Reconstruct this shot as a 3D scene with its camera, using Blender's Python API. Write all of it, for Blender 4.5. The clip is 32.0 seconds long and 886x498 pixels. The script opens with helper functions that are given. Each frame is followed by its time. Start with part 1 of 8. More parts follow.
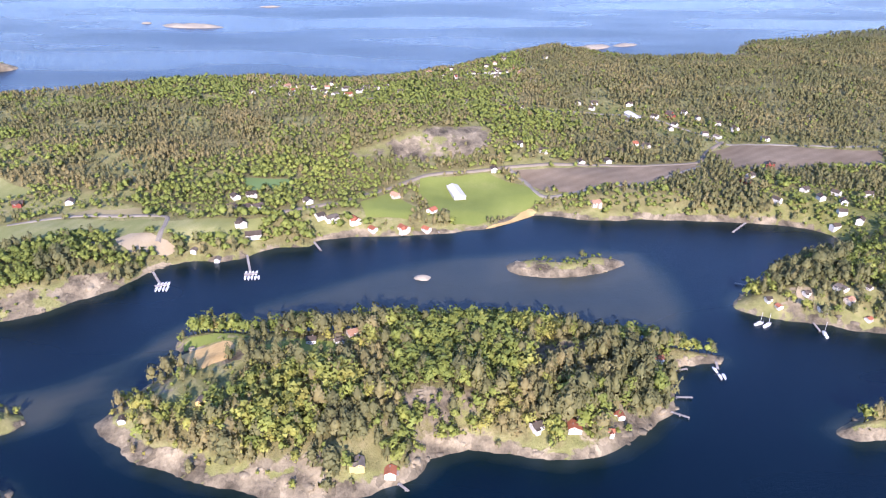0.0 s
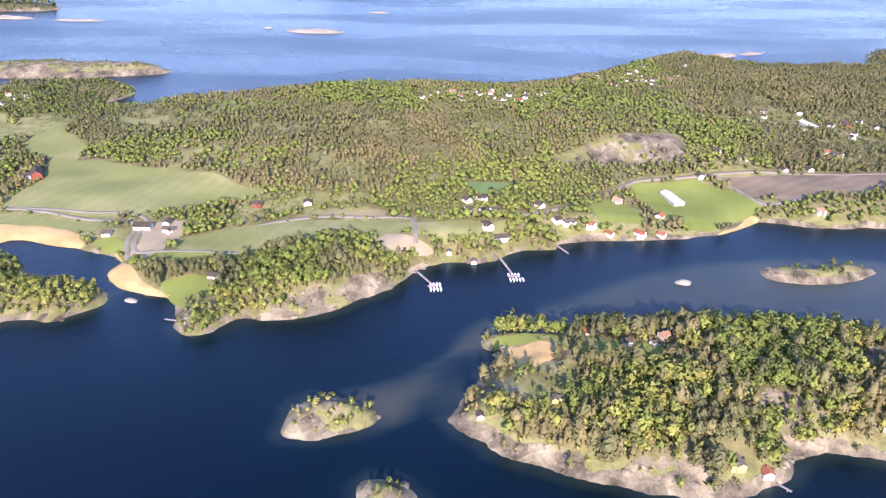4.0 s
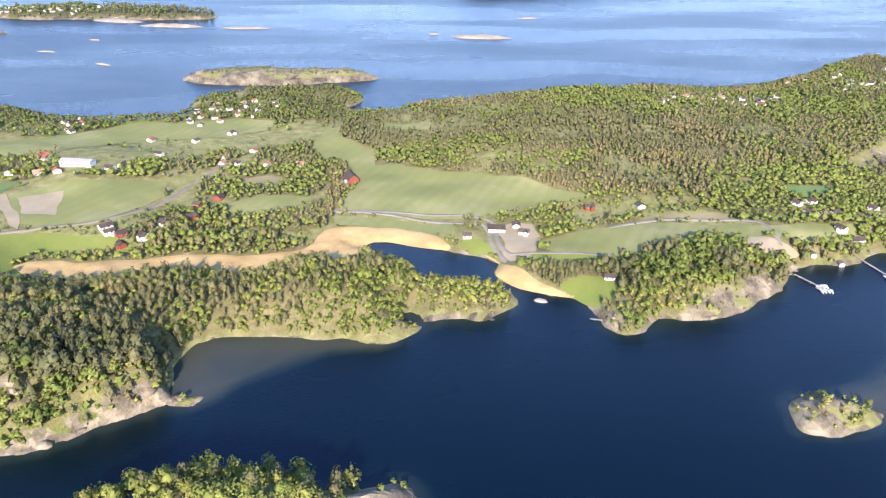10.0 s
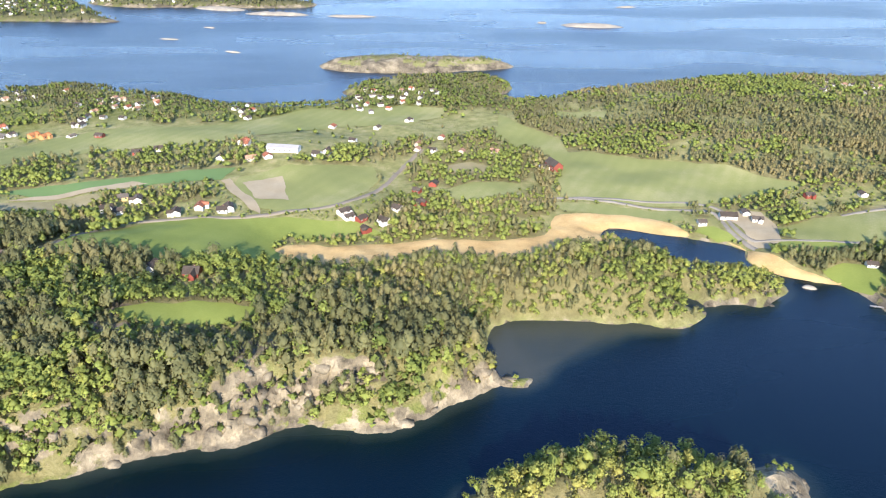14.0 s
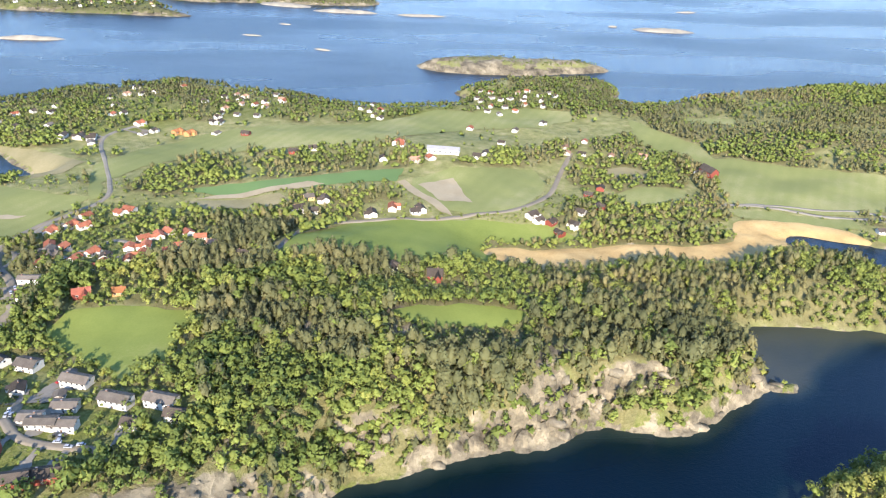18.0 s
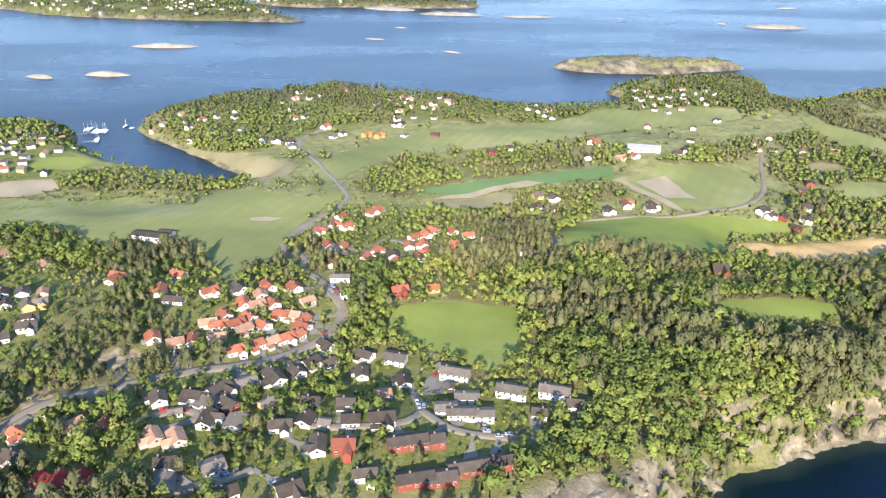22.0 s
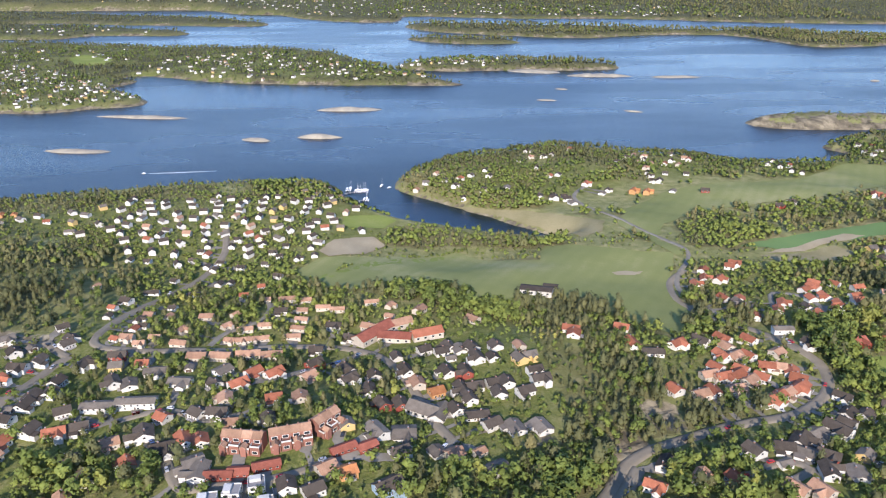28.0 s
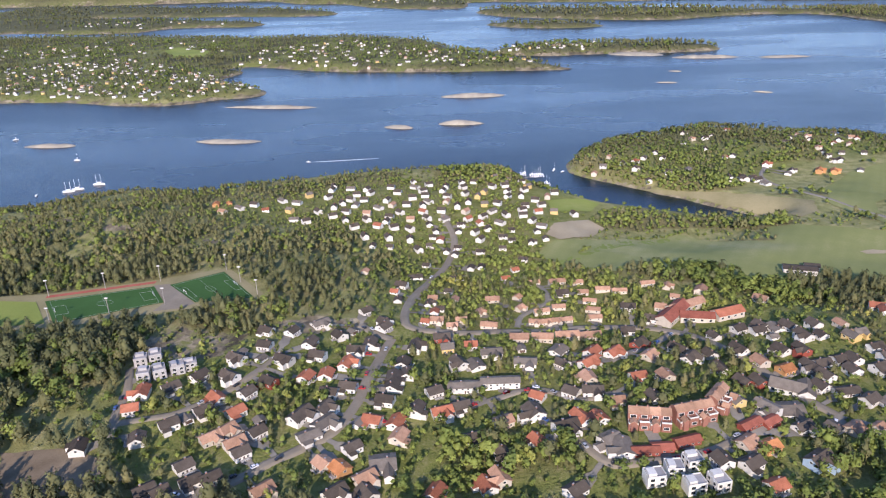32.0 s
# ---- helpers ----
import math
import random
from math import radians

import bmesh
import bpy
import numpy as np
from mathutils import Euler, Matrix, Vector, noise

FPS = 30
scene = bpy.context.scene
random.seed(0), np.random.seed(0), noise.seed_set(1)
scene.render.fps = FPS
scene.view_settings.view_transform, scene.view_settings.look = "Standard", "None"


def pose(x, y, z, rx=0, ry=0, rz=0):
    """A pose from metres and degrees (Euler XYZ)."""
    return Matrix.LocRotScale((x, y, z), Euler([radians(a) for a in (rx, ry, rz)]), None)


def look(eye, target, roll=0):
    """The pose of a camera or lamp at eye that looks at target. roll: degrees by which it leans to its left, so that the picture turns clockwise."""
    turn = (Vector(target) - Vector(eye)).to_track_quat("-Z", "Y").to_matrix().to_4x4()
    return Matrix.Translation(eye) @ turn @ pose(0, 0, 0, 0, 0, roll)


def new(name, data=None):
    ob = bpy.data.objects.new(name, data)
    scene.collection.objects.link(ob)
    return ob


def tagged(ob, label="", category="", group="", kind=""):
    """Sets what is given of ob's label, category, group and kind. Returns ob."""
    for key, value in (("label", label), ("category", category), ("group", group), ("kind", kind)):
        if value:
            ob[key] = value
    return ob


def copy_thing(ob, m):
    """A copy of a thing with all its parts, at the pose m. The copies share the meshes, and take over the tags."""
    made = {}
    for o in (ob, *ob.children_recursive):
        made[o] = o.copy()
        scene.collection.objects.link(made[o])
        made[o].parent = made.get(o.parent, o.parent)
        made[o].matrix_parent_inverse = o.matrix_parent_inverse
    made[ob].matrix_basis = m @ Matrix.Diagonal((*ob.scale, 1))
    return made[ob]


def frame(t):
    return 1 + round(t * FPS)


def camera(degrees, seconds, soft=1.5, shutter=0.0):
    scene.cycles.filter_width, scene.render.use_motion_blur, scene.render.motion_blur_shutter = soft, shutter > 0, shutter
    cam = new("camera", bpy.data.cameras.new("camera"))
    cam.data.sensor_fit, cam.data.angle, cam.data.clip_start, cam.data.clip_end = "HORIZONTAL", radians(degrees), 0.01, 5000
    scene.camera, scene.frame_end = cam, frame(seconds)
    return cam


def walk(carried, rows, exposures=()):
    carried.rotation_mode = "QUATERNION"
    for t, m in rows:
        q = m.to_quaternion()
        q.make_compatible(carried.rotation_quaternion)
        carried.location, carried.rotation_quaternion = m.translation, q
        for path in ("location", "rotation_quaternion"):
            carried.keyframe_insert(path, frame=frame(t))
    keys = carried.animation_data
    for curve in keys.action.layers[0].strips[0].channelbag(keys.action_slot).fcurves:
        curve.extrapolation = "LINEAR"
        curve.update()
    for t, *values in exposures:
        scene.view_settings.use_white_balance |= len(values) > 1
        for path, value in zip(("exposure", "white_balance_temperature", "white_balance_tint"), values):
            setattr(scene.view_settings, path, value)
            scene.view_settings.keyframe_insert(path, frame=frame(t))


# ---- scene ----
from mathutils import geometry

cam = camera(60.0, 32.0, soft=1.2)
PATH = [
    (0, (6.75, -8.4, 230.77), (28.53, 169.85, 142.72), 1.23),
    (0.5, (-12.46, -7.38, 230.6), (8.38, 171.05, 142.69), 1.48),
    (1, (-31.66, -6.38, 230.43), (-12.04, 172.43, 143.01), 1.48),
    (1.5, (-50.86, -5.4, 230.27), (-32.31, 173.67, 143.15), 1.28),
    (2, (-70.06, -4.46, 230.13), (-51.27, 174.67, 143.18), 1.36),
    (2.5, (-89.26, -3.58, 229.99), (-70.44, 175.57, 143.08), 1.53),
    (3, (-108.46, -2.75, 229.86), (-90.56, 176.39, 142.76), 1.57),
    (3.5, (-127.66, -2.0, 229.75), (-110.18, 177.19, 142.65), 1.48),
    (4, (-146.83, -1.31, 229.66), (-130.59, 178.13, 142.85), 1.35),
    (4.5, (-165.95, -0.72, 229.6), (-151.01, 179.24, 143.62), 1.13),
    (6.5, (-242.27, 1.29, 229.51), (-228.89, 181.36, 143.53), 0.77),
    (7, (-261.32, 1.72, 229.53), (-249.9, 181.44, 142.51), 0.74),
    (7.5, (-280.33, 2.08, 229.58), (-272.57, 181.63, 141.84), 0.16),
    (8, (-299.33, 2.33, 229.67), (-293.86, 182.15, 142.29), -0.29),
    (8.5, (-318.35, 2.48, 229.79), (-313.58, 182.63, 143.05), -0.35),
    (9, (-337.43, 2.53, 229.9), (-330.62, 183.37, 144.75), -0.15),
    (9.5, (-356.6, 2.52, 229.97), (-348.34, 183.55, 145.37), 0.1),
    (10, (-375.88, 2.47, 229.97), (-366.72, 182.83, 144.02), 0.51),
    (10.5, (-395.29, 2.44, 229.88), (-385.73, 182.86, 144.11), 0.95),
    (11, (-414.8, 2.45, 229.67), (-405.22, 182.55, 143.22), 1.28),
    (11.5, (-434.4, 2.55, 229.35), (-423.98, 182.48, 142.64), 1.54),
    (12, (-454.09, 2.74, 228.94), (-444.68, 182.67, 142.12), 1.29),
    (12.5, (-473.83, 2.97, 228.5), (-465.84, 183.13, 142.03), 1.0),
    (13, (-493.6, 3.21, 228.08), (-487.06, 183.55, 141.86), 0.8),
    (13.5, (-513.36, 3.42, 227.75), (-508.43, 183.31, 140.48), 0.49),
    (14, (-532.99, 3.61, 227.57), (-527.34, 183.03, 139.38), 0.44),
    (14.5, (-552.39, 3.79, 227.56), (-546.47, 183.1, 139.18), 0.3),
    (15, (-571.42, 3.99, 227.77), (-569.08, 182.75, 138.11), -0.31),
    (15.5, (-589.99, 4.2, 228.19), (-591.07, 182.59, 137.76), -0.83),
    (17.5, (-662.51, 5.01, 230.61), (-659.03, 183.52, 140.48), 0.93),
    (18, (-680.7, 4.94, 231.1), (-670.13, 183.9, 142.44), 2.03),
    (18.5, (-699.04, 4.62, 231.44), (-685.15, 183.47, 143.02), 2.45),
    (19, (-717.59, 4.12, 231.6), (-706.07, 183.25, 143.4), 1.9),
    (19.5, (-736.35, 3.52, 231.59), (-727.6, 182.98, 143.75), 1.34),
    (20, (-755.29, 2.87, 231.43), (-748.09, 182.53, 143.85), 1.05),
    (20.5, (-774.38, 2.23, 231.14), (-769.19, 181.79, 143.2), 0.77),
    (21, (-793.6, 1.63, 230.73), (-789.22, 181.19, 142.78), 0.53),
    (21.5, (-812.89, 1.08, 230.25), (-807.62, 180.7, 142.45), 0.63),
    (22, (-832.25, 0.58, 229.71), (-827.61, 179.9, 141.26), 0.57),
    (22.5, (-851.65, 0.15, 229.14), (-847.51, 179.43, 140.58), 0.33),
    (23, (-871.09, -0.22, 228.56), (-867.63, 179.16, 140.18), 0.12),
    (23.5, (-890.53, -0.55, 227.99), (-887.57, 178.51, 138.94), -0.0),
    (24, (-909.96, -0.81, 227.47), (-905.3, 177.95, 137.89), 0.27),
    (24.5, (-929.35, -1.0, 227.01), (-926.36, 178.27, 138.39), -0.14),
    (25, (-948.66, -1.11, 226.66), (-945.86, 179.77, 141.38), -0.21),
    (25.5, (-967.86, -1.17, 226.43), (-964.78, 181.35, 144.7), 0.12),
    (26, (-986.92, -1.2, 226.36), (-984.13, 183.15, 148.85), 0.31),
    (26.5, (-1005.83, -1.24, 226.45), (-1005.95, 184.51, 152.3), -0.19),
    (28.5, (-1080.86, -1.56, 227.42), (-1081.89, 184.23, 153.38), -0.69),
    (29, (-1099.66, -1.89, 227.66), (-1099.98, 184.09, 154.08), -0.72),
    (29.5, (-1118.54, -2.48, 227.87), (-1121.0, 183.57, 154.55), -1.0),
    (30, (-1137.51, -3.32, 228.08), (-1142.78, 182.56, 154.45), -1.29),
    (30.5, (-1156.58, -4.35, 228.27), (-1161.82, 181.68, 155.01), -1.52),
    (31, (-1175.75, -5.51, 228.46), (-1180.85, 180.27, 154.57), -1.83),
    (31.5, (-1194.98, -6.75, 228.64), (-1200.44, 178.5, 153.44), -1.9),
    (32, (-1214.25, -8.01, 228.83), (-1221.37, 176.47, 151.9), -2.11),
]
EXPOSURES = [(0, 1.04, 5880, 36), (4, 1.13, 6020, 37), (7, 1.13, 6120, 29), (10, 1.15, 6160, 27), (13, 1.14, 6180, 20), (19, 1.13, 6220, 18), (23, 1.12, 6230, 18), (26, 0.87, 6060, 18), (29, 0.49, 5970, 24), (32, 0.47, 6050, 27)]
walk(cam, [(t, look(eye, target, roll)) for t, eye, target, roll in PATH], EXPOSURES)

# ---- light: low evening sun behind the aircraft, clear sky ----
SUN_ELEVATION, SUN_AZIMUTH = radians(25.5), radians(184.5)
world = bpy.data.worlds.new("sky")
scene.world = world
world.use_nodes = True
sky = world.node_tree.nodes.new("ShaderNodeTexSky")
sky.sky_type, sky.sun_disc = "NISHITA", False
sky.sun_elevation, sky.sun_rotation = SUN_ELEVATION, SUN_AZIMUTH
sky.air_density, sky.dust_density, sky.ozone_density = 1.0, 0.05, 4.0
back = world.node_tree.nodes["Background"]
world.node_tree.links.new(sky.outputs[0], back.inputs[0])
back.inputs[1].default_value = 0.19
sun = new("sun", bpy.data.lights.new("sun", "SUN"))
sun.data.energy, sun.data.angle, sun.data.color = 5.0, radians(0.53), (1.0, 0.905, 0.735)
sun.matrix_world = look((math.sin(SUN_AZIMUTH) * math.cos(SUN_ELEVATION), math.cos(SUN_AZIMUTH) * math.cos(SUN_ELEVATION), math.sin(SUN_ELEVATION)), (0, 0, 0))


# ---- materials ----
def mat(name, rough=0.8, metal=0.0, spec=0.3):
    m = bpy.data.materials.new(name)
    m.use_nodes = True
    b = m.node_tree.nodes["Principled BSDF"]
    b.inputs["Roughness"].default_value, b.inputs["Metallic"].default_value = rough, metal
    b.inputs["Specular IOR Level"].default_value = spec
    return m, m.node_tree.nodes, m.node_tree.links, b


def node(ns, kind, **vals):
    n = ns.new(kind)
    for k, v in vals.items():
        if k == "blend":
            n.blend_type = v
        elif k == "kind":
            n.data_type = v
        elif k == "op":
            n.operation = v
        else:
            n.inputs[k].default_value = v
    return n


def noise_tex(ns, ls, scale, detail=4.0, rough=0.6, stretch=None):
    co = ns.new("ShaderNodeNewGeometry")
    n = ns.new("ShaderNodeTexNoise")
    n.inputs["Scale"].default_value, n.inputs["Detail"].default_value, n.inputs["Roughness"].default_value = scale, detail, rough
    if stretch:
        mp = ns.new("ShaderNodeMapping")
        mp.inputs["Scale"].default_value = stretch[0]
        mp.inputs["Rotation"].default_value = (0, 0, stretch[1])
        ls.new(co.outputs["Position"], mp.inputs["Vector"])
        ls.new(mp.outputs[0], n.inputs["Vector"])
    else:
        ls.new(co.outputs["Position"], n.inputs["Vector"])
    return n.outputs["Fac"]


def ramp(ns, ls, fac, stops):
    r = ns.new("ShaderNodeValToRGB")
    e = r.color_ramp.elements
    while len(e) < len(stops):
        e.new(0.5)
    for k, (p, c) in enumerate(stops):
        e[k].position, e[k].color = p, (*c, 1)
    ls.new(fac, r.inputs[0])
    return r.outputs[0]


def mix(ns, ls, fac, a, b, blend="MIX"):
    m = ns.new("ShaderNodeMix")
    m.data_type, m.blend_type = "RGBA", blend
    for val, sock in ((fac, m.inputs[0]), (a, m.inputs[6]), (b, m.inputs[7])):
        if isinstance(val, (int, float)):
            sock.default_value = val
        elif isinstance(val, tuple):
            sock.default_value = (*val, 1)
        else:
            ls.new(val, sock)
    return m.outputs[2]


def math_node(ns, ls, op, a, b=0.0):
    m = ns.new("ShaderNodeMath")
    m.operation, m.use_clamp = op, False
    for val, sock in ((a, m.inputs[0]), (b, m.inputs[1])):
        if isinstance(val, (int, float)):
            sock.default_value = val
        else:
            ls.new(val, sock)
    return m.outputs[0]


def attr(ns, name):
    a = ns.new("ShaderNodeAttribute")
    a.attribute_name = name
    return a.outputs["Fac"]


def bump(ns, ls, b, height, strength=0.5, dist=0.3):
    n = ns.new("ShaderNodeBump")
    n.inputs["Strength"].default_value, n.inputs["Distance"].default_value = strength, dist
    ls.new(height, n.inputs["Height"])
    ls.new(n.outputs[0], b.inputs["Normal"])


def water_material():
    m, ns, ls, b = mat("sea_water", 0.12, 0, 0.58)
    b.inputs["IOR"].default_value = 1.33
    b.inputs["Specular Tint"].default_value = (0.105, 0.45, 1.0, 1)
    shoal = math_node(ns, ls, "ADD", attr(ns, "shoal"), math_node(ns, ls, "MULTIPLY", math_node(ns, ls, "SUBTRACT", noise_tex(ns, ls, 0.03), 0.5), 0.35))
    col = ramp(ns, ls, shoal, [(0.0, (0.0008, 0.0052, 0.0075)), (0.35, (0.001, 0.0075, 0.0095)), (0.6, (0.013, 0.023, 0.02)), (1.0, (0.05, 0.054, 0.036))])
    ls.new(col, b.inputs["Base Color"])
    wind = noise_tex(ns, ls, 0.004, 3.0, 0.5, ((0.5, 1.6, 1), 0.5))
    ls.new(ramp(ns, ls, wind, [(0.38, (0.23,) * 3), (0.62, (0.33,) * 3)]), b.inputs["Roughness"])
    bump(ns, ls, b, math_node(ns, ls, "ADD", noise_tex(ns, ls, 0.5, 3.0), noise_tex(ns, ls, 1.4, 2.0)), 0.22, 0.5)
    return m


def granite(ns, ls, mid, fine):
    """Smooth weathered granite: colour with lichen and stains, and a relief of slabs with few fissures."""
    slab = noise_tex(ns, ls, 0.07, 3, 0.5, ((1.0, 0.7, 1.8), 0.4))
    tone = mix(ns, ls, 0.45, slab, mix(ns, ls, 0.5, mid, fine))
    stone = ramp(ns, ls, tone, [(0.38, (0.075, 0.063, 0.042)), (0.455, (0.165, 0.138, 0.092)), (0.52, (0.24, 0.2, 0.127)), (0.6, (0.345, 0.29, 0.187))])
    lichen = ramp(ns, ls, noise_tex(ns, ls, 0.3, 6, 0.75), [(0.56, (0, 0, 0)), (0.66, (1, 1, 1))])
    stone = mix(ns, ls, math_node(ns, ls, "MULTIPLY", lichen, 0.45), stone, (0.095, 0.085, 0.06))
    co, push, blocks = ns.new("ShaderNodeNewGeometry"), ns.new("ShaderNodeVectorMath"), ns.new("ShaderNodeTexVoronoi")
    push.operation = "MULTIPLY_ADD"
    n = ns.new("ShaderNodeTexNoise")
    n.inputs["Scale"].default_value, n.inputs["Detail"].default_value = 0.15, 6
    ls.new(co.outputs["Position"], n.inputs["Vector"])
    ls.new(n.outputs["Color"], push.inputs[0])
    push.inputs[1].default_value = (9, 9, 9)
    ls.new(co.outputs["Position"], push.inputs[2])
    squash = ns.new("ShaderNodeMapping")
    squash.inputs["Scale"].default_value, squash.inputs["Rotation"].default_value = (1.0, 0.6, 0.55), (0.25, 0, 0.5)
    ls.new(push.outputs[0], squash.inputs["Vector"])
    ls.new(squash.outputs[0], blocks.inputs["Vector"])
    blocks.inputs["Scale"].default_value = 0.24
    split = ns.new("ShaderNodeSeparateColor")
    ls.new(blocks.outputs["Color"], split.inputs[0])
    face = ramp(ns, ls, split.outputs[0], [(0.0, (0.55,) * 3), (0.6, (0.95,) * 3), (1.0, (1, 1, 1))])
    relief = mix(ns, ls, 0.45, mix(ns, ls, 0.5, slab, mix(ns, ls, 0.6, mid, fine)), blocks.outputs["Distance"])
    return mix(ns, ls, 0.85, stone, face, "MULTIPLY"), relief


def ground_material():
    """Heath, grass and bare rock: the share of rock is carried by the sheet."""
    m, ns, ls, b = mat("heath_and_rock", 0.95, 0, 0.15)
    big, mid, fine = noise_tex(ns, ls, 0.02, 5), noise_tex(ns, ls, 0.12, 6, 0.65), noise_tex(ns, ls, 0.7, 5, 0.7)
    grass = ramp(ns, ls, mid, [(0.3, (0.15, 0.15, 0.052)), (0.5, (0.26, 0.25, 0.095)), (0.7, (0.39, 0.34, 0.17))])
    grass = mix(ns, ls, math_node(ns, ls, "MULTIPLY", big, 0.5), grass, (0.155, 0.175, 0.055))
    turf = ramp(ns, ls, mix(ns, ls, 0.5, mid, fine), [(0.35, (0.085, 0.105, 0.024)), (0.5, (0.16, 0.175, 0.045)), (0.66, (0.27, 0.24, 0.11))])
    grass = mix(ns, ls, attr(ns, "lawn"), grass, turf)
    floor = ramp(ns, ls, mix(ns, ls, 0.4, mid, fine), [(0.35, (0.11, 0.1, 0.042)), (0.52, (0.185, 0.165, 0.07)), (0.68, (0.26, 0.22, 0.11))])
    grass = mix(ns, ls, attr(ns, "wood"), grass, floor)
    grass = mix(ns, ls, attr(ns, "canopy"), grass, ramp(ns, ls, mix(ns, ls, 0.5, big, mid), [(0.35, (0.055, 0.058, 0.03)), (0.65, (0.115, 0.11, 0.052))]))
    stone, relief = granite(ns, ls, mid, fine)
    edge = math_node(ns, ls, "ADD", attr(ns, "rock"), math_node(ns, ls, "MULTIPLY", math_node(ns, ls, "SUBTRACT", mid, 0.5), 1.6))
    share = ramp(ns, ls, edge, [(0.42, (0, 0, 0)), (0.56, (1, 1, 1))])
    ls.new(mix(ns, ls, share, grass, stone), b.inputs["Base Color"])
    bump(ns, ls, b, mix(ns, ls, share, mix(ns, ls, 0.5, mid, fine), relief), 0.9, 1.6)
    return m


WATER, GROUND = water_material(), ground_material()


# ---- terrain ----
def smooth(a, b, x):
    t = np.clip((x - a) / (b - a), 0, 1)
    return t * t * (3 - 2 * t)


def value_noise(x, y, seed=0):
    xi, yi = np.floor(x).astype(np.int64), np.floor(y).astype(np.int64)
    fx, fy = x - xi, y - yi
    fx, fy = fx * fx * (3 - 2 * fx), fy * fy * (3 - 2 * fy)

    def rnd(a, b):
        h = (a * 374761393 + b * 668265263 + seed * 974634777) & 0xFFFFFFFF
        h = ((h ^ (h >> 13)) * 1274126177) & 0xFFFFFFFF
        return ((h ^ (h >> 16)) & 0xFFFF) / 65535.0

    return (rnd(xi, yi) * (1 - fx) + rnd(xi + 1, yi) * fx) * (1 - fy) + (rnd(xi, yi + 1) * (1 - fx) + rnd(xi + 1, yi + 1) * fx) * fy


def fbm(x, y, size, octaves=4, seed=0):
    out, amp, total = 0, 1.0, 0
    for k in range(octaves):
        out = out + amp * value_noise(x / size * 2**k, y / size * 2**k, seed + k)
        total += amp
        amp *= 0.5
    return out / total


def rounded(points, steps=4, rough=0.0, seed=0):
    """A closed outline through the points, rounded and roughened."""
    p = np.array(points, float)
    n, out = len(p), []
    for k in range(n):
        a, b, c, d = p[k - 1], p[k], p[(k + 1) % n], p[(k + 2) % n]
        for s in range(steps):
            t = s / steps
            out.append(0.5 * (2 * b + (c - a) * t + (2 * a - 5 * b + 4 * c - d) * t * t + (3 * b - a - 3 * c + d) * t**3))
    out = np.array(out)
    if rough:
        out[:, 0] += rough * (fbm(out[:, 0], out[:, 1], 9, 3, seed) - 0.5) * 2
        out[:, 1] += rough * (fbm(out[:, 0], out[:, 1], 9, 3, seed + 9) - 0.5) * 2
    return out


def inside(poly, x, y):
    res = np.zeros(x.shape, bool)
    lo, hi = poly.min(0), poly.max(0)
    near = np.nonzero((x >= lo[0]) & (x <= hi[0]) & (y >= lo[1]) & (y <= hi[1]))[0]
    px, py, c = x[near], y[near], np.zeros(len(near), bool)
    for (x0, y0), (x1, y1) in zip(poly, np.roll(poly, -1, 0)):
        if y0 != y1:
            c ^= ((y0 > py) != (y1 > py)) & (px < (x1 - x0) * (py - y0) / (y1 - y0) + x0)
    res[near] = c
    return res


def distance(poly, x, y, reach, closed=True):
    """Distance to a line of points, exact up to reach."""
    d = np.full(x.shape, float(reach))
    ends = np.roll(poly, -1, 0) if closed else poly[1:]
    for (x0, y0), (x1, y1) in zip(poly, ends):
        near = np.nonzero((x > min(x0, x1) - reach) & (x < max(x0, x1) + reach) & (y > min(y0, y1) - reach) & (y < max(y0, y1) + reach))[0]
        if len(near):
            px, py, vx, vy = x[near] - x0, y[near] - y0, x1 - x0, y1 - y0
            t = np.clip((px * vx + py * vy) / max(vx * vx + vy * vy, 1e-9), 0, 1)
            d[near] = np.minimum(d[near], np.hypot(px - t * vx, py - t * vy))
    return d


# shorelines, east to west: outlines of each land
MAIN_EAST = [(900, 180), (420, 300), (303, 331), (279, 341), (253, 351), (238, 359), (230, 369), (249, 385), (285, 411), (312, 422), (340, 434), (348, 462), (315, 482), (266, 491), (216, 498), (181, 499), (141, 511), (110, 495), (96, 489), (49, 483), (9, 483), (-19, 479), (-28, 470), (-52, 468), (-66, 456), (-84, 451), (-105, 452)]
MAIN_POINT = [(-124, 442), (-141, 419), (-158, 406), (-175, 393), (-191, 386), (-210, 385), (-226, 387), (-233, 383), (-242, 372), (-252, 369), (-262, 379), (-267, 402), (-276, 414), (-288, 417), (-301, 426)]
LAGOON = [(-315, 437), (-318, 449), (-314, 461), (-329, 473), (-344, 480), (-360, 489), (-384, 497), (-404, 496), (-415, 490), (-390, 469), (-374, 455), (-367, 437), (-355, 433), (-337, 430), (-318, 425)]
HEADLAND = [(-309, 412), (-311, 405), (-324, 394), (-336, 387), (-350, 391), (-365, 388), (-371, 396), (-379, 400), (-378, 387), (-370, 380), (-381, 368), (-393, 364), (-410, 371), (-425, 370), (-452, 375), (-480, 375), (-495, 365), (-500, 349), (-497, 331), (-492, 319), (-478, 319), (-481, 312)]
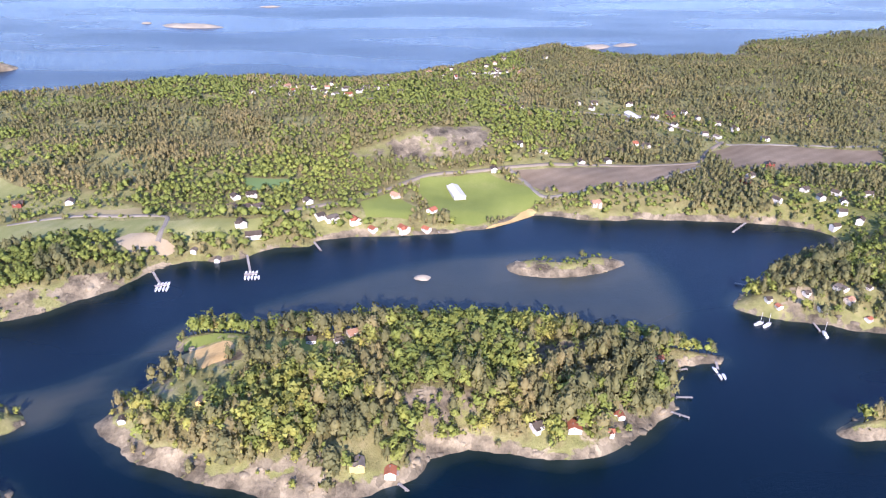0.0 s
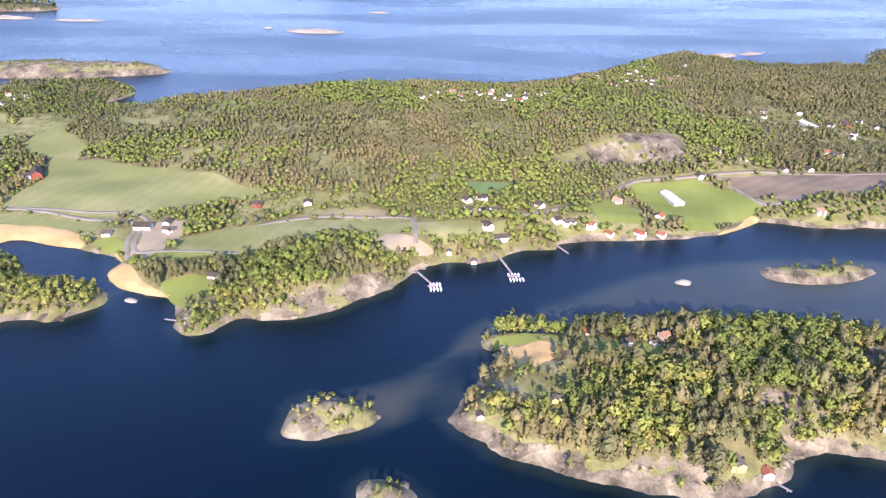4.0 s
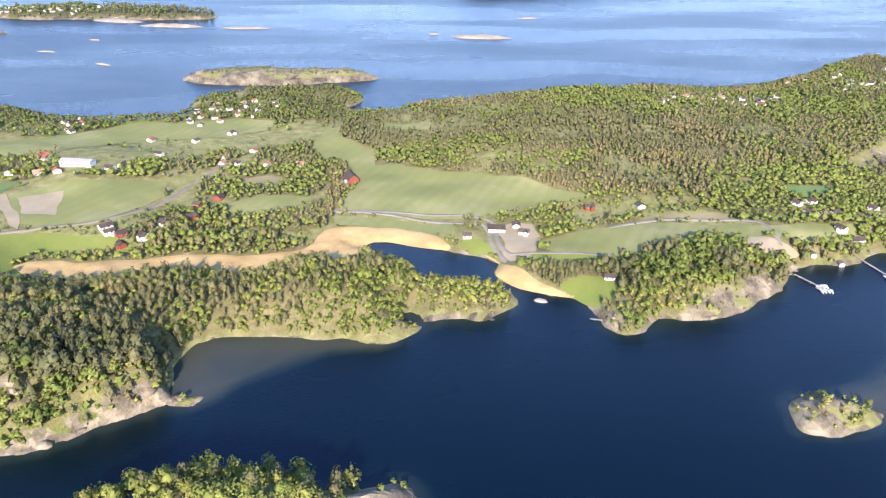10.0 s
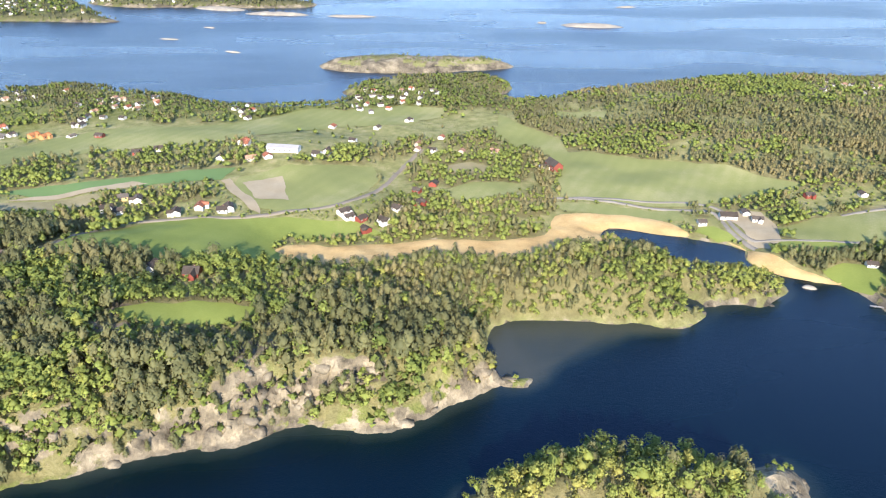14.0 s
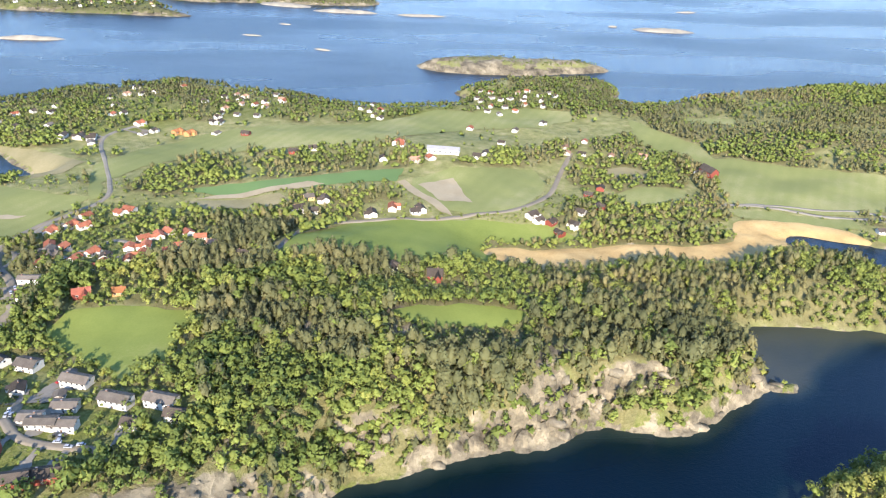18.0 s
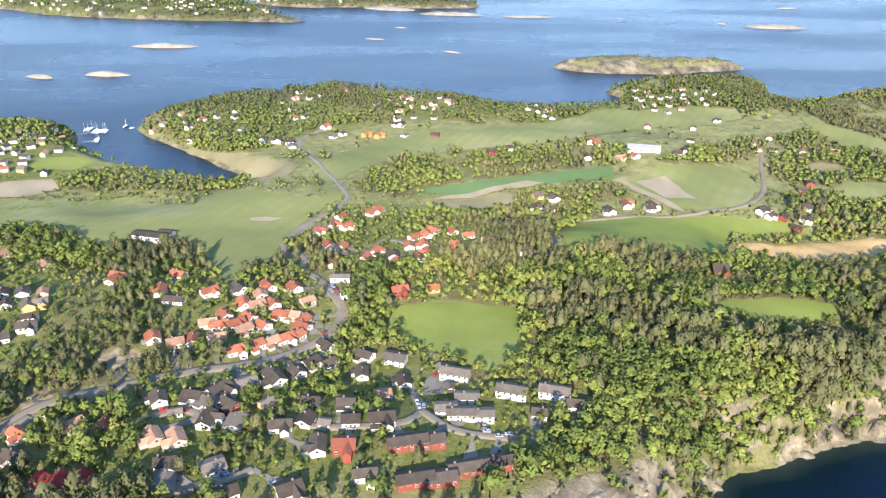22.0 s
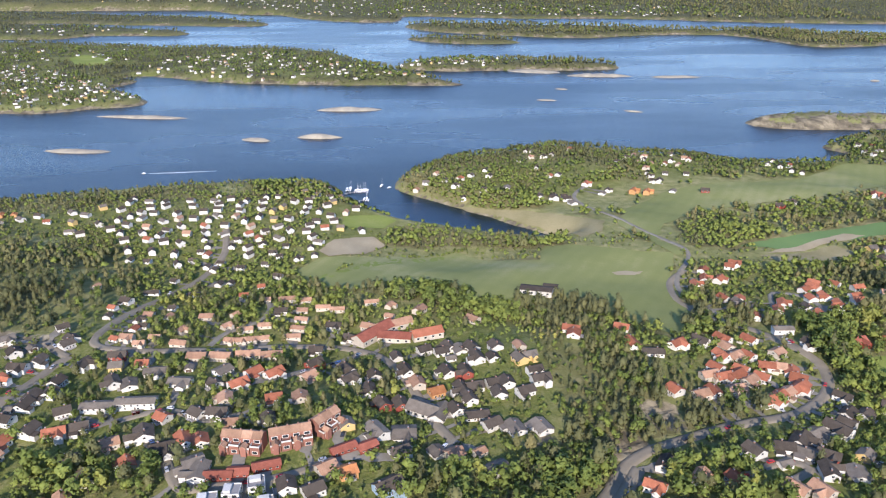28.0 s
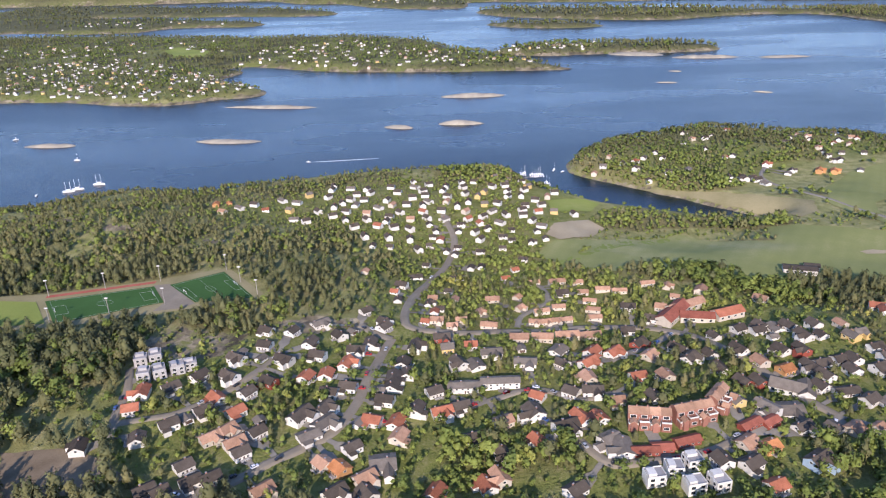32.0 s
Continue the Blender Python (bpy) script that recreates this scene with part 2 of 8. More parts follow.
CLIFF_SHORE = [(-493, 312), (-506, 306), (-521, 296), (-536, 287), (-546, 279), (-561, 280), (-574, 283), (-585, 284), (-599, 281), (-609, 274), (-622, 268), (-633, 270), (-643, 267), (-656, 264), (-670, 257), (-682, 253), (-693, 251), (-702, 247), (-712, 240), (-730, 205), (-760, 150), (-800, 60)]
SOUTH_WEST = [(-1000, -60), (-1400, -80), (-1900, -60), (-2400, 100), (-2500, 480), (-2150, 560), (-1900, 610), (-1700, 640)]
VILLAGE_SHORE = [(-1648, 653), (-1604, 670), (-1552, 690), (-1480, 673), (-1455, 660), (-1391, 684), (-1319, 706), (-1270, 720), (-1225, 718), (-1189, 724), (-1164, 711), (-1151, 677), (-1109, 640), (-1067, 623), (-1017, 602), (-989, 593), (-968, 589)]
NORTH_WEST = [(-989, 609), (-1019, 638), (-1051, 669), (-1098, 712), (-1114, 740), (-1104, 780), (-1060, 840), (-1000, 868), (-940, 900), (-860, 870), (-777, 835), (-722, 815), (-640, 815), (-610, 850), (-622, 882), (-556, 923), (-474, 930), (-433, 915), (-427, 885), (-445, 850), (-420, 822)]
NORTH_EAST = [(-369, 842), (-330, 850), (-276, 870), (-183, 892), (-63, 910), (59, 945), (134, 990), (179, 1025), (245, 1085), (302, 1112), (330, 1085), (360, 1058), (400, 1038), (460, 1030), (520, 1026), (554, 1020), (562, 1056), (570, 1083), (598, 1108), (593, 1124), (640, 1150), (760, 1190), (1000, 1240), (1500, 1000), (1500, 200)]
MAIN = MAIN_EAST + MAIN_POINT + LAGOON + HEADLAND + CLIFF_SHORE + SOUTH_WEST + VILLAGE_SHORE + NORTH_WEST + NORTH_EAST
BIG_ISLAND = [(-116, 287), (-103, 272), (-94, 262), (-79, 255), (-68, 248), (-51, 242), (-30, 234), (4, 231), (14, 236), (28, 240), (34, 250), (52, 255), (70, 252), (84, 247), (99, 246), (115, 248), (129, 257), (150, 271), (157, 277), (161, 291), (171, 309), (181, 311), (195, 314), (194, 319), (180, 325), (165, 334), (132, 346), (89, 358), (25, 362), (-18, 360), (-59, 362), (-80, 363), (-92, 355), (-87, 343), (-83, 332), (-93, 323), (-101, 314), (-108, 303), (-112, 294)]
FAR_WEST = [(-2050, 1185), (-1892, 1172), (-1844, 1166), (-1781, 1146), (-1718, 1122), (-1650, 1121), (-1620, 1134), (-1584, 1154), (-1536, 1169), (-1534, 1200), (-1561, 1241), (-1614, 1278), (-1640, 1329), (-1616, 1390), (-1665, 1440), (-1618, 1455), (-1566, 1428), (-1495, 1392), (-1430, 1370), (-1337, 1349), (-1247, 1341), (-1139, 1330), (-1052, 1327), (-1036, 1336), (-1087, 1386), (-1125, 1444), (-1156, 1483), (-1200, 1542), (-1248, 1613), (-1275, 1680), (-1330, 1740), (-1456, 1800), (-1667, 1850), (-1930, 1925), (-2137, 1970), (-2376, 2000), (-2900, 1900), (-2700, 1250)]
LANDS = [
    ("main", MAIN, 2.5), ("big", BIG_ISLAND, 2.0),
    ("near_islet", [(-193, 282), (-192, 292), (-187, 304), (-173, 309), (-160, 304), (-149, 293), (-156, 284), (-169, 280), (-180, 277)], 1.5),
    ("near_islet_south", [(-158, 244), (-154, 249), (-142, 248), (-134, 239), (-140, 228), (-155, 230)], 1.5),
    ("reef_islet", [(104, 433), (118, 437), (131, 434), (145, 432), (159, 438), (180, 433), (174, 422), (149, 414), (123, 414), (106, 421)], 1.5),
    ("south_islet", [(-520, 232), (-505, 243), (-480, 253), (-455, 259), (-431, 257), (-403, 250), (-383, 254), (-374, 241), (-390, 215), (-440, 200), (-500, 205)], 2.0),
    ("east_islet", [(225, 252), (234, 257), (258, 266), (300, 268), (300, 240), (247, 245), (233, 245)], 1.5),
    ("skerry_island", [(-663, 1001), (-624, 975), (-573, 969), (-531, 967), (-476, 980), (-441, 987), (-411, 1005), (-429, 1026), (-467, 1040), (-527, 1046), (-618, 1048), (-651, 1028)], 4.0),
    ("far_west", FAR_WEST, 7.0),
    ("far_mid", [(-1166, 1543), (-1081, 1484), (-973, 1485), (-867, 1480), (-760, 1482), (-725, 1512), (-753, 1548), (-846, 1583), (-957, 1605), (-1049, 1615), (-1108, 1586)], 6.0),
    ("far_islet", [(-1162, 2014), (-1093, 1938), (-973, 1897), (-875, 1920), (-925, 1960), (-1048, 2000), (-1133, 2025)], 6.0),
    ("far_point", [(-1184, 2335), (-1113, 2205), (-966, 2108), (-815, 2028), (-690, 2008), (-611, 2040), (-519, 2056), (-405, 2052), (-312, 1999), (-265, 1860), (-217, 1780), (-60, 1800), (120, 1900), (-107, 2020), (-231, 2100), (-436, 2145), (-567, 2215), (-867, 2310), (-1109, 2370)], 8.0),
    ("far_north_west", [(-2600, 2180), (-2444, 2157), (-2259, 2102), (-2099, 2090), (-2035, 2163), (-1925, 2163), (-1811, 2148), (-1776, 2193), (-1835, 2246), (-2025, 2330), (-2228, 2430), (-2700, 2500)], 8.0),
    ("far_spit", [(-2800, 2520), (-2639, 2504), (-2291, 2535), (-2080, 2470), (-1891, 2435), (-1705, 2384), (-1599, 2420), (-1655, 2500), (-1848, 2640), (-2173, 2750), (-2861, 2900)], 8.0),
    ("far_shore", [(-4200, 3300), (-2983, 3118), (-2277, 3034), (-1978, 3030), (-1799, 2830), (-1649, 2781), (-1529, 2618), (-1371, 2494), (-1221, 2485), (-1194, 2675), (-1009, 2613), (-832, 2554), (-656, 2536), (-478, 2500), (48, 2298), (900, 2250), (2500, 2700), (2600, 4600), (-4200, 4600)], 12.0),
]
# ---- land use: fields, reeds, roads, settled parts ----
FIELDS = [
    ("crop", [(-905, 637), (-862, 686), (-804, 709), (-716, 727), (-645, 779), (-601, 769), (-510, 775), (-543, 716), (-607, 719), (-690, 666), (-766, 652), (-843, 623), (-886, 587), (-903, 544), (-891, 512), (-898, 507), (-915, 551), (-923, 584)]),
    ("crop", [(-402, 759), (-347, 742), (-355, 726), (-398, 738)]), ("crop", [(-455, 748), (-435, 712), (-404, 677), (-402, 643), (-424, 637), (-445, 667), (-462, 698)]),
    ("bright", [(-51, 328), (-28, 333), (-5, 328), (6, 319), (-16, 312), (-41, 316)]),
    ("bright", [(-1857, 1650), (-1839, 1690), (-1744, 1620), (-1744, 1550), (-1799, 1545)]),
    ("bright", [(-753, 419), (-748, 449), (-720, 481), (-681, 487), (-624, 497), (-576, 496), (-557, 481), (-586, 472), (-624, 472), (-629, 455), (-613, 434), (-631, 411), (-653, 403), (-686, 408), (-719, 407), (-750, 397)]),
    ("crop", [(-673, 562), (-646, 584), (-573, 603), (-565, 578), (-575, 550), (-598, 512), (-628, 502), (-650, 512), (-675, 545)]),
    ("lime", [(-844, 532), (-806, 552), (-764, 567), (-720, 580), (-680, 585), (-685, 558), (-720, 557), (-763, 544), (-811, 530)]),
    ("crop", [(-424, 641), (-389, 644), (-352, 625), (-282, 598), (-235, 559), (-243, 551), (-301, 534), (-338, 524), (-424, 547), (-431, 563), (-418, 600)]),
    ("crop", [(-433, 539), (-343, 519), (-343, 502), (-386, 513), (-427, 520)]),
    ("crop", [(-294, 479), (-252, 499), (-195, 502), (-133, 492), (-135, 460), (-166, 474), (-203, 470), (-221, 454), (-276, 463)]),
    ("crop", [(-121, 486), (-76, 492), (-69, 470), (-111, 464)]),
    ("crop", [(-869, 677), (-831, 700), (-835, 655), (-853, 643)]),
    ("crop", [(-609, 774), (-552, 789), (-505, 773), (-516, 744), (-569, 721)]),
    ("crop", [(-467, 695), (-435, 687), (-418, 654), (-438, 650), (-457, 671)]),
    ("crop", [(-524, 551), (-493, 571), (-453, 574), (-463, 546), (-493, 534)]),
    ("bright", [(59, 575), (113, 578), (144, 547), (151, 528), (118, 505), (91, 492), (74, 492), (53, 539)]),
    ("soil", [(134, 578), (204, 580), (294, 582), (292, 567), (237, 536), (167, 530), (151, 538)]),
    ("bright", [(10, 522), (32, 541), (53, 514), (42, 496), (13, 499)]),
    ("crop", [(-229, 481), (-194, 484), (-110, 488), (-109, 470), (-128, 469), (-158, 484), (-191, 454), (-219, 456)]),
    ("crop", [(-106, 470), (-57, 492), (-62, 478), (-67, 468), (-85, 465)]),
    ("lime", [(-81, 564), (-38, 561), (-49, 545), (-74, 541)]),
    ("soil", [(319, 611), (351, 628), (468, 588), (447, 555), (320, 563)]),
    ("bright", [(-849, 344), (-824, 348), (-784, 343), (-783, 323), (-787, 298), (-800, 281), (-813, 292), (-825, 301), (-843, 311), (-853, 316)]),
    ("bright", [(-684, 338), (-672, 349), (-650, 349), (-630, 348), (-613, 343), (-622, 332), (-642, 330), (-663, 327), (-678, 329)]),
    ("crop", [(-1169, 490), (-1152, 513), (-1117, 520), (-1058, 544), (-1040, 531), (-997, 505), (-989, 543), (-932, 516), (-899, 512), (-913, 468), (-919, 427), (-918, 397), (-940, 366), (-956, 392), (-975, 422), (-996, 438), (-1017, 427), (-1030, 418), (-1060, 442), (-1091, 450), (-1124, 439), (-1150, 455)]),
    ("bright", [(-1162, 468), (-1144, 480), (-1127, 496), (-1116, 510), (-1087, 526), (-1060, 535), (-1056, 531), (-1089, 511), (-1120, 491), (-1145, 468), (-1157, 460)]),
    ("dry", [(-1063, 676), (-1020, 652), (-980, 628), (-934, 593), (-940, 566), (-959, 554), (-971, 595), (-1020, 644)]),
    ("soil", [(-1408, 244), (-1395, 246), (-1382, 245), (-1365, 238), (-1349, 225), (-1360, 218), (-1365, 215), (-1392, 217)]),
    ("dry", [(-838, 512), (-806, 522), (-772, 536), (-760, 520), (-790, 506), (-822, 500)]),
    ("dry", [(-520, 610), (-492, 618), (-470, 606), (-476, 592), (-508, 594)]),
    ("dry", [(-215, 508), (-180, 516), (-140, 512), (-142, 503), (-188, 506)]),
    ("bright", [(-1151, 606), (-1121, 615), (-1105, 608), (-1114, 588), (-1138, 579), (-1147, 586)]),
    ("bright", [(-282, 425), (-266, 431), (-245, 426), (-249, 405), (-264, 396), (-275, 412)]),
    ("bright", [(-344, 488), (-325, 492), (-314, 472), (-329, 474)]),
    ("bright", [(-301, 463), (-236, 457), (-237, 448), (-279, 442), (-297, 446)]),
    ("bright", [(-90, 353), (-78, 350), (-60, 343), (-51, 338), (-59, 335), (-77, 341), (-87, 344)]),
]
REEDS = [
    [(-627, 450), (-620, 462), (-605, 467), (-593, 464), (-566, 466), (-538, 471), (-508, 471), (-479, 474), (-447, 484), (-436, 513), (-419, 516), (-386, 515), (-359, 505), (-348, 489), (-348, 482), (-366, 487), (-389, 496), (-404, 494), (-410, 470), (-423, 443), (-451, 436), (-479, 438), (-508, 437), (-542, 430), (-561, 429), (-584, 431), (-605, 437)],
    [(-323, 471), (-304, 445), (-291, 426), (-272, 412), (-287, 416), (-305, 424), (-315, 436), (-319, 448), (-314, 460)],
    [(-88, 342), (-77, 340), (-59, 334), (-60, 320), (-67, 316), (-75, 311), (-80, 320), (-83, 332)],
    [(139, 510), (107, 492), (99, 490), (118, 502), (135, 516)],
]
BARE_SOIL = [
    [(-1158, 526), (-1149, 548), (-1121, 564), (-1110, 550), (-1123, 526), (-1149, 514)],
    [(-312, 508), (-298, 518), (-284, 512), (-283, 490), (-290, 466), (-300, 450), (-312, 462), (-308, 480)],
    [(-152, 463), (-143, 469), (-130, 468), (-117, 463), (-109, 457), (-117, 452), (-127, 453), (-138, 449), (-146, 455)],
    [(-686, 555), (-680, 561), (-650, 517), (-645, 500), (-653, 506)],
    [(-670, 555), (-641, 570), (-630, 526), (-654, 527)],
    [(-951, 477), (-942, 481), (-929, 480), (-937, 473), (-948, 472)],
    [(-831, 519), (-791, 541), (-754, 560), (-739, 553), (-779, 538), (-809, 524)],
]
BARE_ROCK = [
    [(89, 301), (93, 316), (104, 324), (116, 325), (125, 320), (122, 308), (112, 305)],
    [(110, 291), (113, 299), (122, 301), (123, 294), (116, 288)],
    [(26, 275), (32, 282), (46, 281), (58, 277), (65, 270), (61, 262), (52, 265), (46, 270), (36, 271)],
    [(-85, 259), (-75, 260), (-55, 254), (-36, 249), (-22, 248), (-11, 245), (-10, 241), (-24, 239), (-32, 236), (-55, 242), (-70, 251)],
    [(55, 258), (70, 255), (92, 251), (116, 252), (117, 249), (90, 245), (54, 254)],
    [(-175, 410), (-150, 425), (-140, 432), (-150, 410), (-190, 392), (-210, 392)],
    [(-7, 614), (42, 642), (95, 663), (127, 653), (114, 616), (69, 607), (11, 606)],
    [(91, 321), (113, 323), (124, 314), (117, 305), (95, 308)],
    [(-1392, 338), (-1372, 353), (-1332, 342), (-1340, 318), (-1372, 322)],
    [(-812, 196), (-800, 203), (-780, 212), (-750, 224), (-721, 240), (-714, 234), (-732, 200), (-760, 150), (-812, 160)],
    [(-978, 293), (-960, 295), (-962, 278), (-972, 276)], [(-998, 262), (-984, 268), (-980, 258), (-992, 252)],
    [(-793, 208), (-770, 214), (-745, 223), (-715, 244), (-706, 237), (-731, 220), (-785, 200)], [(-866, 203), (-861, 207), (-854, 205), (-848, 204), (-853, 199), (-860, 200)], [(-755, 240), (-751, 244), (-746, 242), (-741, 241), (-745, 236), (-750, 237)], [(-698, 264), (-695, 268), (-690, 266), (-686, 265), (-689, 260), (-694, 261)], [(99, 314), (104, 319), (112, 317), (119, 315), (114, 309), (106, 310)], [(112, 292), (116, 296), (122, 294), (128, 293), (124, 288), (118, 289)], [(-1028, 262), (-1024, 266), (-1018, 264), (-1012, 263), (-1016, 258), (-1022, 259)],
    [(-1322, 350), (-1304, 363), (-1270, 361), (-1280, 344), (-1305, 340)],
    [(-1414, 480), (-1406, 487), (-1393, 485), (-1382, 481), (-1390, 473), (-1403, 474)], [(-1535, 526), (-1528, 532), (-1517, 530), (-1507, 527), (-1514, 520), (-1525, 521)], [(-1484, 509), (-1477, 515), (-1467, 513), (-1458, 510), (-1465, 503), (-1475, 504)], [(-1507, 597), (-1496, 605), (-1478, 603), (-1463, 598), (-1474, 589), (-1492, 590)], [(-1309, 352), (-1303, 357), (-1293, 355), (-1285, 353), (-1291, 347), (-1301, 348)], [(-1450, 455), (-1445, 460), (-1437, 458), (-1430, 456), (-1435, 450), (-1443, 451)], [(-572, 400), (-566, 405), (-556, 403), (-548, 401), (-554, 395), (-564, 396)],
]
CLIFF_ROCK = [
    [(-658, 267), (-649, 276), (-628, 279), (-618, 275), (-622, 272), (-644, 264)], [(-628, 284), (-607, 294), (-585, 297), (-582, 293), (-594, 287), (-605, 282), (-623, 280)],
    [(-582, 300), (-572, 303), (-561, 302), (-557, 296), (-571, 292), (-582, 294)], [(-605, 279), (-581, 287), (-579, 283), (-597, 277)], [(-573, 281), (-563, 286), (-548, 290), (-538, 290), (-536, 285), (-560, 279)],
    [(-533, 297), (-518, 310), (-505, 315), (-494, 318), (-492, 312), (-520, 293), (-530, 291)], [(-714, 259), (-697, 266), (-687, 261), (-699, 257)],
    [(-612, 288), (-584, 300), (-552, 304), (-547, 299), (-561, 293), (-582, 291), (-600, 284), (-612, 284)],
]
# woods of one kind
CONIFER_WOODS = [
    [(-269, 610), (-256, 643), (-202, 695), (-128, 757), (-56, 716), (-78, 650), (-127, 593), (-142, 542), (-180, 546), (-221, 561), (-263, 580)],
    [(-454, 724), (-449, 771), (-391, 772), (-311, 764), (-257, 733), (-262, 684), (-324, 681), (-388, 709), (-429, 692)],
    [(-376, 741), (-324, 742), (-277, 761), (-226, 776), (-148, 773), (-137, 685), (-189, 669), (-221, 643), (-286, 660), (-330, 690)],
    [(240, 1016), (485, 1020), (900, 1200), (1200, 900), (900, 500), (448, 634), (386, 648), (359, 720), (371, 746), (233, 749), (171, 741)],
    [(-665, 293), (-637, 315), (-594, 320), (-570, 314), (-556, 306), (-572, 300), (-607, 291), (-616, 276), (-643, 273), (-661, 276)],
    [(-778, 356), (-749, 361), (-719, 342), (-697, 313), (-688, 292), (-704, 291), (-734, 301), (-756, 309), (-774, 310)],
    [(-616, 418), (-537, 445), (-456, 456), (-368, 440), (-424, 400), (-472, 377), (-535, 360), (-577, 375), (-613, 361)],
    [(-975, 329), (-952, 326), (-940, 312), (-964, 291), (-964, 273), (-994, 248), (-1006, 279), (-1003, 308), (-1009, 335), (-988, 341)],
]
BROADLEAF_WOODS = [
    [(-774, 290), (-756, 309), (-734, 296), (-704, 287), (-668, 287), (-667, 269), (-682, 254), (-709, 246), (-732, 257), (-751, 258), (-766, 273)],
    [(-852, 352), (-826, 351), (-783, 351), (-778, 335), (-830, 335)], [(-671, 359), (-637, 379), (-626, 370), (-594, 341), (-633, 337), (-667, 345)],
    [(-604, 280), (-572, 292), (-551, 293), (-532, 306), (-511, 316), (-519, 303), (-552, 284), (-571, 283)],
    [(-287, 624), (-266, 644), (-212, 651), (-217, 622), (-261, 598), (-280, 597)], [(-428, 687), (-355, 692), (-272, 679), (-277, 623), (-335, 625), (-399, 639)],
]
# low brown-olive wood on the heath behind the town
HEATH_WOOD = [(-1024, 397), (-975, 393), (-978, 258), (-1009, 266), (-1013, 317)]
# belts and clumps of trees between the fields
WOODLOTS = [
    [(-883, 529), (-878, 581), (-853, 623), (-809, 611), (-799, 547), (-828, 533), (-857, 521)], [(-802, 588), (-779, 636), (-751, 664), (-692, 620), (-684, 582), (-720, 576), (-764, 562), (-790, 564)],
    [(-773, 628), (-756, 657), (-711, 667), (-671, 651), (-660, 604), (-689, 581), (-748, 589)],
    [(-1093, 728), (-1044, 764), (-990, 804), (-897, 798), (-813, 769), (-767, 763), (-775, 723), (-843, 744), (-872, 725), (-919, 722), (-943, 676), (-964, 650), (-1026, 663), (-1066, 686), (-1087, 711)],
    [(-793, 475), (-765, 527), (-746, 545), (-686, 539), (-683, 524), (-708, 515), (-712, 491), (-743, 491), (-774, 493)], [(-546, 621), (-523, 635), (-465, 656), (-427, 631), (-458, 564), (-493, 570), (-538, 574), (-551, 597)],
    [(-575, 501), (-534, 555), (-460, 549), (-419, 558), (-426, 532), (-480, 491), (-531, 508), (-560, 496)], [(-643, 592), (-610, 625), (-539, 676), (-514, 670), (-551, 620), (-599, 598)],
    [(-945, 505), (-939, 519), (-914, 516), (-911, 498), (-937, 494)], [(-923, 548), (-910, 565), (-899, 543), (-916, 534)], [(-953, 624), (-916, 632), (-907, 610), (-944, 605)],
    [(-777, 749), (-687, 774), (-603, 789), (-609, 742), (-688, 733), (-754, 731)], [(-1042, 526), (-994, 516), (-990, 487), (-1018, 479), (-1038, 502)],
    [(-1121, 565), (-1100, 598), (-1056, 606), (-967, 559), (-974, 536), (-1028, 554), (-1092, 551), (-1113, 550)], [(-790, 569), (-817, 639), (-762, 634), (-745, 669), (-689, 631), (-662, 607), (-664, 587), (-740, 598), (-770, 574)],
    [(-469, 503), (-466, 537), (-445, 562), (-430, 549), (-439, 523)], [(-564, 492), (-554, 555), (-536, 548), (-510, 530), (-485, 500), (-478, 471), (-508, 460), (-530, 463)],
    [(-547, 573), (-550, 614), (-517, 628), (-496, 574), (-498, 543), (-520, 574)], [(-512, 616), (-514, 676), (-467, 703), (-437, 663), (-418, 630), (-484, 611)],
    [(-720, 698), (-704, 707), (-665, 690), (-676, 670), (-705, 668)], [(-351, 619), (-331, 613), (-335, 598), (-352, 604)],
    [(-1100, 780), (-960, 860), (-780, 820), (-640, 805), (-600, 850), (-560, 920), (-440, 910), (-430, 830), (-500, 785), (-620, 790), (-760, 785), (-900, 800)],
]
# rows of bushes along field edges
HEDGES = [
    [(-1160, 471), (-1144, 481), (-1127, 499), (-1116, 512), (-1087, 528), (-1066, 535), (-1049, 548), (-1030, 554)],
    [(-751, 430), (-750, 455), (-742, 478)], [(-700, 486), (-668, 491), (-640, 500)], [(-430, 548), (-424, 575), (-418, 600)],
]
# copses of tall broadleaf trees within the town
COPSES = [
    [(-1089, 221), (-1083, 238), (-1067, 246), (-1042, 240), (-1023, 256), (-1002, 261), (-998, 242), (-1007, 223)],
    [(-983, 221), (-977, 240), (-961, 256), (-940, 239), (-938, 219)],
    [(-1229, 247), (-1208, 259), (-1166, 252), (-1149, 230), (-1151, 225), (-1224, 231)],
]
SHOALS = [
    [(-157, 314), (-122, 337), (-90, 376), (-84, 370), (-111, 331), (-118, 307), (-141, 291)],
    [(-70, 381), (-46, 392), (-19, 386), (1, 416), (79, 369), (82, 353), (7, 368), (-43, 366)],
    [(-500, 350), (-493, 367), (-438, 374), (-395, 366), (-420, 352), (-464, 325), (-485, 320)],
    [(-90, 366), (-40, 400), (40, 440), (110, 450), (200, 440), (190, 340), (80, 352), (-20, 356)],
]
TOWNS = [
    [(-1366, 257), (-1380, 314), (-1328, 342), (-1264, 384), (-1262, 533), (-1156, 566), (-1153, 452), (-993, 364), (-1068, 214), (-1327, 215)],
    [(-976, 199), (-997, 239), (-951, 266), (-884, 308), (-862, 305), (-766, 263), (-776, 248), (-802, 216), (-843, 199)],
    [(-965, 307), (-947, 349), (-873, 386), (-874, 344), (-895, 306), (-932, 295)],
    [(-911, 458), (-884, 494), (-857, 505), (-803, 465), (-791, 424), (-817, 401), (-849, 393), (-882, 396)],
]
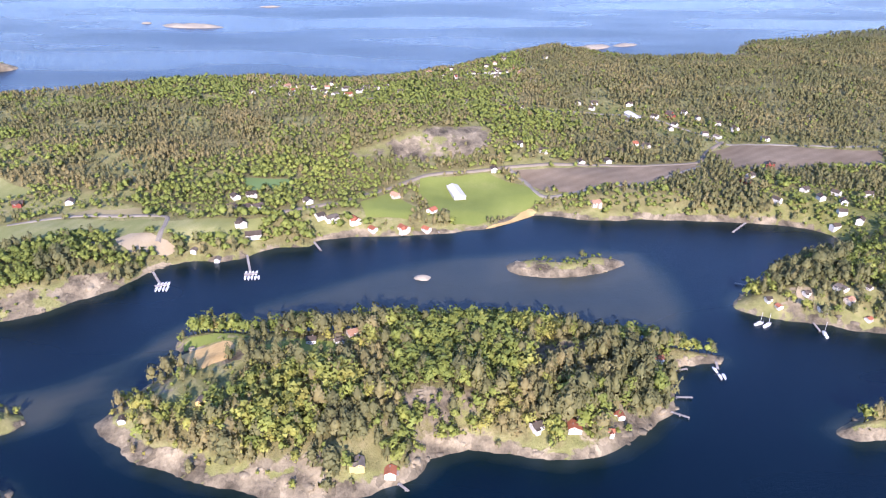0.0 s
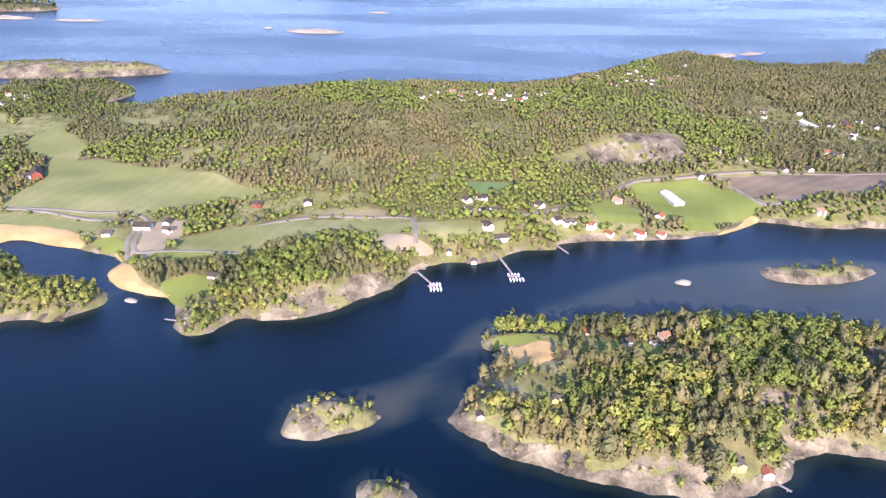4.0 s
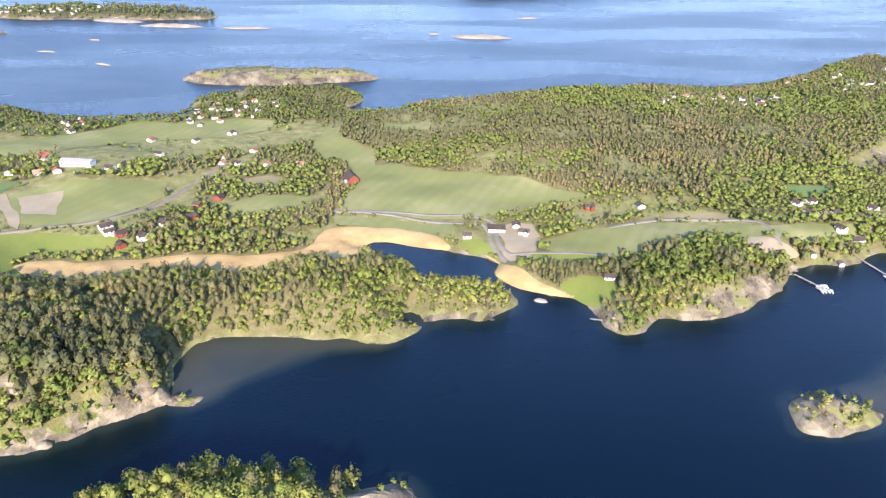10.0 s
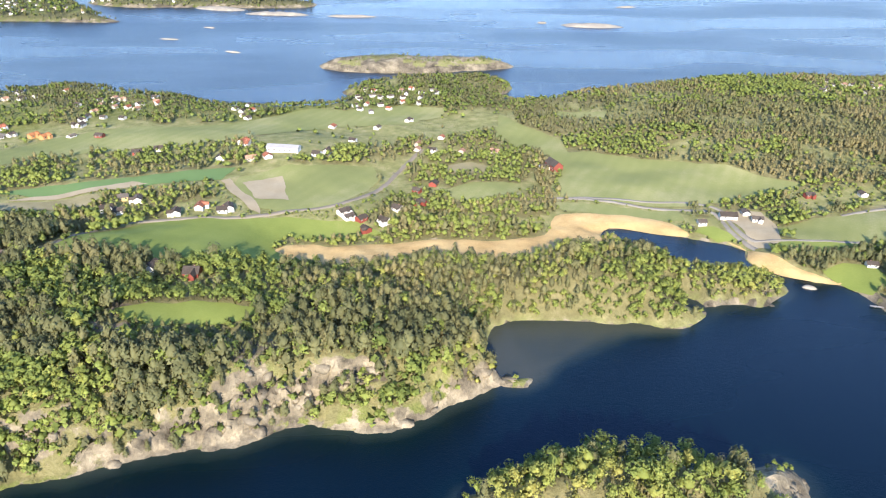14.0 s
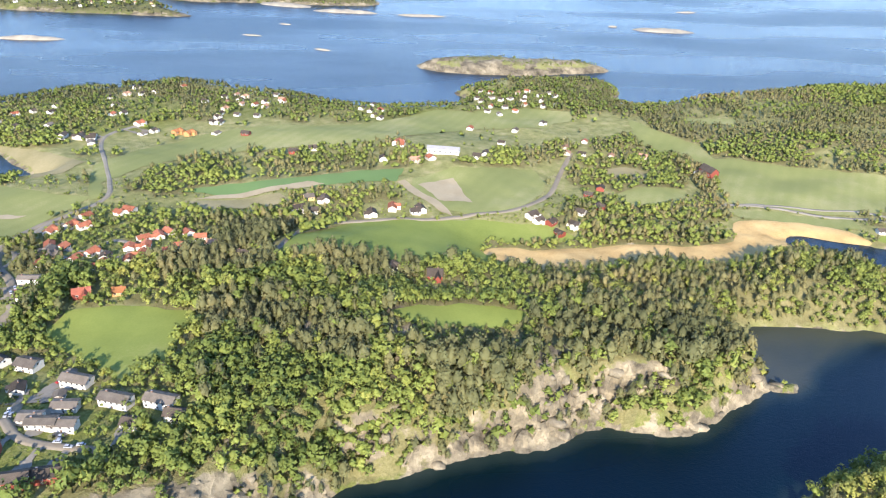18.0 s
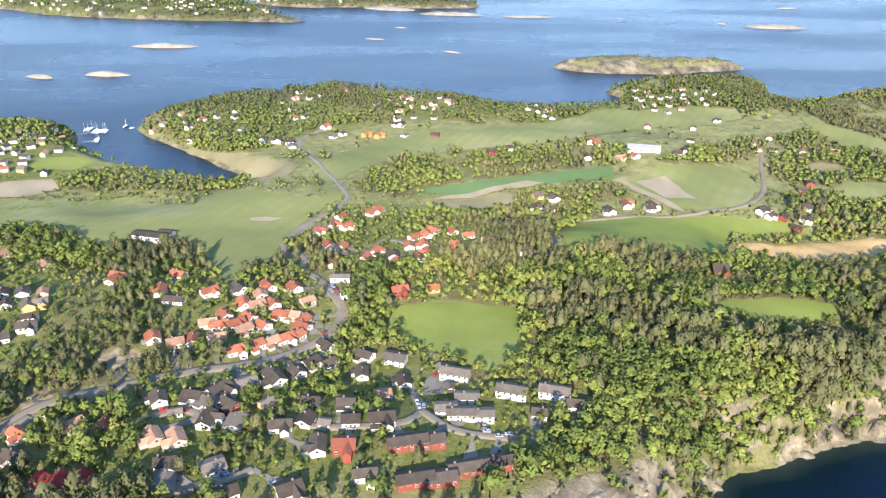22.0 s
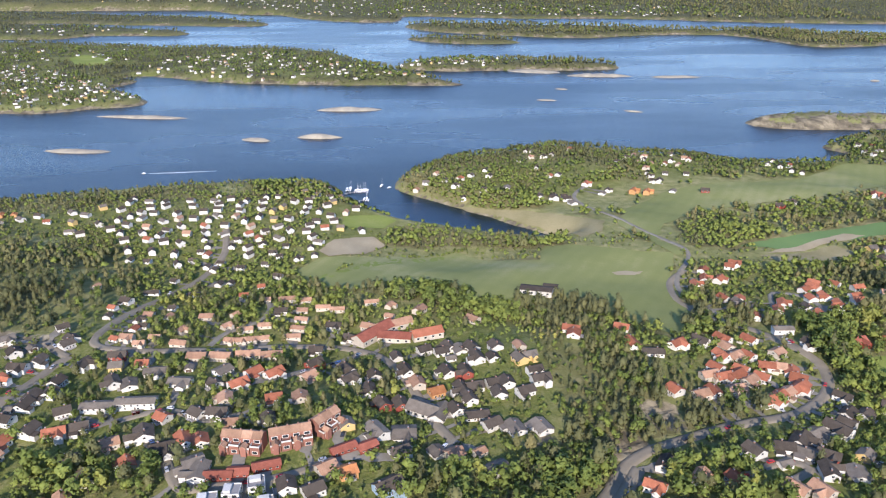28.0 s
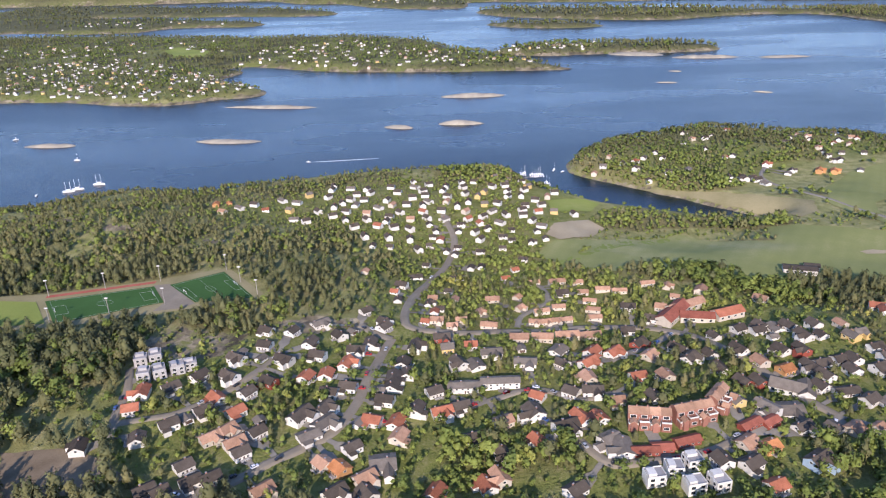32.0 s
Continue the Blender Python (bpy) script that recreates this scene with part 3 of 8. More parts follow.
VILLAGES = [
    (190, [(-1961, 1200), (-2105, 1480), (-1893, 1560), (-1620, 1310), (-1545, 1206), (-1600, 1150), (-1700, 1135), (-1776, 1165)]),
    (110, [(-1644, 1460), (-1634, 1640), (-1437, 1700), (-1290, 1600), (-1170, 1450), (-1080, 1350), (-1250, 1350), (-1384, 1370), (-1493, 1402), (-1580, 1450)]),
    (50, [(-2283, 1761), (-2108, 1812), (-1793, 1789), (-1650, 1608), (-1940, 1579), (-2184, 1589)]),
    (24, [(-1150, 1530), (-1080, 1495), (-980, 1500), (-900, 1530), (-1000, 1590), (-1100, 1580)]), (16, [(-2330, 2130), (-2100, 2105), (-2040, 2200), (-1840, 2170), (-1900, 2250), (-2300, 2300)]),
    (150, [(-2500, 3090), (-1950, 3060), (-1760, 2830), (-1500, 2640), (-1210, 2560), (-1190, 2690), (-830, 2570), (-470, 2520), (-100, 2400), (-300, 2800), (-1000, 2950), (-1700, 3150)]),
    (60, [(-1421, 564), (-1380, 598), (-1310, 649), (-1229, 649), (-1159, 713), (-1111, 569), (-1159, 542), (-1252, 516), (-1347, 532), (-1400, 537)]),
    (46, [(-1280, 482), (-1350, 618), (-1293, 627), (-1216, 643), (-1155, 653), (-1143, 544), (-1209, 492)]),
    (0, [(-1078, 730), (-1021, 791), (-954, 794), (-876, 745), (-952, 675), (-1059, 693)]),
    (0, [(-882, 781), (-840, 805), (-768, 787), (-744, 758), (-820, 736), (-870, 741)]),
    (0, [(-739, 769), (-672, 838), (-625, 803), (-635, 760), (-721, 732)]),
    (24, [(-608, 848), (-581, 863), (-508, 839), (-513, 787), (-577, 762), (-605, 770)]),
    (16, [(-89, 837), (-9, 857), (54, 855), (39, 800), (-9, 778), (-80, 804)]),
    (26, [(97, 906), (167, 960), (242, 939), (214, 875), (157, 854), (117, 842)]),
    (9, [(224, 755), (339, 737), (370, 672), (422, 622), (354, 635), (267, 697)]),
    (8, [(310, 514), (412, 500), (373, 442), (328, 482)]),
]
ROADS = [
    (6, [(-1012, 219), (-1003, 231), (-991, 250), (-972, 263), (-947, 275), (-916, 284), (-897, 298), (-883, 312), (-876, 326), (-874, 341), (-881, 355), (-887, 366)]),
    (5, [(-876, 335), (-875, 345), (-881, 359), (-893, 379), (-908, 397), (-917, 417), (-920, 436), (-915, 463), (-902, 479)]),
    (3.4, [(-914, 439), (-909, 468), (-889, 510), (-897, 544), (-917, 593), (-945, 666), (-930, 711)]),
    (6, [(-988, 246), (-995, 234), (-1006, 217), (-1020, 204)]),
    (3, [(-916, 417), (-909, 419), (-903, 406), (-904, 396), (-910, 397)]),
    (4, [(-755, 400), (-752, 427), (-743, 478), (-704, 486), (-669, 491), (-631, 504), (-596, 518), (-568, 554), (-549, 604), (-532, 648)]),
    (3, [(-433, 547), (-387, 536), (-339, 519), (-320, 512), (-317, 482), (-309, 457)]),
    (3, [(-420, 545), (-353, 536), (-315, 521), (-313, 490), (-308, 470), (-295, 465), (-239, 458)]),
    (3, [(-232, 500), (-189, 507), (-131, 499), (-123, 486), (-124, 461)]),
    (4, [(-54, 496), (-7, 519), (19, 541), (66, 578), (114, 584), (152, 585), (205, 585), (289, 582), (318, 614), (344, 638)]),
    (3, [(132, 583), (142, 560), (151, 529), (191, 534), (240, 544), (295, 574)]),
    (3, [(219, 734), (253, 728), (302, 716), (336, 656), (346, 630), (421, 611), (475, 598)]),
    (5, [(-1316, 215), (-1296, 234), (-1283, 246), (-1273, 255), (-1266, 277), (-1263, 301), (-1259, 329), (-1256, 341)]),
    (5, [(-1256, 341), (-1265, 347), (-1274, 356)]),
    (5, [(-1235, 560), (-1226, 517), (-1231, 471), (-1241, 435), (-1250, 398), (-1251, 363), (-1244, 351), (-1225, 350), (-1180, 354), (-1133, 362), (-1107, 356), (-1095, 346), (-1085, 325), (-1076, 303), (-1069, 283), (-1061, 268)]),
    (4, [(-1365, 252), (-1369, 267), (-1372, 287), (-1379, 306)]),
    (4, [(-1366, 260), (-1345, 266), (-1332, 279), (-1321, 294), (-1313, 310), (-1310, 318)]),
    (4, [(-1208, 279), (-1186, 288), (-1167, 277), (-1152, 279)]),
    (4, [(-1107, 356), (-1131, 330), (-1149, 311)]),
    (4, [(-1177, 255), (-1168, 238), (-1161, 230), (-1146, 231), (-1126, 235), (-1107, 246)]),
    (3, [(-1191, 423), (-1173, 425), (-1169, 399), (-1177, 386), (-1187, 374), (-1190, 359)]),
    (4, [(-940, 245), (-928, 249), (-922, 244), (-933, 236)]),
    (4, [(-837, 265), (-834, 248), (-844, 237), (-866, 236), (-884, 240), (-884, 230)]),
    (4, [(-834, 248), (-822, 236), (-800, 234), (-789, 233)]),
    (4, [(-913, 204), (-906, 206), (-894, 213)]),
    (3, [(-870, 402), (-864, 423), (-858, 437), (-844, 429), (-840, 409)]),
]
# ground heights: x, y, metres
HEIGHTS_EAST = [(84, 549, 3), (261, 644, 9), (-247, 432, 4), (-436, 598, 4), (-300, 515, 3), (-647, 616, 15), (-633, 535, 10), (-537, 566, 4), (-150, 420, 12), (-200, 420, 12), (30, 300, 13), (120, 290, 9), (-40, 270, 11), (60, 672, 25), (60, 600, 8), (110, 672, 22), (0, 700, 19), (-150, 620, 14), (-250, 700, 18), (150, 850, 17), (-150, 800, 18), (350, 900, 20), (500, 800, 24), (232, 1050, 6), (350, 1010, 7), (450, 985, 8), (60, 930, 5), (150, 970, 6), (540, 980, 10), (640, 1100, 6), (800, 1130, 7), (1000, 1150, 8), (700, 900, 15), (700, 600, 24), (-440, 412, 17), (-520, 408, 14), (-480, 454, 0.6), (-540, 450, 0.6), (-595, 450, 1), (-440, 478, 0.4), (-500, 318, 15), (-520, 312, 20), (-380, 520, 1)]
HEIGHTS_WEST = [(-754, 507, 10), (-662, 387, 21), (-848, 296, 25), (-754, 392, 27), (-885, 696, 5), (-778, 633, 9), (-931, 482, 16), (-955, 201, 36), (-858, 223, 36), (-1096, 374, 24), (-777, 259, 30), (-1115, 262, 40), (-1071, 296, 30), (-1013, 430, 18), (-1359, 278, 38), (-1370, 420, 36), (-1316, 265, 36), (-600, 310, 25), (-560, 340, 26), (-640, 343, 28), (-640, 318, 23), (-650, 300, 26), (-700, 330, 30), (-1000, 330, 34), (-900, 780, 8), (-1000, 790, 6), (-950, 850, 4), (-720, 780, 5), (-840, 820, 6), (-1300, 560, 22), (-1500, 520, 34), (-1050, 560, 4), (-600, 740, 6), (-1200, 500, 14), (-1560, 650, 8), (-1620, 640, 4), (-1620, 600, 14), (-1690, 600, 8), (-1540, 620, 20)]
GX = np.concatenate([np.linspace(-5200, -2700, 26)[:-1], np.arange(-2700, -1700, 17), np.arange(-1700, -725, 4.4), np.arange(-725, -480, 2.2), np.arange(-480, 420, 4.4), np.arange(420, 700, 8), np.linspace(700, 4300, 40)])
GY = np.concatenate([np.linspace(-900, 120, 12)[:-1], np.arange(120, 200, 8), np.arange(200, 236, 4.2), np.arange(236, 330, 2.2), np.arange(330, 720, 4.2), np.arange(720, 1150, 7.5), np.geomspace(1150, 5200, 125)])
XX, YY = np.meshgrid(GX, GY)
X1, Y1 = XX.ravel(), YY.ravel()


def ground_heights():
    w, top = np.full(X1.shape, 1e-9), np.zeros(X1.shape)
    for px, py, h in HEIGHTS_EAST + HEIGHTS_WEST:
        k = 1 / (((X1 - px) ** 2 + (Y1 - py) ** 2) / 60**2 + 0.06) ** 1.6
        w, top = w + k, top + k * h
    return top / w


SHORE = np.full(X1.shape, -60.0)
OUTLINES = {}
for land_name, land, rough in LANDS:
    line = rounded(land, 4, rough, len(land_name))
    OUTLINES[land_name] = line
    d = distance(line, X1, Y1, 60)
    SHORE = np.maximum(SHORE, np.where(inside(line, X1, Y1), d, -d))
rugged = fbm(X1, Y1, 40, 5, 3) - 0.5
plateau = ground_heights()
plateau = np.where((Y1 > 1090) & (X1 < 200), 3.0 + 8 * fbm(X1, Y1, 240, 3, 17) + 26 * smooth(2600, 3300, Y1), plateau)
plateau = np.where((Y1 > 955) & (Y1 <= 1090) & (X1 < -380), 9.0, plateau)
CLIFF = np.array(CLIFF_SHORE[:20], float)
tip_near = np.clip(1.5 - np.hypot(X1 + 505, Y1 - 312) / 30, 0, 1)
steep = smooth(0, 26 - 13 * tip_near, SHORE) ** 0.8
Z1 = np.where(SHORE > 0, 0.5 + steep * plateau + rugged * 5 * smooth(2, 25, SHORE) + 1.2 * smooth(0, 4, SHORE), np.maximum(SHORE * 0.3, -12))
cliff_share = np.clip(1.15 - distance(CLIFF, X1, Y1, 60, closed=False) / (12 + 26 * fbm(X1, Y1, 36, 3, 71)), 0, 1)
crag = np.abs(fbm(X1, Y1, 22, 4, 70) - 0.5) * 2
Z1 = Z1 + np.where(SHORE > 1, cliff_share * smooth(1, 8, SHORE) * (crag * 17 - 4), 0)
ledge = Z1 + 5 * (fbm(X1, Y1, 18, 3, 72) - 0.5)
step_up = np.floor(ledge / 8) * 8 + 8 * smooth(0.4, 0.62, ledge / 8 - np.floor(ledge / 8)) - (ledge - Z1)
Z1 = np.where(SHORE > 1, Z1 + (step_up - Z1) * 0.75 * smooth(0.05, 0.4, cliff_share), Z1)
Z1 = np.where(SHORE > 0, np.maximum(Z1, 0.35), Z1)
PITCHES = [[(-1394.5, 403.5), (-1367, 421.5), (-1338.5, 384), (-1371, 379)], [(-1461, 384.5), (-1403.5, 402), (-1389.6, 380), (-1442, 356.5)]]
SPORTS = np.array([(-1494, 392), (-1464, 395), (-1404, 412), (-1366, 428), (-1330, 384), (-1372, 372), (-1445, 350), (-1490, 352)], float)
d = distance(SPORTS, X1, Y1, 14)
level = np.where(inside(SPORTS, X1, Y1), 1.0, 1 - smooth(0, 14, d))
Z1 = Z1 * (1 - level) + 37.4 * level
ZZ = Z1.reshape(XX.shape)


def ground_z(x, y):
    x, y = np.asarray(x, float), np.asarray(y, float)
    i = np.clip(np.searchsorted(GX, x) - 1, 0, len(GX) - 2)
    j = np.clip(np.searchsorted(GY, y) - 1, 0, len(GY) - 2)
    u, v = (x - GX[i]) / (GX[i + 1] - GX[i]), (y - GY[j]) / (GY[j + 1] - GY[j])
    return (ZZ[j, i] * (1 - u) + ZZ[j, i + 1] * u) * (1 - v) + (ZZ[j + 1, i] * (1 - u) + ZZ[j + 1, i + 1] * u) * v


def grid_mesh(name, xs, ys, zs, attributes=(), keep=None, facets=None):
    nx, ny = len(xs), len(ys)
    gx, gy = np.meshgrid(xs, ys)
    me = bpy.data.meshes.new(name)
    me.vertices.add(nx * ny)
    me.vertices.foreach_set("co", np.stack([gx.ravel(), gy.ravel(), zs.ravel()], 1).astype(np.float32).ravel())
    a = (np.arange(ny - 1)[:, None] * nx + np.arange(nx - 1)[None, :]).ravel()
    quads = np.stack([a, a + 1, a + nx + 1, a + nx], 1)
    if keep is not None:
        quads = quads[keep.ravel()[quads].any(1)]
    me.loops.add(quads.size)
    me.loops.foreach_set("vertex_index", quads.ravel().astype(np.int32))
    me.polygons.add(len(quads))
    me.polygons.foreach_set("loop_start", (np.arange(len(quads)) * 4).astype(np.int32))
    me.polygons.foreach_set("use_smooth", np.ones(len(quads), bool) if facets is None else facets.ravel()[quads].mean(1) < 0.6)
    for key, values in attributes:
        me.attributes.new(key, "FLOAT", "POINT").data.foreach_set("value", values.ravel().astype(np.float32))
    me.update(calc_edges=True)
    return me



# ---- shares of rock, lawn and shallows carried by the sheets ----
def zone_share(polys, soft):
    out = np.zeros(X1.shape)
    for poly in polys:
        line = rounded(poly, 3)
        d = distance(line, X1, Y1, soft)
        out = np.maximum(out, np.where(inside(line, X1, Y1), 0.5 + 0.5 * d / soft, 0.5 - 0.5 * d / soft))
    return out


patches = smooth(0.46, 0.56, fbm(X1, Y1, 26, 4, 60))
faces = smooth(0.455, 0.535, fbm(X1, Y1, 20, 4, 63) - 0.3 * smooth(-615, -665, X1) + 0.05 * smooth(-610, -580, X1))
south_face = smooth(300, 260, Y1) * smooth(-130, -100, X1)
shore_rock = np.clip(1.15 - SHORE / (1.2 + 3.6 * smooth(0.45, 0.6, fbm(X1, Y1, 45, 3, 61)) + 4.0 * south_face * smooth(0.35, 0.6, fbm(X1, Y1, 30, 3, 64))), 0, 1.1)
shore_rock = shore_rock * np.where((X1 < -395) & (X1 > -506) & (Y1 > 322) & (Y1 < 385), 0.25, 1.0)
shore_rock = shore_rock * (1 - 0.75 * smooth(-655, -675, X1) * smooth(-780, -740, X1) * (Y1 < 300))
ROCK = shore_rock + cliff_share * (0.02 + 0.3 * faces) + zone_share(CLIFF_ROCK, 4) * (0.75 + 0.3 * patches) + zone_share(BARE_ROCK, 5) * (0.5 + 0.45 * patches) + 0.55 * smooth(0.58, 0.7, fbm(X1, Y1, 38, 4, 62)) * np.where((X1 > -512) & (X1 < -375) & (Y1 > 335) & (Y1 < 430), 0.2, 1.0) * (1 - 0.6 * smooth(440, 520, Y1)) * (1 - smooth(-720, -800, X1) * 0.7)
ROCK = ROCK * (1 - 0.7 * zone_share(BROADLEAF_WOODS[3:4], 3))
ROCK = np.where((Y1 > 960) & (Y1 < 1090) & (X1 < -380), 0.38 + 0.6 * patches + np.clip(1.1 - SHORE / 10, 0, 1), ROCK)
for cx, cy, rad in ((-172, 293, 30), (-147, 240, 22), (142, 426, 46), (-386, 240, 17)):
    ROCK = ROCK + np.where(np.hypot(X1 - cx, Y1 - cy) < rad, 0.25 + 0.3 * patches, 0)
ROCK = np.where((Y1 > 1090) & (SHORE > 0), np.clip(0.95 - SHORE / 14, 0, 1), ROCK)
ROCK = np.where(SHORE < 0, 0.6, ROCK)


def rock_blocks(x, y, size, seed):
    """Broken rock: uneven blocks, each at a height and a tilt of its own."""
    table = np.random.RandomState(seed).uniform(-1, 1, (5, 256))
    u, v = (x * 0.88 + y * 0.47) / size, (y * 0.88 - x * 0.47) / (size * 0.62)
    iu, iv = np.floor(u).astype(int), np.floor(v).astype(int)
    best, second, out = np.full(x.shape, 9.0), np.full(x.shape, 9.0), np.zeros(x.shape)
    for du in (-1, 0, 1):
        for dv in (-1, 0, 1):
            key = ((iu + du) * 37 + (iv + dv) * 101) % 256
            pu, pv = u - (iu + du + 0.5 + 0.42 * table[0][key]), v - (iv + dv + 0.5 + 0.42 * table[1][key])
            d = pu**2 + pv**2
            out = np.where(d < best, 0.6 * table[2][key] + 0.9 * table[3][key] * pu + 0.9 * table[4][key] * pv, out)
            second = np.minimum(second, np.maximum(d, best))
            best = np.minimum(best, d)
    return out - 0.9 * smooth(0.28, 0.0, np.sqrt(second) - np.sqrt(best))


rocky = smooth(0.55, 0.85, ROCK) * smooth(0.8, 5, SHORE) * (Y1 < 480)
pick = np.nonzero(rocky > 0)[0]
px, py = X1[pick], Y1[pick]
rise = np.where(cliff_share[pick] > 0.15, 2.3 * rock_blocks(px, py, 14, 5) + 1.2 * rock_blocks(px, py, 8, 6), 1.3 * rock_blocks(px, py, 17, 7) + 0.5 * rock_blocks(px, py, 11, 8))
Z1[pick] = np.maximum(Z1[pick] + rocky[pick] * rise, 0.35)
ZZ = Z1.reshape(XX.shape)
LAWN = np.clip(zone_share(TOWNS, 20) + zone_share([p for _, p in VILLAGES], 12), 0, 1)
# the sheet dips under fields, reeds and soil, which lie on it
under = np.zeros(X1.shape)
for outline in [o for _, o in FIELDS] + REEDS + BARE_SOIL:
    line = np.array(outline, float)
    under = np.maximum(under, np.where(inside(line, X1, Y1), smooth(1.5, 6, distance(line, X1, Y1, 7)), 0))
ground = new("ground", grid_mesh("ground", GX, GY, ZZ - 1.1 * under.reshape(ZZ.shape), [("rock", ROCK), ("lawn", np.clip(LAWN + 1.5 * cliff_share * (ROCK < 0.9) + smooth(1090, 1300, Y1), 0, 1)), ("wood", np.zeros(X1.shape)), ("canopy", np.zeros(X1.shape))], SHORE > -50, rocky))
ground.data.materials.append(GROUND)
tagged(ground, "rolling coastal ground of heath, grass and pale bare rock", "ground", kind="structure")
shoal = np.clip(np.clip(1 + SHORE / 18, 0, 1) * 0.7 + zone_share(SHOALS, 10) * 0.85, 0, 1)
WX, WY = np.append(GX[:-1:3], GX[-1]), np.append(GY[:-1:3], GY[-1])
wi, wj = np.searchsorted(GX, WX), np.searchsorted(GY, WY)
water = new("water", grid_mesh("water", WX, WY, np.zeros((len(WY), len(WX))), [("shoal", shoal.reshape(XX.shape)[np.ix_(wj, wi)])]))
water.data.materials.append(WATER)
tagged(water, "dark blue calm sea with paler shallows along the shores", "sea", kind="structure")


# ---- helpers for things ----
def part(name, bm, material, parent, label=""):
    me = bpy.data.meshes.new(name)
    bm.to_mesh(me)
    bm.free()
    me.materials.append(material)
    ob = new(name, me)
    ob.parent = parent
    return tagged(ob, label)


def mesh_from(name, verts, tris, material, attributes=(), smooth_faces=False):
    """A mesh of triangles from arrays."""
    me = bpy.data.meshes.new(name)
    verts, tris = np.asarray(verts, np.float32), np.asarray(tris, np.int32)
    me.vertices.add(len(verts))
    me.vertices.foreach_set("co", verts.ravel())
    me.loops.add(tris.size)
    me.loops.foreach_set("vertex_index", tris.ravel())
    me.polygons.add(len(tris))
    me.polygons.foreach_set("loop_start", (np.arange(len(tris)) * 3).astype(np.int32))
    if smooth_faces:
        me.polygons.foreach_set("use_smooth", np.ones(len(tris), bool))
    for key, values in attributes:
        values = np.asarray(values, np.float32)
        if values.ndim == 2:
            me.attributes.new(key, "FLOAT_VECTOR", "POINT").data.foreach_set("vector", values.ravel())
        else:
            me.attributes.new(key, "FLOAT", "POINT").data.foreach_set("value", values)
    me.update(calc_edges=True)
    me.materials.append(material)
    return me


def box(bm, x0, x1, y0, y1, z0, z1):
    v = [bm.verts.new(c) for c in ((x0, y0, z0), (x1, y0, z0), (x1, y1, z0), (x0, y1, z0), (x0, y0, z1), (x1, y0, z1), (x1, y1, z1), (x0, y1, z1))]
    for f in ((3, 2, 1, 0), (4, 5, 6, 7), (0, 1, 5, 4), (1, 2, 6, 5), (2, 3, 7, 6), (3, 0, 4, 7)):
        bm.faces.new([v[k] for k in f])


def prism(bm, profile, y0, y1):
    """A profile in x, z drawn out along y."""
    a = [bm.verts.new((x, y0, z)) for x, z in profile]
    b = [bm.verts.new((x, y1, z)) for x, z in profile]
    n = len(profile)
    bm.faces.new(a)
    bm.faces.new(b[::-1])
    for k in range(n):
        bm.faces.new([a[k], b[k], b[(k + 1) % n], a[(k + 1) % n]])
    bmesh.ops.recalc_face_normals(bm, faces=bm.faces[:])


def drape(name, outline, material, lift=0.3, step=5.0, bulge=0.0, seed=0):
    """A sheet laid over the ground inside an outline."""
    edge = []
    for a, b in zip(outline, np.roll(outline, -1, 0)):
        n = max(1, int(np.hypot(*(b - a)) / step))
        edge += [a + (b - a) * k / n for k in range(n)]
    edge = np.array(edge)
    lo, hi = outline.min(0), outline.max(0)
    gx, gy = np.meshgrid(np.arange(lo[0], hi[0], step), np.arange(lo[1], hi[1], step))
    gx, gy = gx.ravel(), gy.ravel()
    keep = inside(outline, gx, gy) & (distance(outline, gx, gy, step) > step * 0.5)
    pts = np.concatenate([edge, np.stack([gx[keep], gy[keep]], 1)])
    n = len(edge)
    v, _, f, _, _, _ = geometry.delaunay_2d_cdt([Vector(p) for p in pts], [(k, (k + 1) % n) for k in range(n)], [], 1, 1e-4)
    v = np.array([tuple(p) for p in v])
    z = np.maximum(ground_z(v[:, 0], v[:, 1]), 0.0) + lift
    if bulge:
        z = z + bulge * smooth(0, 4, distance(outline, v[:, 0], v[:, 1], 6)) * (0.6 + 0.8 * fbm(v[:, 0], v[:, 1], 7, 2, seed))
    tris = [t for t in f if len(t) == 3]
    me = mesh_from(name, np.column_stack([v, z]), tris, material, smooth_faces=True)
    return new(name, me)


# ---- more materials ----
def cover_material(name, stops, size=0.05, stripes=0.0, turn=0.0, relief=0.3, rough=0.95):
    """A ground cover: large and fine variation, with worked stripes where asked."""
    m, ns, ls, b = mat(name, rough, 0, 0.1)
    big, fine = noise_tex(ns, ls, size, 4), noise_tex(ns, ls, 0.8, 4, 0.7)
    fac = mix(ns, ls, 0.3, big, fine)
    if stripes:
        co, w = ns.new("ShaderNodeNewGeometry"), ns.new("ShaderNodeTexWave")
        mp = ns.new("ShaderNodeMapping")
        mp.inputs["Rotation"].default_value = (0, 0, turn)
        ls.new(co.outputs["Position"], mp.inputs["Vector"])
        ls.new(mp.outputs[0], w.inputs["Vector"])
        w.inputs["Scale"].default_value, w.inputs["Distortion"].default_value, w.inputs["Detail"].default_value = 0.03, 2.0, 2
        fac = mix(ns, ls, stripes * 0.35, fac, w.outputs["Fac"])
    ls.new(ramp(ns, ls, fac, stops), b.inputs["Base Color"])
    bump(ns, ls, b, fine, relief, 0.4)
    return m


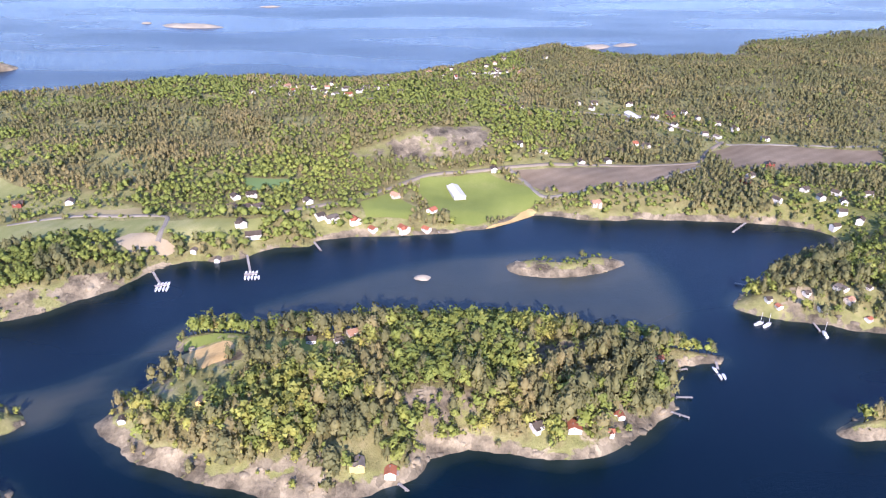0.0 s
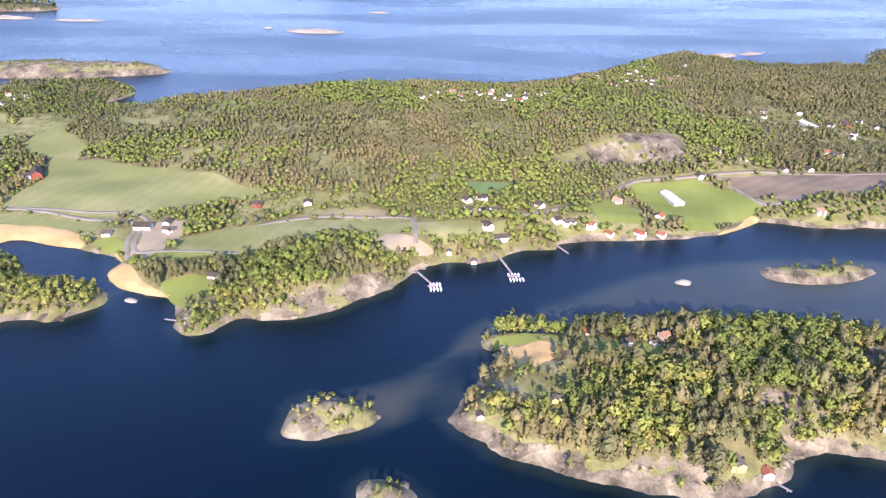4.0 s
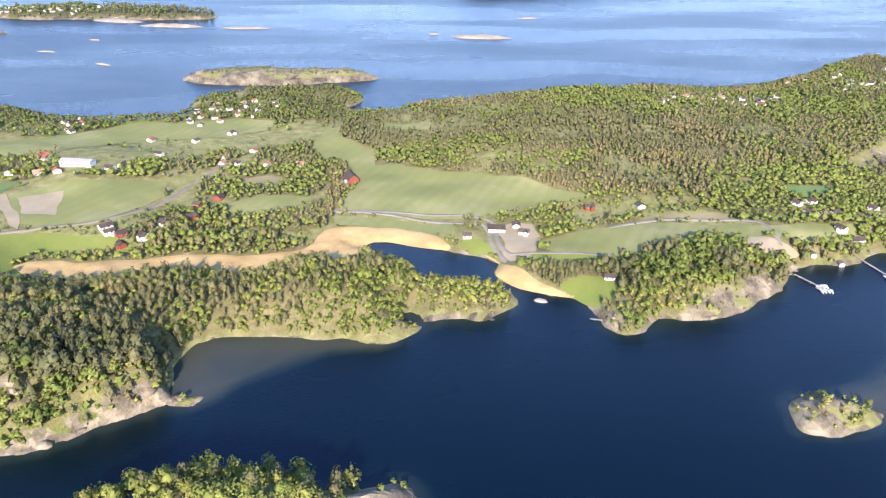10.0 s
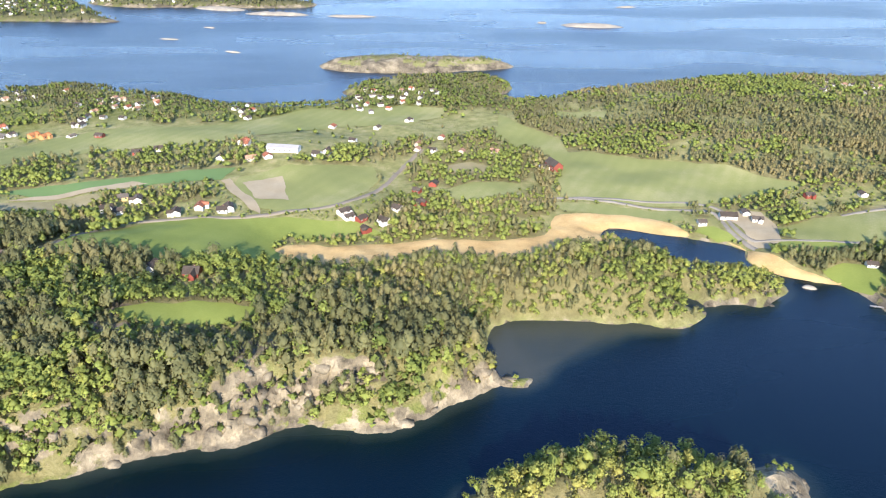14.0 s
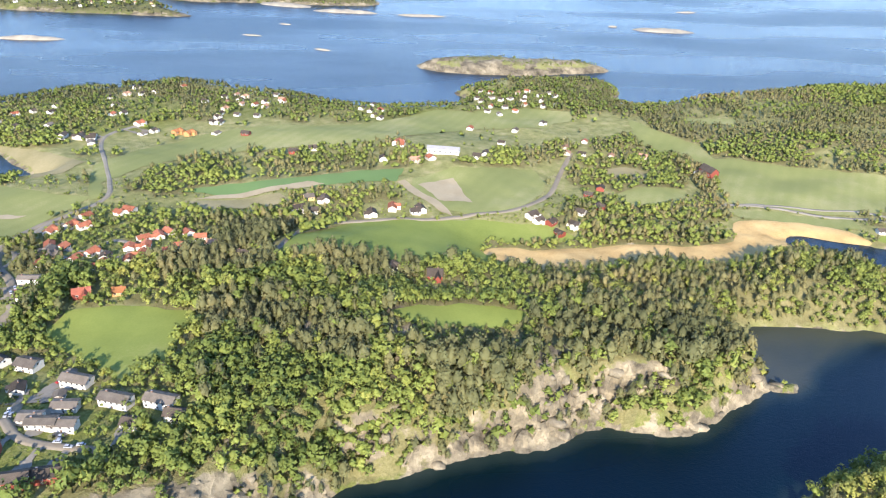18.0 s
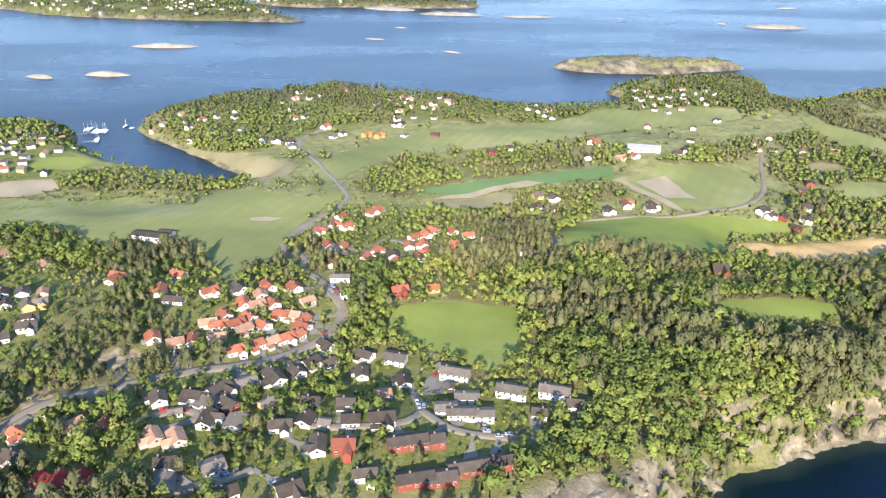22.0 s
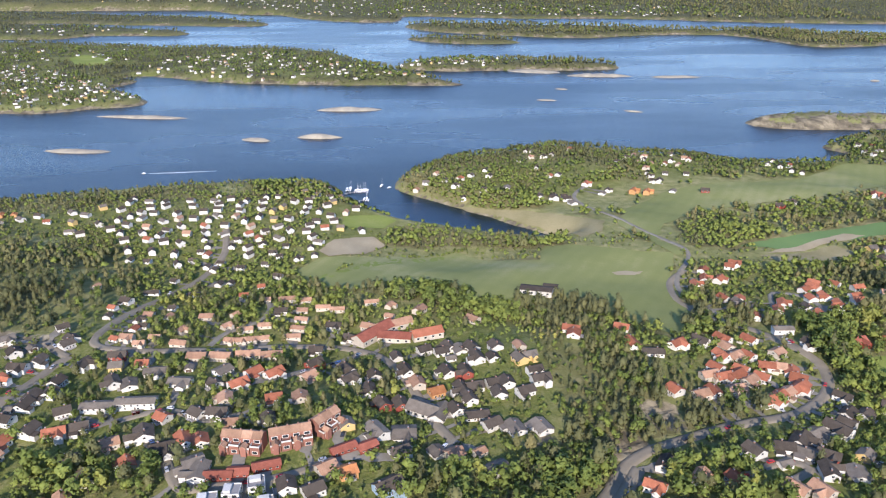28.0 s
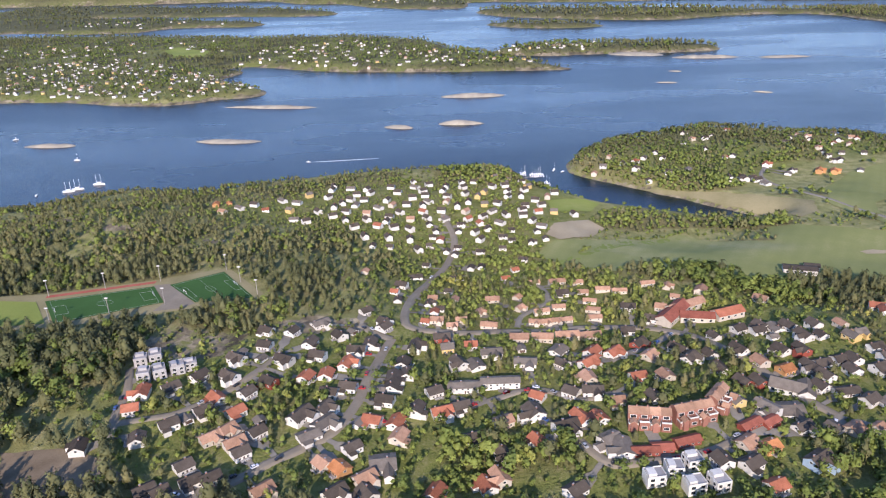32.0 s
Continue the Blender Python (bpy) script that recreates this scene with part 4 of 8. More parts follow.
def leaf_material(name, dark, light, warm):
    """Foliage: a tint for each tree, with distance haze in it, leaves varied one by one."""
    m, ns, ls, b = mat(name, 0.75, 0, 0.25)
    geo = ns.new("ShaderNodeNewGeometry")
    tree = ramp(ns, ls, attr(ns, "tint"), [(0.0, dark), (0.6, light), (1.0, warm)])
    leaf = math_node(ns, ls, "ADD", 0.8, math_node(ns, ls, "MULTIPLY", geo.outputs["Random Per Island"], 0.42))
    gray = ns.new("ShaderNodeCombineColor")
    for k in range(3):
        ls.new(leaf, gray.inputs[k])
    ls.new(mix(ns, ls, 1.0, tree, gray.outputs[0], "MULTIPLY"), b.inputs["Base Color"])
    lean = ns.new("ShaderNodeAttribute")
    lean.attribute_name = "lean"
    turn = ns.new("ShaderNodeVectorTransform")
    turn.vector_type, turn.convert_from, turn.convert_to = "NORMAL", "OBJECT", "WORLD"
    ls.new(lean.outputs["Vector"], turn.inputs[0])
    ls.new(turn.outputs[0], b.inputs["Normal"])
    thin = ns.new("ShaderNodeBsdfTranslucent")
    ls.new(b.inputs["Base Color"].links[0].from_socket, thin.inputs["Color"])
    both = ns.new("ShaderNodeMixShader")
    both.inputs[0].default_value = 0.34
    ls.new(b.outputs[0], both.inputs[1])
    ls.new(thin.outputs[0], both.inputs[2])
    ls.new(both.outputs[0], ns["Material Output"].inputs["Surface"])
    return m


def paint(name, colour, rough=0.6, dirt=0.15, spec=0.3):
    """Painted or tiled surfaces with weathering and a slight change from one thing to the next."""
    m, ns, ls, b = mat(name, rough, 0, spec)
    info = ns.new("ShaderNodeObjectInfo")
    n = mix(ns, ls, 0.5, noise_tex(ns, ls, 0.5, 4), noise_tex(ns, ls, 3.0, 3))
    low = tuple(c * (1 - dirt) ** 1.6 for c in colour)
    col = ramp(ns, ls, n, [(0.35, low), (0.65, colour)])
    hue = ns.new("ShaderNodeHueSaturation")
    ls.new(math_node(ns, ls, "ADD", 0.85, math_node(ns, ls, "MULTIPLY", info.outputs["Random"], 0.3)), hue.inputs["Value"])
    ls.new(col, hue.inputs["Color"])
    ls.new(hue.outputs[0], b.inputs["Base Color"])
    return m


def tiles(name, colour, pitch=2.6):
    """Roof tiles: rows of pantiles, sun-bleached in patches."""
    m, ns, ls, b = mat(name, 0.8, 0, 0.12)
    info = ns.new("ShaderNodeObjectInfo")
    n = mix(ns, ls, 0.45, noise_tex(ns, ls, 0.35, 4), noise_tex(ns, ls, 4.0, 3))
    col = ramp(ns, ls, n, [(0.3, tuple(c * 0.62 for c in colour)), (0.55, colour), (0.75, tuple(min(1, c * 1.25 + 0.02) for c in colour))])
    hue = ns.new("ShaderNodeHueSaturation")
    ls.new(math_node(ns, ls, "ADD", 0.75, math_node(ns, ls, "MULTIPLY", info.outputs["Random"], 0.5)), hue.inputs["Value"])
    ls.new(col, hue.inputs["Color"])
    ls.new(hue.outputs[0], b.inputs["Base Color"])
    co, w = ns.new("ShaderNodeTexCoord"), ns.new("ShaderNodeTexWave")
    w.bands_direction = "Z"
    w.inputs["Scale"].default_value = pitch
    ls.new(co.outputs["Object"], w.inputs["Vector"])
    bump(ns, ls, b, w.outputs["Fac"], 0.4, 0.08)
    return m


COVER = {
    "crop": cover_material("spring_crop", [(0.3, (0.165, 0.185, 0.06)), (0.5, (0.22, 0.232, 0.082)), (0.72, (0.35, 0.325, 0.162))], 0.012, 0.1, 0.5),
    "bright": cover_material("meadow_grass", [(0.3, (0.146, 0.183, 0.040)), (0.55, (0.210, 0.245, 0.057)), (0.75, (0.304, 0.299, 0.105))], 0.02, 0.05, 0.2),
    "lime": cover_material("young_wheat", [(0.3, (0.115, 0.185, 0.06)), (0.7, (0.155, 0.235, 0.085))], 0.02, 0.06, 0.3),
    "soil": cover_material("ploughed_soil", [(0.3, (0.145, 0.11, 0.068)), (0.55, (0.22, 0.172, 0.112)), (0.75, (0.3, 0.24, 0.165))], 0.03, 0.22, 1.1, 0.6),
    "dry": cover_material("dry_grass", [(0.3, (0.180, 0.162, 0.072)), (0.7, (0.324, 0.279, 0.153))], 0.03),
    "turf": cover_material("artificial_turf", [(0.3, (0.035, 0.085, 0.022)), (0.7, (0.05, 0.115, 0.032))], 0.05, 0, 0, 0.1),
}
REED = cover_material("dry_reed", [(0.3, (0.34, 0.225, 0.09)), (0.5, (0.5, 0.345, 0.145)), (0.7, (0.61, 0.445, 0.2))], 0.06, 0, 0, 1.0)
SOIL_PALE = cover_material("pale_soil", [(0.3, (0.29, 0.235, 0.14)), (0.7, (0.4, 0.335, 0.215))], 0.05, 0.1)
ASPHALT = cover_material("asphalt", [(0.3, (0.19, 0.162, 0.117)), (0.7, (0.275, 0.236, 0.172))], 0.08, 0, 0, 0.2)
GRAVEL = cover_material("gravel", [(0.3, (0.180, 0.162, 0.126)), (0.7, (0.288, 0.261, 0.207))], 0.1)
BROADLEAF = leaf_material("broadleaf_foliage", (0.158, 0.2, 0.045), (0.25, 0.288, 0.063), (0.37, 0.348, 0.085))
NEEDLES = leaf_material("conifer_foliage", (0.12, 0.127, 0.052), (0.184, 0.18, 0.073), (0.262, 0.222, 0.095))
BARK = paint("bark", (0.14, 0.1, 0.07), 0.9, 0.3)
PAINTS = {k: paint(n, c) for k, n, c in (("white", "white_boards", (0.66, 0.635, 0.565)), ("cream", "cream_render", (0.533, 0.473, 0.378)), ("red", "barn_red_boards", (0.258, 0.065, 0.043)), ("yellow", "yellow_boards", (0.602, 0.430, 0.172)), ("orange", "orange_boards", (0.5, 0.27, 0.11)), ("blue", "pale_blue_boards", (0.310, 0.413, 0.499)), ("grey", "grey_render", (0.396, 0.378, 0.353)), ("brick", "pink_brick", (0.284, 0.129, 0.090)))}
ROOFS = {k: tiles(n, c) for k, n, c in (("crimson", "deep_red_roof_tiles", (0.3, 0.045, 0.035)), ("dark", "dark_roof_tiles", (0.088, 0.071, 0.054)), ("grey", "grey_roof_tiles", (0.175, 0.148, 0.115)), ("red", "orange_red_roof_tiles", (0.34, 0.125, 0.068)), ("tan", "salmon_roof_tiles", (0.4, 0.235, 0.145)), ("orange", "orange_roof_tiles", (0.43, 0.18, 0.07)), ("brick", "brown_red_roof_tiles", (0.310, 0.103, 0.065)))}
FLAT_ROOF = paint("roofing_felt", (0.3, 0.29, 0.28), 0.9)
CHIMNEY_BRICK = paint("chimney_brick", (0.3, 0.17, 0.12), 0.9)
DOOR_PAINT = paint("dark_door_paint", (0.12, 0.08, 0.06), 0.5)
TIMBER = paint("grey_timber", (0.36, 0.33, 0.29), 0.9)
HULL = paint("white_gelcoat", (0.8, 0.8, 0.78), 0.25, 0.05, 0.5)
GLASS, _ns, _ls, _b = mat("window_glass", 0.08, 0, 0.6)
_b.inputs["Base Color"].default_value = (0.03, 0.035, 0.04, 1)

# ---- fields, reed beds, bare soil, roads ----
def field_edge(outline, seed):
    """Straight field edges, a little uneven."""
    p, out = np.array(outline, float), []
    for a, b in zip(p, np.roll(p, -1, 0)):
        n = max(2, int(np.hypot(*(b - a)) / 5))
        out += [a + (b - a) * q / n for q in range(n)]
    out = np.array(out)
    return out + np.stack([fbm(out[:, 0], out[:, 1], 12, 3, seed) - 0.5, fbm(out[:, 0], out[:, 1], 12, 3, seed + 50) - 0.5], 1) * 5


FIELD_LABELS = {"crop": "pale green crop field with worked stripes", "bright": "bright green grass meadow", "lime": "strip of fresh green young wheat", "soil": "ploughed brown field with furrows", "dry": "dry yellowish grass by the shore"}
FIELD_LINES = []
for k, (kind, outline) in enumerate(FIELDS):
    line = field_edge(outline, k)
    FIELD_LINES.append(line)
    tagged(drape("field", line, COVER[kind], 0.3, 5.0), FIELD_LABELS[kind], "field", kind="structure")
for k, outline in enumerate(REEDS):
    line = rounded(outline, 3, 1.5, k)
    FIELD_LINES.append(line)
    tagged(drape("reed_bed", line, REED, 0.2, 2.5, 0.7, k), "straw-coloured dry reed bed along the water", "reeds", kind="stuff")
for k, outline in enumerate(BARE_SOIL):
    line = field_edge(outline, k + 70)
    FIELD_LINES.append(line)
    tagged(drape("bare_soil", line, SOIL_PALE, 0.42, 4.0), "patch of pale bare soil on a field", "soil", kind="structure")


def open_curve(points, steps=6):
    p = np.array(points, float)
    p = np.concatenate([[2 * p[0] - p[1]], p, [2 * p[-1] - p[-2]]])
    out = []
    for k in range(1, len(p) - 2):
        a, b, c, d = p[k - 1], p[k], p[k + 1], p[k + 2]
        n = max(2, int(np.hypot(*(c - b)) / 4))
        for q in range(n):
            t = q / n
            out.append(0.5 * (2 * b + (c - a) * t + (2 * a - 5 * b + 4 * c - d) * t * t + (3 * b - a - 3 * c + d) * t**3))
    return np.array(out + [p[-2]])


ROAD_LINES = []
for k, (width, points) in enumerate(ROADS):
    width *= 0.8
    line = open_curve(points)
    ROAD_LINES.append((width, line))
    along = np.gradient(line, axis=0)
    side = np.stack([-along[:, 1], along[:, 0]], 1) / np.maximum(np.hypot(along[:, 0], along[:, 1]), 1e-6)[:, None]
    rows = [line + side * width * f for f in (-0.5, -0.17, 0.17, 0.5)]
    top = np.max([ground_z(r[:, 0], r[:, 1]) for r in rows], 0) + 0.45 + 0.03 * (k % 5)
    verts = np.concatenate([np.column_stack([r, top]) for r in rows] + [np.column_stack([rows[0] - side * 1.0, top - 1.2]), np.column_stack([rows[3] + side * 1.0, top - 1.2])])
    n, tris = len(line), []
    for a, b in ((4, 0), (0, 1), (1, 2), (2, 3), (3, 5)):
        i = np.arange(n - 1)
        tris += [np.stack([a * n + i, a * n + i + 1, b * n + i + 1], 1), np.stack([a * n + i, b * n + i + 1, b * n + i], 1)]
    me = mesh_from("road", verts, np.concatenate(tris)[:, ::-1], ASPHALT if width > 3 else GRAVEL)
    tagged(new("road", me), "grey asphalt road" if width > 3 else "narrow pale gravel lane", "road", kind="structure")

HILL_WEST = [(-1375, 311, "c"), (-1369, 314, "c"), (-1367, 295, "c"), (-1361, 298, "c"), (-1354, 302, "c"), (-1349, 305, "c"), (-1363, 282, "r"), (-1363, 269, "r"), (-1341, 294, "d"), (-1351, 285, "d"), (-1342, 257, "d"), (-1328, 278, "r"), (-1331, 268, "d"), (-1336, 262, "s"), (-1317, 268, "r"), (-1352, 248, "d"), (-1322, 249, "t"), (-1317, 254, "t"), (-1311, 245, "t"), (-1307, 239, "d"), (-1327, 231, "d"), (-1321, 221, "d"), (-1314, 223, "d"), (-1374, 243, "d"), (-1331, 216, "d"), (-1337, 217, "d"), (-1293, 217, "t"), (-1327, 295, "d"), (-1316, 283, "d"), (-1308, 292, "R"), (-1328, 311, "d"), (-1328, 319, "s")]
HILL_MID = [(-1318, 326, "d"), (-1317, 313, "s"), (-1305, 311, "d"), (-1292, 297, "r"), (-1283, 300, "r"), (-1275, 310, "r"), (-1290, 317, "d"), (-1296, 329, "d"), (-1283, 341, "d"), (-1277, 347, "s"), (-1272, 324, "d"), (-1266, 332, "d"), (-1261, 351, "d"), (-1271, 289, "d"), (-1279, 284, "d"), (-1304, 253, "d"), (-1311, 255, "s"), (-1305, 262, "s"), (-1288, 264, "D"), (-1279, 270, "d"), (-1277, 259, "g"), (-1282, 251, "g"), (-1266, 230, "o"), (-1273, 233, "t"), (-1250, 234, "G"), (-1256, 225, "t"), (-1245, 251, "t"), (-1257, 262, "r"), (-1263, 260, "s"), (-1247, 261, "r"), (-1239, 270, "d"), (-1228, 269, "r"), (-1232, 285, "d"), (-1220, 274, "d"), (-1251, 289, "d"), (-1253, 277, "d"), (-1256, 286, "s"), (-1248, 313, "d"), (-1251, 296, "d"), (-1245, 300, "d")]
HILL_EAST = [(-1243, 330, "d"), (-1230, 340, "R"), (-1227, 330, "y"), (-1205, 324, "g"), (-1213, 311, "g"), (-1221, 312, "d"), (-1218, 290, "T"), (-1202, 292, "T"), (-1189, 312, "g"), (-1202, 262, "t"), (-1214, 251, "d"), (-1189, 266, "D"), (-1177, 254, "D"), (-1163, 258, "r"), (-1170, 259, "r"), (-1162, 292, "t"), (-1171, 281, "d"), (-1162, 280, "d"), (-1146, 318, "r"), (-1156, 319, "r"), (-1160, 306, "r"), (-1172, 323, "g"), (-1190, 341, "h"), (-1178, 341, "h"), (-1165, 345, "h"), (-1153, 345, "h"), (-1229, 218, "r"), (-1210, 222, "r"), (-1205, 226, "t"), (-1266, 216, "d"), (-1254, 217, "d"), (-1178, 216, "d"), (-1161, 243, "g"), (-1165, 239, "s"), (-1157, 237, "g")]
FLATS_SIDE = [(-1149, 235, "a"), (-1142, 237, "a"), (-1138, 238, "a"), (-1132, 240, "a"), (-1149, 220, "C"), (-1141, 224, "C"), (-1133, 228, "C"), (-1136, 215, "C"), (-1127, 216, "C"), (-1122, 228, "d"), (-1112, 226, "d"), (-1107, 215, "r"), (-1101, 238, "o"), (-1109, 239, "t"), (-1085, 231, "b"), (-1104, 251, "a"), (-1095, 254, "a"), (-1092, 265, "g"), (-1081, 268, "G"), (-1099, 304, "d"), (-1092, 293, "R"), (-1084, 295, "R"), (-1068, 306, "o"), (-1077, 313, "t"), (-1110, 315, "d"), (-1112, 328, "d"), (-1130, 336, "R"), (-1129, 316, "t"), (-1128, 290, "t"), (-1050, 309, "d"), (-1053, 298, "d"), (-1035, 310, "d"), (-1027, 302, "d"), (-1059, 289, "d"), (-1050, 284, "L"), (-1054, 322, "R"), (-1063, 324, "d"), (-1083, 325, "d"), (-1075, 351, "d"), (-1062, 354, "d"), (-1050, 349, "d"), (-1061, 340, "s")]
VILLAGE_MID = [(-1040, 334, "d"), (-1026, 344, "t"), (-1022, 333, "y"), (-1021, 319, "d"), (-1089, 345, "d"), (-1067, 257, "g"), (-1050, 256, "t"), (-1245, 537, "d"), (-1240, 527, "d"), (-1242, 517, "d"), (-1236, 512, "r"), (-1243, 501, "d"), (-1271, 491, "d"), (-1283, 490, "d"), (-1221, 542, "d"), (-1223, 530, "d"), (-1206, 545, "r"), (-1200, 534, "d"), (-1190, 519, "d"), (-1183, 532, "d"), (-1184, 513, "d"), (-1170, 508, "d"), (-1164, 529, "d"), (-1159, 515, "d"), (-1231, 494, "d"), (-1223, 501, "d"), (-1225, 489, "d"), (-1207, 493, "d"), (-1191, 499, "d"), (-1178, 478, "d"), (-1244, 465, "d"), (-1250, 440, "L"), (-1260, 406, "r"), (-1257, 392, "d"), (-1223, 444, "L"), (-1214, 463, "d"), (-1207, 465, "d"), (-1185, 458, "r"), (-1192, 441, "r")]
VILLAGE_ROWS = [(-1421, 580, "o"), (-1410, 580, "o"), (-1377, 566, "r"), (-1237, 401, "t"), (-1239, 390, "d"), (-1228, 415, "d"), (-1224, 397, "t"), (-1232, 380, "d"), (-1235, 374, "r"), (-1239, 359, "r"), (-1233, 360, "t"), (-1220, 364, "t"), (-1225, 355, "t"), (-1205, 358, "h"), (-1210, 376, "t"), (-1202, 397, "h"), (-1187, 402, "t"), (-1187, 383, "t"), (-1261, 357, "D"), (-1281, 433, "t"), (-1175, 427, "h"), (-1161, 426, "h"), (-1149, 423, "h"), (-1136, 408, "h"), (-1127, 403, "h"), (-1148, 406, "h"), (-1108, 415, "h"), (-1097, 411, "t"), (-1096, 396, "t"), (-1146, 392, "h"), (-1146, 380, "h"), (-1147, 370, "h"), (-1180, 365, "t"), (-1174, 365, "t"), (-1168, 366, "t"), (-1162, 367, "t"), (-1175, 378, "h"), (-1165, 383, "h")]
ROW_CIRCLE = [(-996, 358, "r"), (-967, 374, "r"), (-968, 347, "r"), (-959, 339, "L"), (-930, 355, "d"), (-944, 350, "r"), (-916, 361, "r"), (-918, 350, "t"), (-924, 339, "r"), (-910, 341, "r"), (-918, 339, "t"), (-902, 361, "r"), (-897, 361, "r"), (-893, 346, "t"), (-891, 341, "r"), (-904, 332, "r"), (-898, 332, "t"), (-893, 328, "r"), (-892, 322, "r"), (-931, 327, "r"), (-937, 319, "t"), (-931, 317, "r"), (-924, 319, "r"), (-919, 315, "t"), (-919, 326, "r"), (-911, 320, "r"), (-906, 320, "t"), (-958, 303, "r"), (-953, 301, "r"), (-947, 300, "t"), (-940, 303, "r"), (-935, 304, "r"), (-929, 305, "t"), (-918, 295, "r"), (-911, 301, "r"), (-905, 306, "t"), (-899, 310, "r"), (-894, 314, "r"), (-1034, 273, "g"), (-1023, 273, "g")]
ROAD_SIDE = [(-965, 203, "P"), (-958, 204, "P"), (-951, 205, "P"), (-940, 254, "d"), (-931, 246, "s"), (-927, 257, "d"), (-918, 262, "D"), (-909, 269, "g"), (-897, 273, "D"), (-889, 281, "d"), (-884, 290, "d"), (-891, 287, "s"), (-876, 290, "d"), (-919, 253, "g"), (-911, 252, "R"), (-917, 240, "d"), (-906, 240, "g"), (-888, 237, "d"), (-879, 240, "d"), (-871, 238, "s"), (-867, 237, "s"), (-861, 238, "d"), (-849, 238, "D"), (-872, 223, "d"), (-862, 222, "p"), (-934, 229, "t"), (-925, 228, "t"), (-924, 214, "d"), (-908, 213, "g"), (-922, 204, "g"), (-914, 199, "s"), (-900, 199, "d"), (-879, 201, "D"), (-876, 204, "d"), (-860, 298, "d"), (-846, 295, "W"), (-825, 288, "s"), (-819, 280, "W"), (-822, 269, "s"), (-796, 262, "W"), (-778, 262, "W"), (-770, 254, "d")]
TERRACES = [(-839, 224, "e"), (-831, 226, "e"), (-836, 206, "e"), (-827, 207, "e"), (-817, 213, "e"), (-806, 217, "e"), (-824, 249, "k"), (-818, 245, "k"), (-810, 245, "k"), (-815, 259, "k")]
KNOLL = [(-902, 452, "r"), (-893, 462, "r"), (-889, 477, "r"), (-889, 459, "r"), (-884, 460, "r"), (-869, 483, "r"), (-864, 488, "r"), (-892, 428, "r"), (-887, 417, "y"), (-883, 425, "r"), (-882, 411, "y"), (-885, 396, "r"), (-880, 396, "r"), (-868, 405, "r"), (-862, 414, "r"), (-857, 416, "r"), (-851, 406, "d"), (-848, 394, "r"), (-839, 436, "r"), (-842, 420, "r"), (-831, 441, "r"), (-833, 422, "r"), (-827, 449, "r"), (-831, 408, "r"), (-836, 401, "r"), (-815, 447, "r"), (-814, 423, "r"), (-817, 414, "r"), (-805, 438, "r"), (-794, 424, "t"), (-773, 404, "d"), (-879, 373, "k"), (-872, 355, "d"), (-846, 358, "p"), (-828, 361, "o")]
FARMS_MID = [(-928, 713, "r"), (-887, 690, "o"), (-875, 686, "o"), (-774, 633, "R"), (-759, 643, "d"), (-683, 638, "r"), (-619, 612, "d"), (-671, 600, "t"), (-535, 657, "t"), (-744, 503, "d"), (-702, 495, "d"), (-688, 505, "r"), (-672, 501, "d"), (-588, 507, "d"), (-575, 499, "R"), (-550, 516, "d"), (-523, 570, "R"), (-535, 530, "R"), (-662, 390, "m"), (-687, 398, "d"), (-737, 522, "d"), (-658, 603, "r"), (-611, 619, "d"), (-855, 718, "d"), (-823, 680, "R"), (-559, 497, "d"), (-964, 665, "d"), (-954, 663, "d"), (-978, 664, "d"), (-754, 506, "d"), (-749, 526, "y"), (-689, 503, "R"), (-676, 501, "d"), (-706, 497, "d"), (-697, 494, "d"), (-668, 505, "d"), (-686, 644, "r"), (-697, 606, "d")]
FARMS_EAST = [(-312, 504, "q"), (-297, 510, "d"), (-293, 498, "d"), (-334, 495, "d"), (-249, 426, "d"), (-82, 509, "d"), (-72, 506, "d"), (-64, 473, "q"), (-72, 481, "d"), (-238, 537, "R"), (-200, 532, "d"), (-82, 527, "d"), (-536, 555, "R"), (-571, 486, "R"), (-584, 501, "d"), (-617, 608, "d"), (-536, 645, "t"), (-161, 451, "s"), (-101, 459, "s"), (-85, 451, "s"), (36, 535, "t"), (61, 509, "r"), (-64, 506, "d"), (-71, 530, "d"), (-29, 516, "d"), (-20, 497, "d"), (5, 495, "r"), (-12, 496, "g"), (39, 486, "r"), (55, 486, "r"), (17, 487, "r"), (120, 582, "d"), (186, 512, "t"), (259, 637, "r"), (154, 730, "R"), (162, 727, "R"), (172, 731, "d"), (308, 717, "d"), (325, 716, "R")]
ISLANDS = [(-36, 344, "r"), (-19, 330, "d"), (2, 334, "t"), (88, 328, "g"), (160, 310, "r"), (155, 319, "d"), (100, 258, "r"), (125, 266, "r"), (84, 260, "d"), (4, 242, "y"), (17, 241, "r"), (-67, 284, "y"), (153, 296, "d"), (117, 257, "r"), (-5, 328, "d"), (149, 313, "s"), (252, 358, "r"), (275, 352, "d"), (291, 352, "t"), (297, 340, "r"), (248, 364, "d"), (282, 394, "d"), (270, 362, "d"), (306, 358, "d"), (291, 361, "g"), (-102, 283, "d")]
HILL_NORTH = [(117, 746, "d"), (151, 732, "R"), (169, 734, "d"), (240, 761, "d"), (258, 761, "d"), (292, 753, "d"), (261, 641, "r"), (148, 622, "d"), (167, 608, "d"), (196, 590, "d"), (220, 592, "d"), (239, 618, "d"), (267, 630, "d"), (326, 724, "R"), (369, 667, "d"), (383, 635, "d"), (453, 680, "d"), (57, 803, "d"), (98, 934, "t"), (115, 980, "d"), (129, 950, "d"), (150, 1005, "d"), (175, 1015, "d"), (192, 1020, "d"), (190, 981, "t"), (178, 970, "d")]
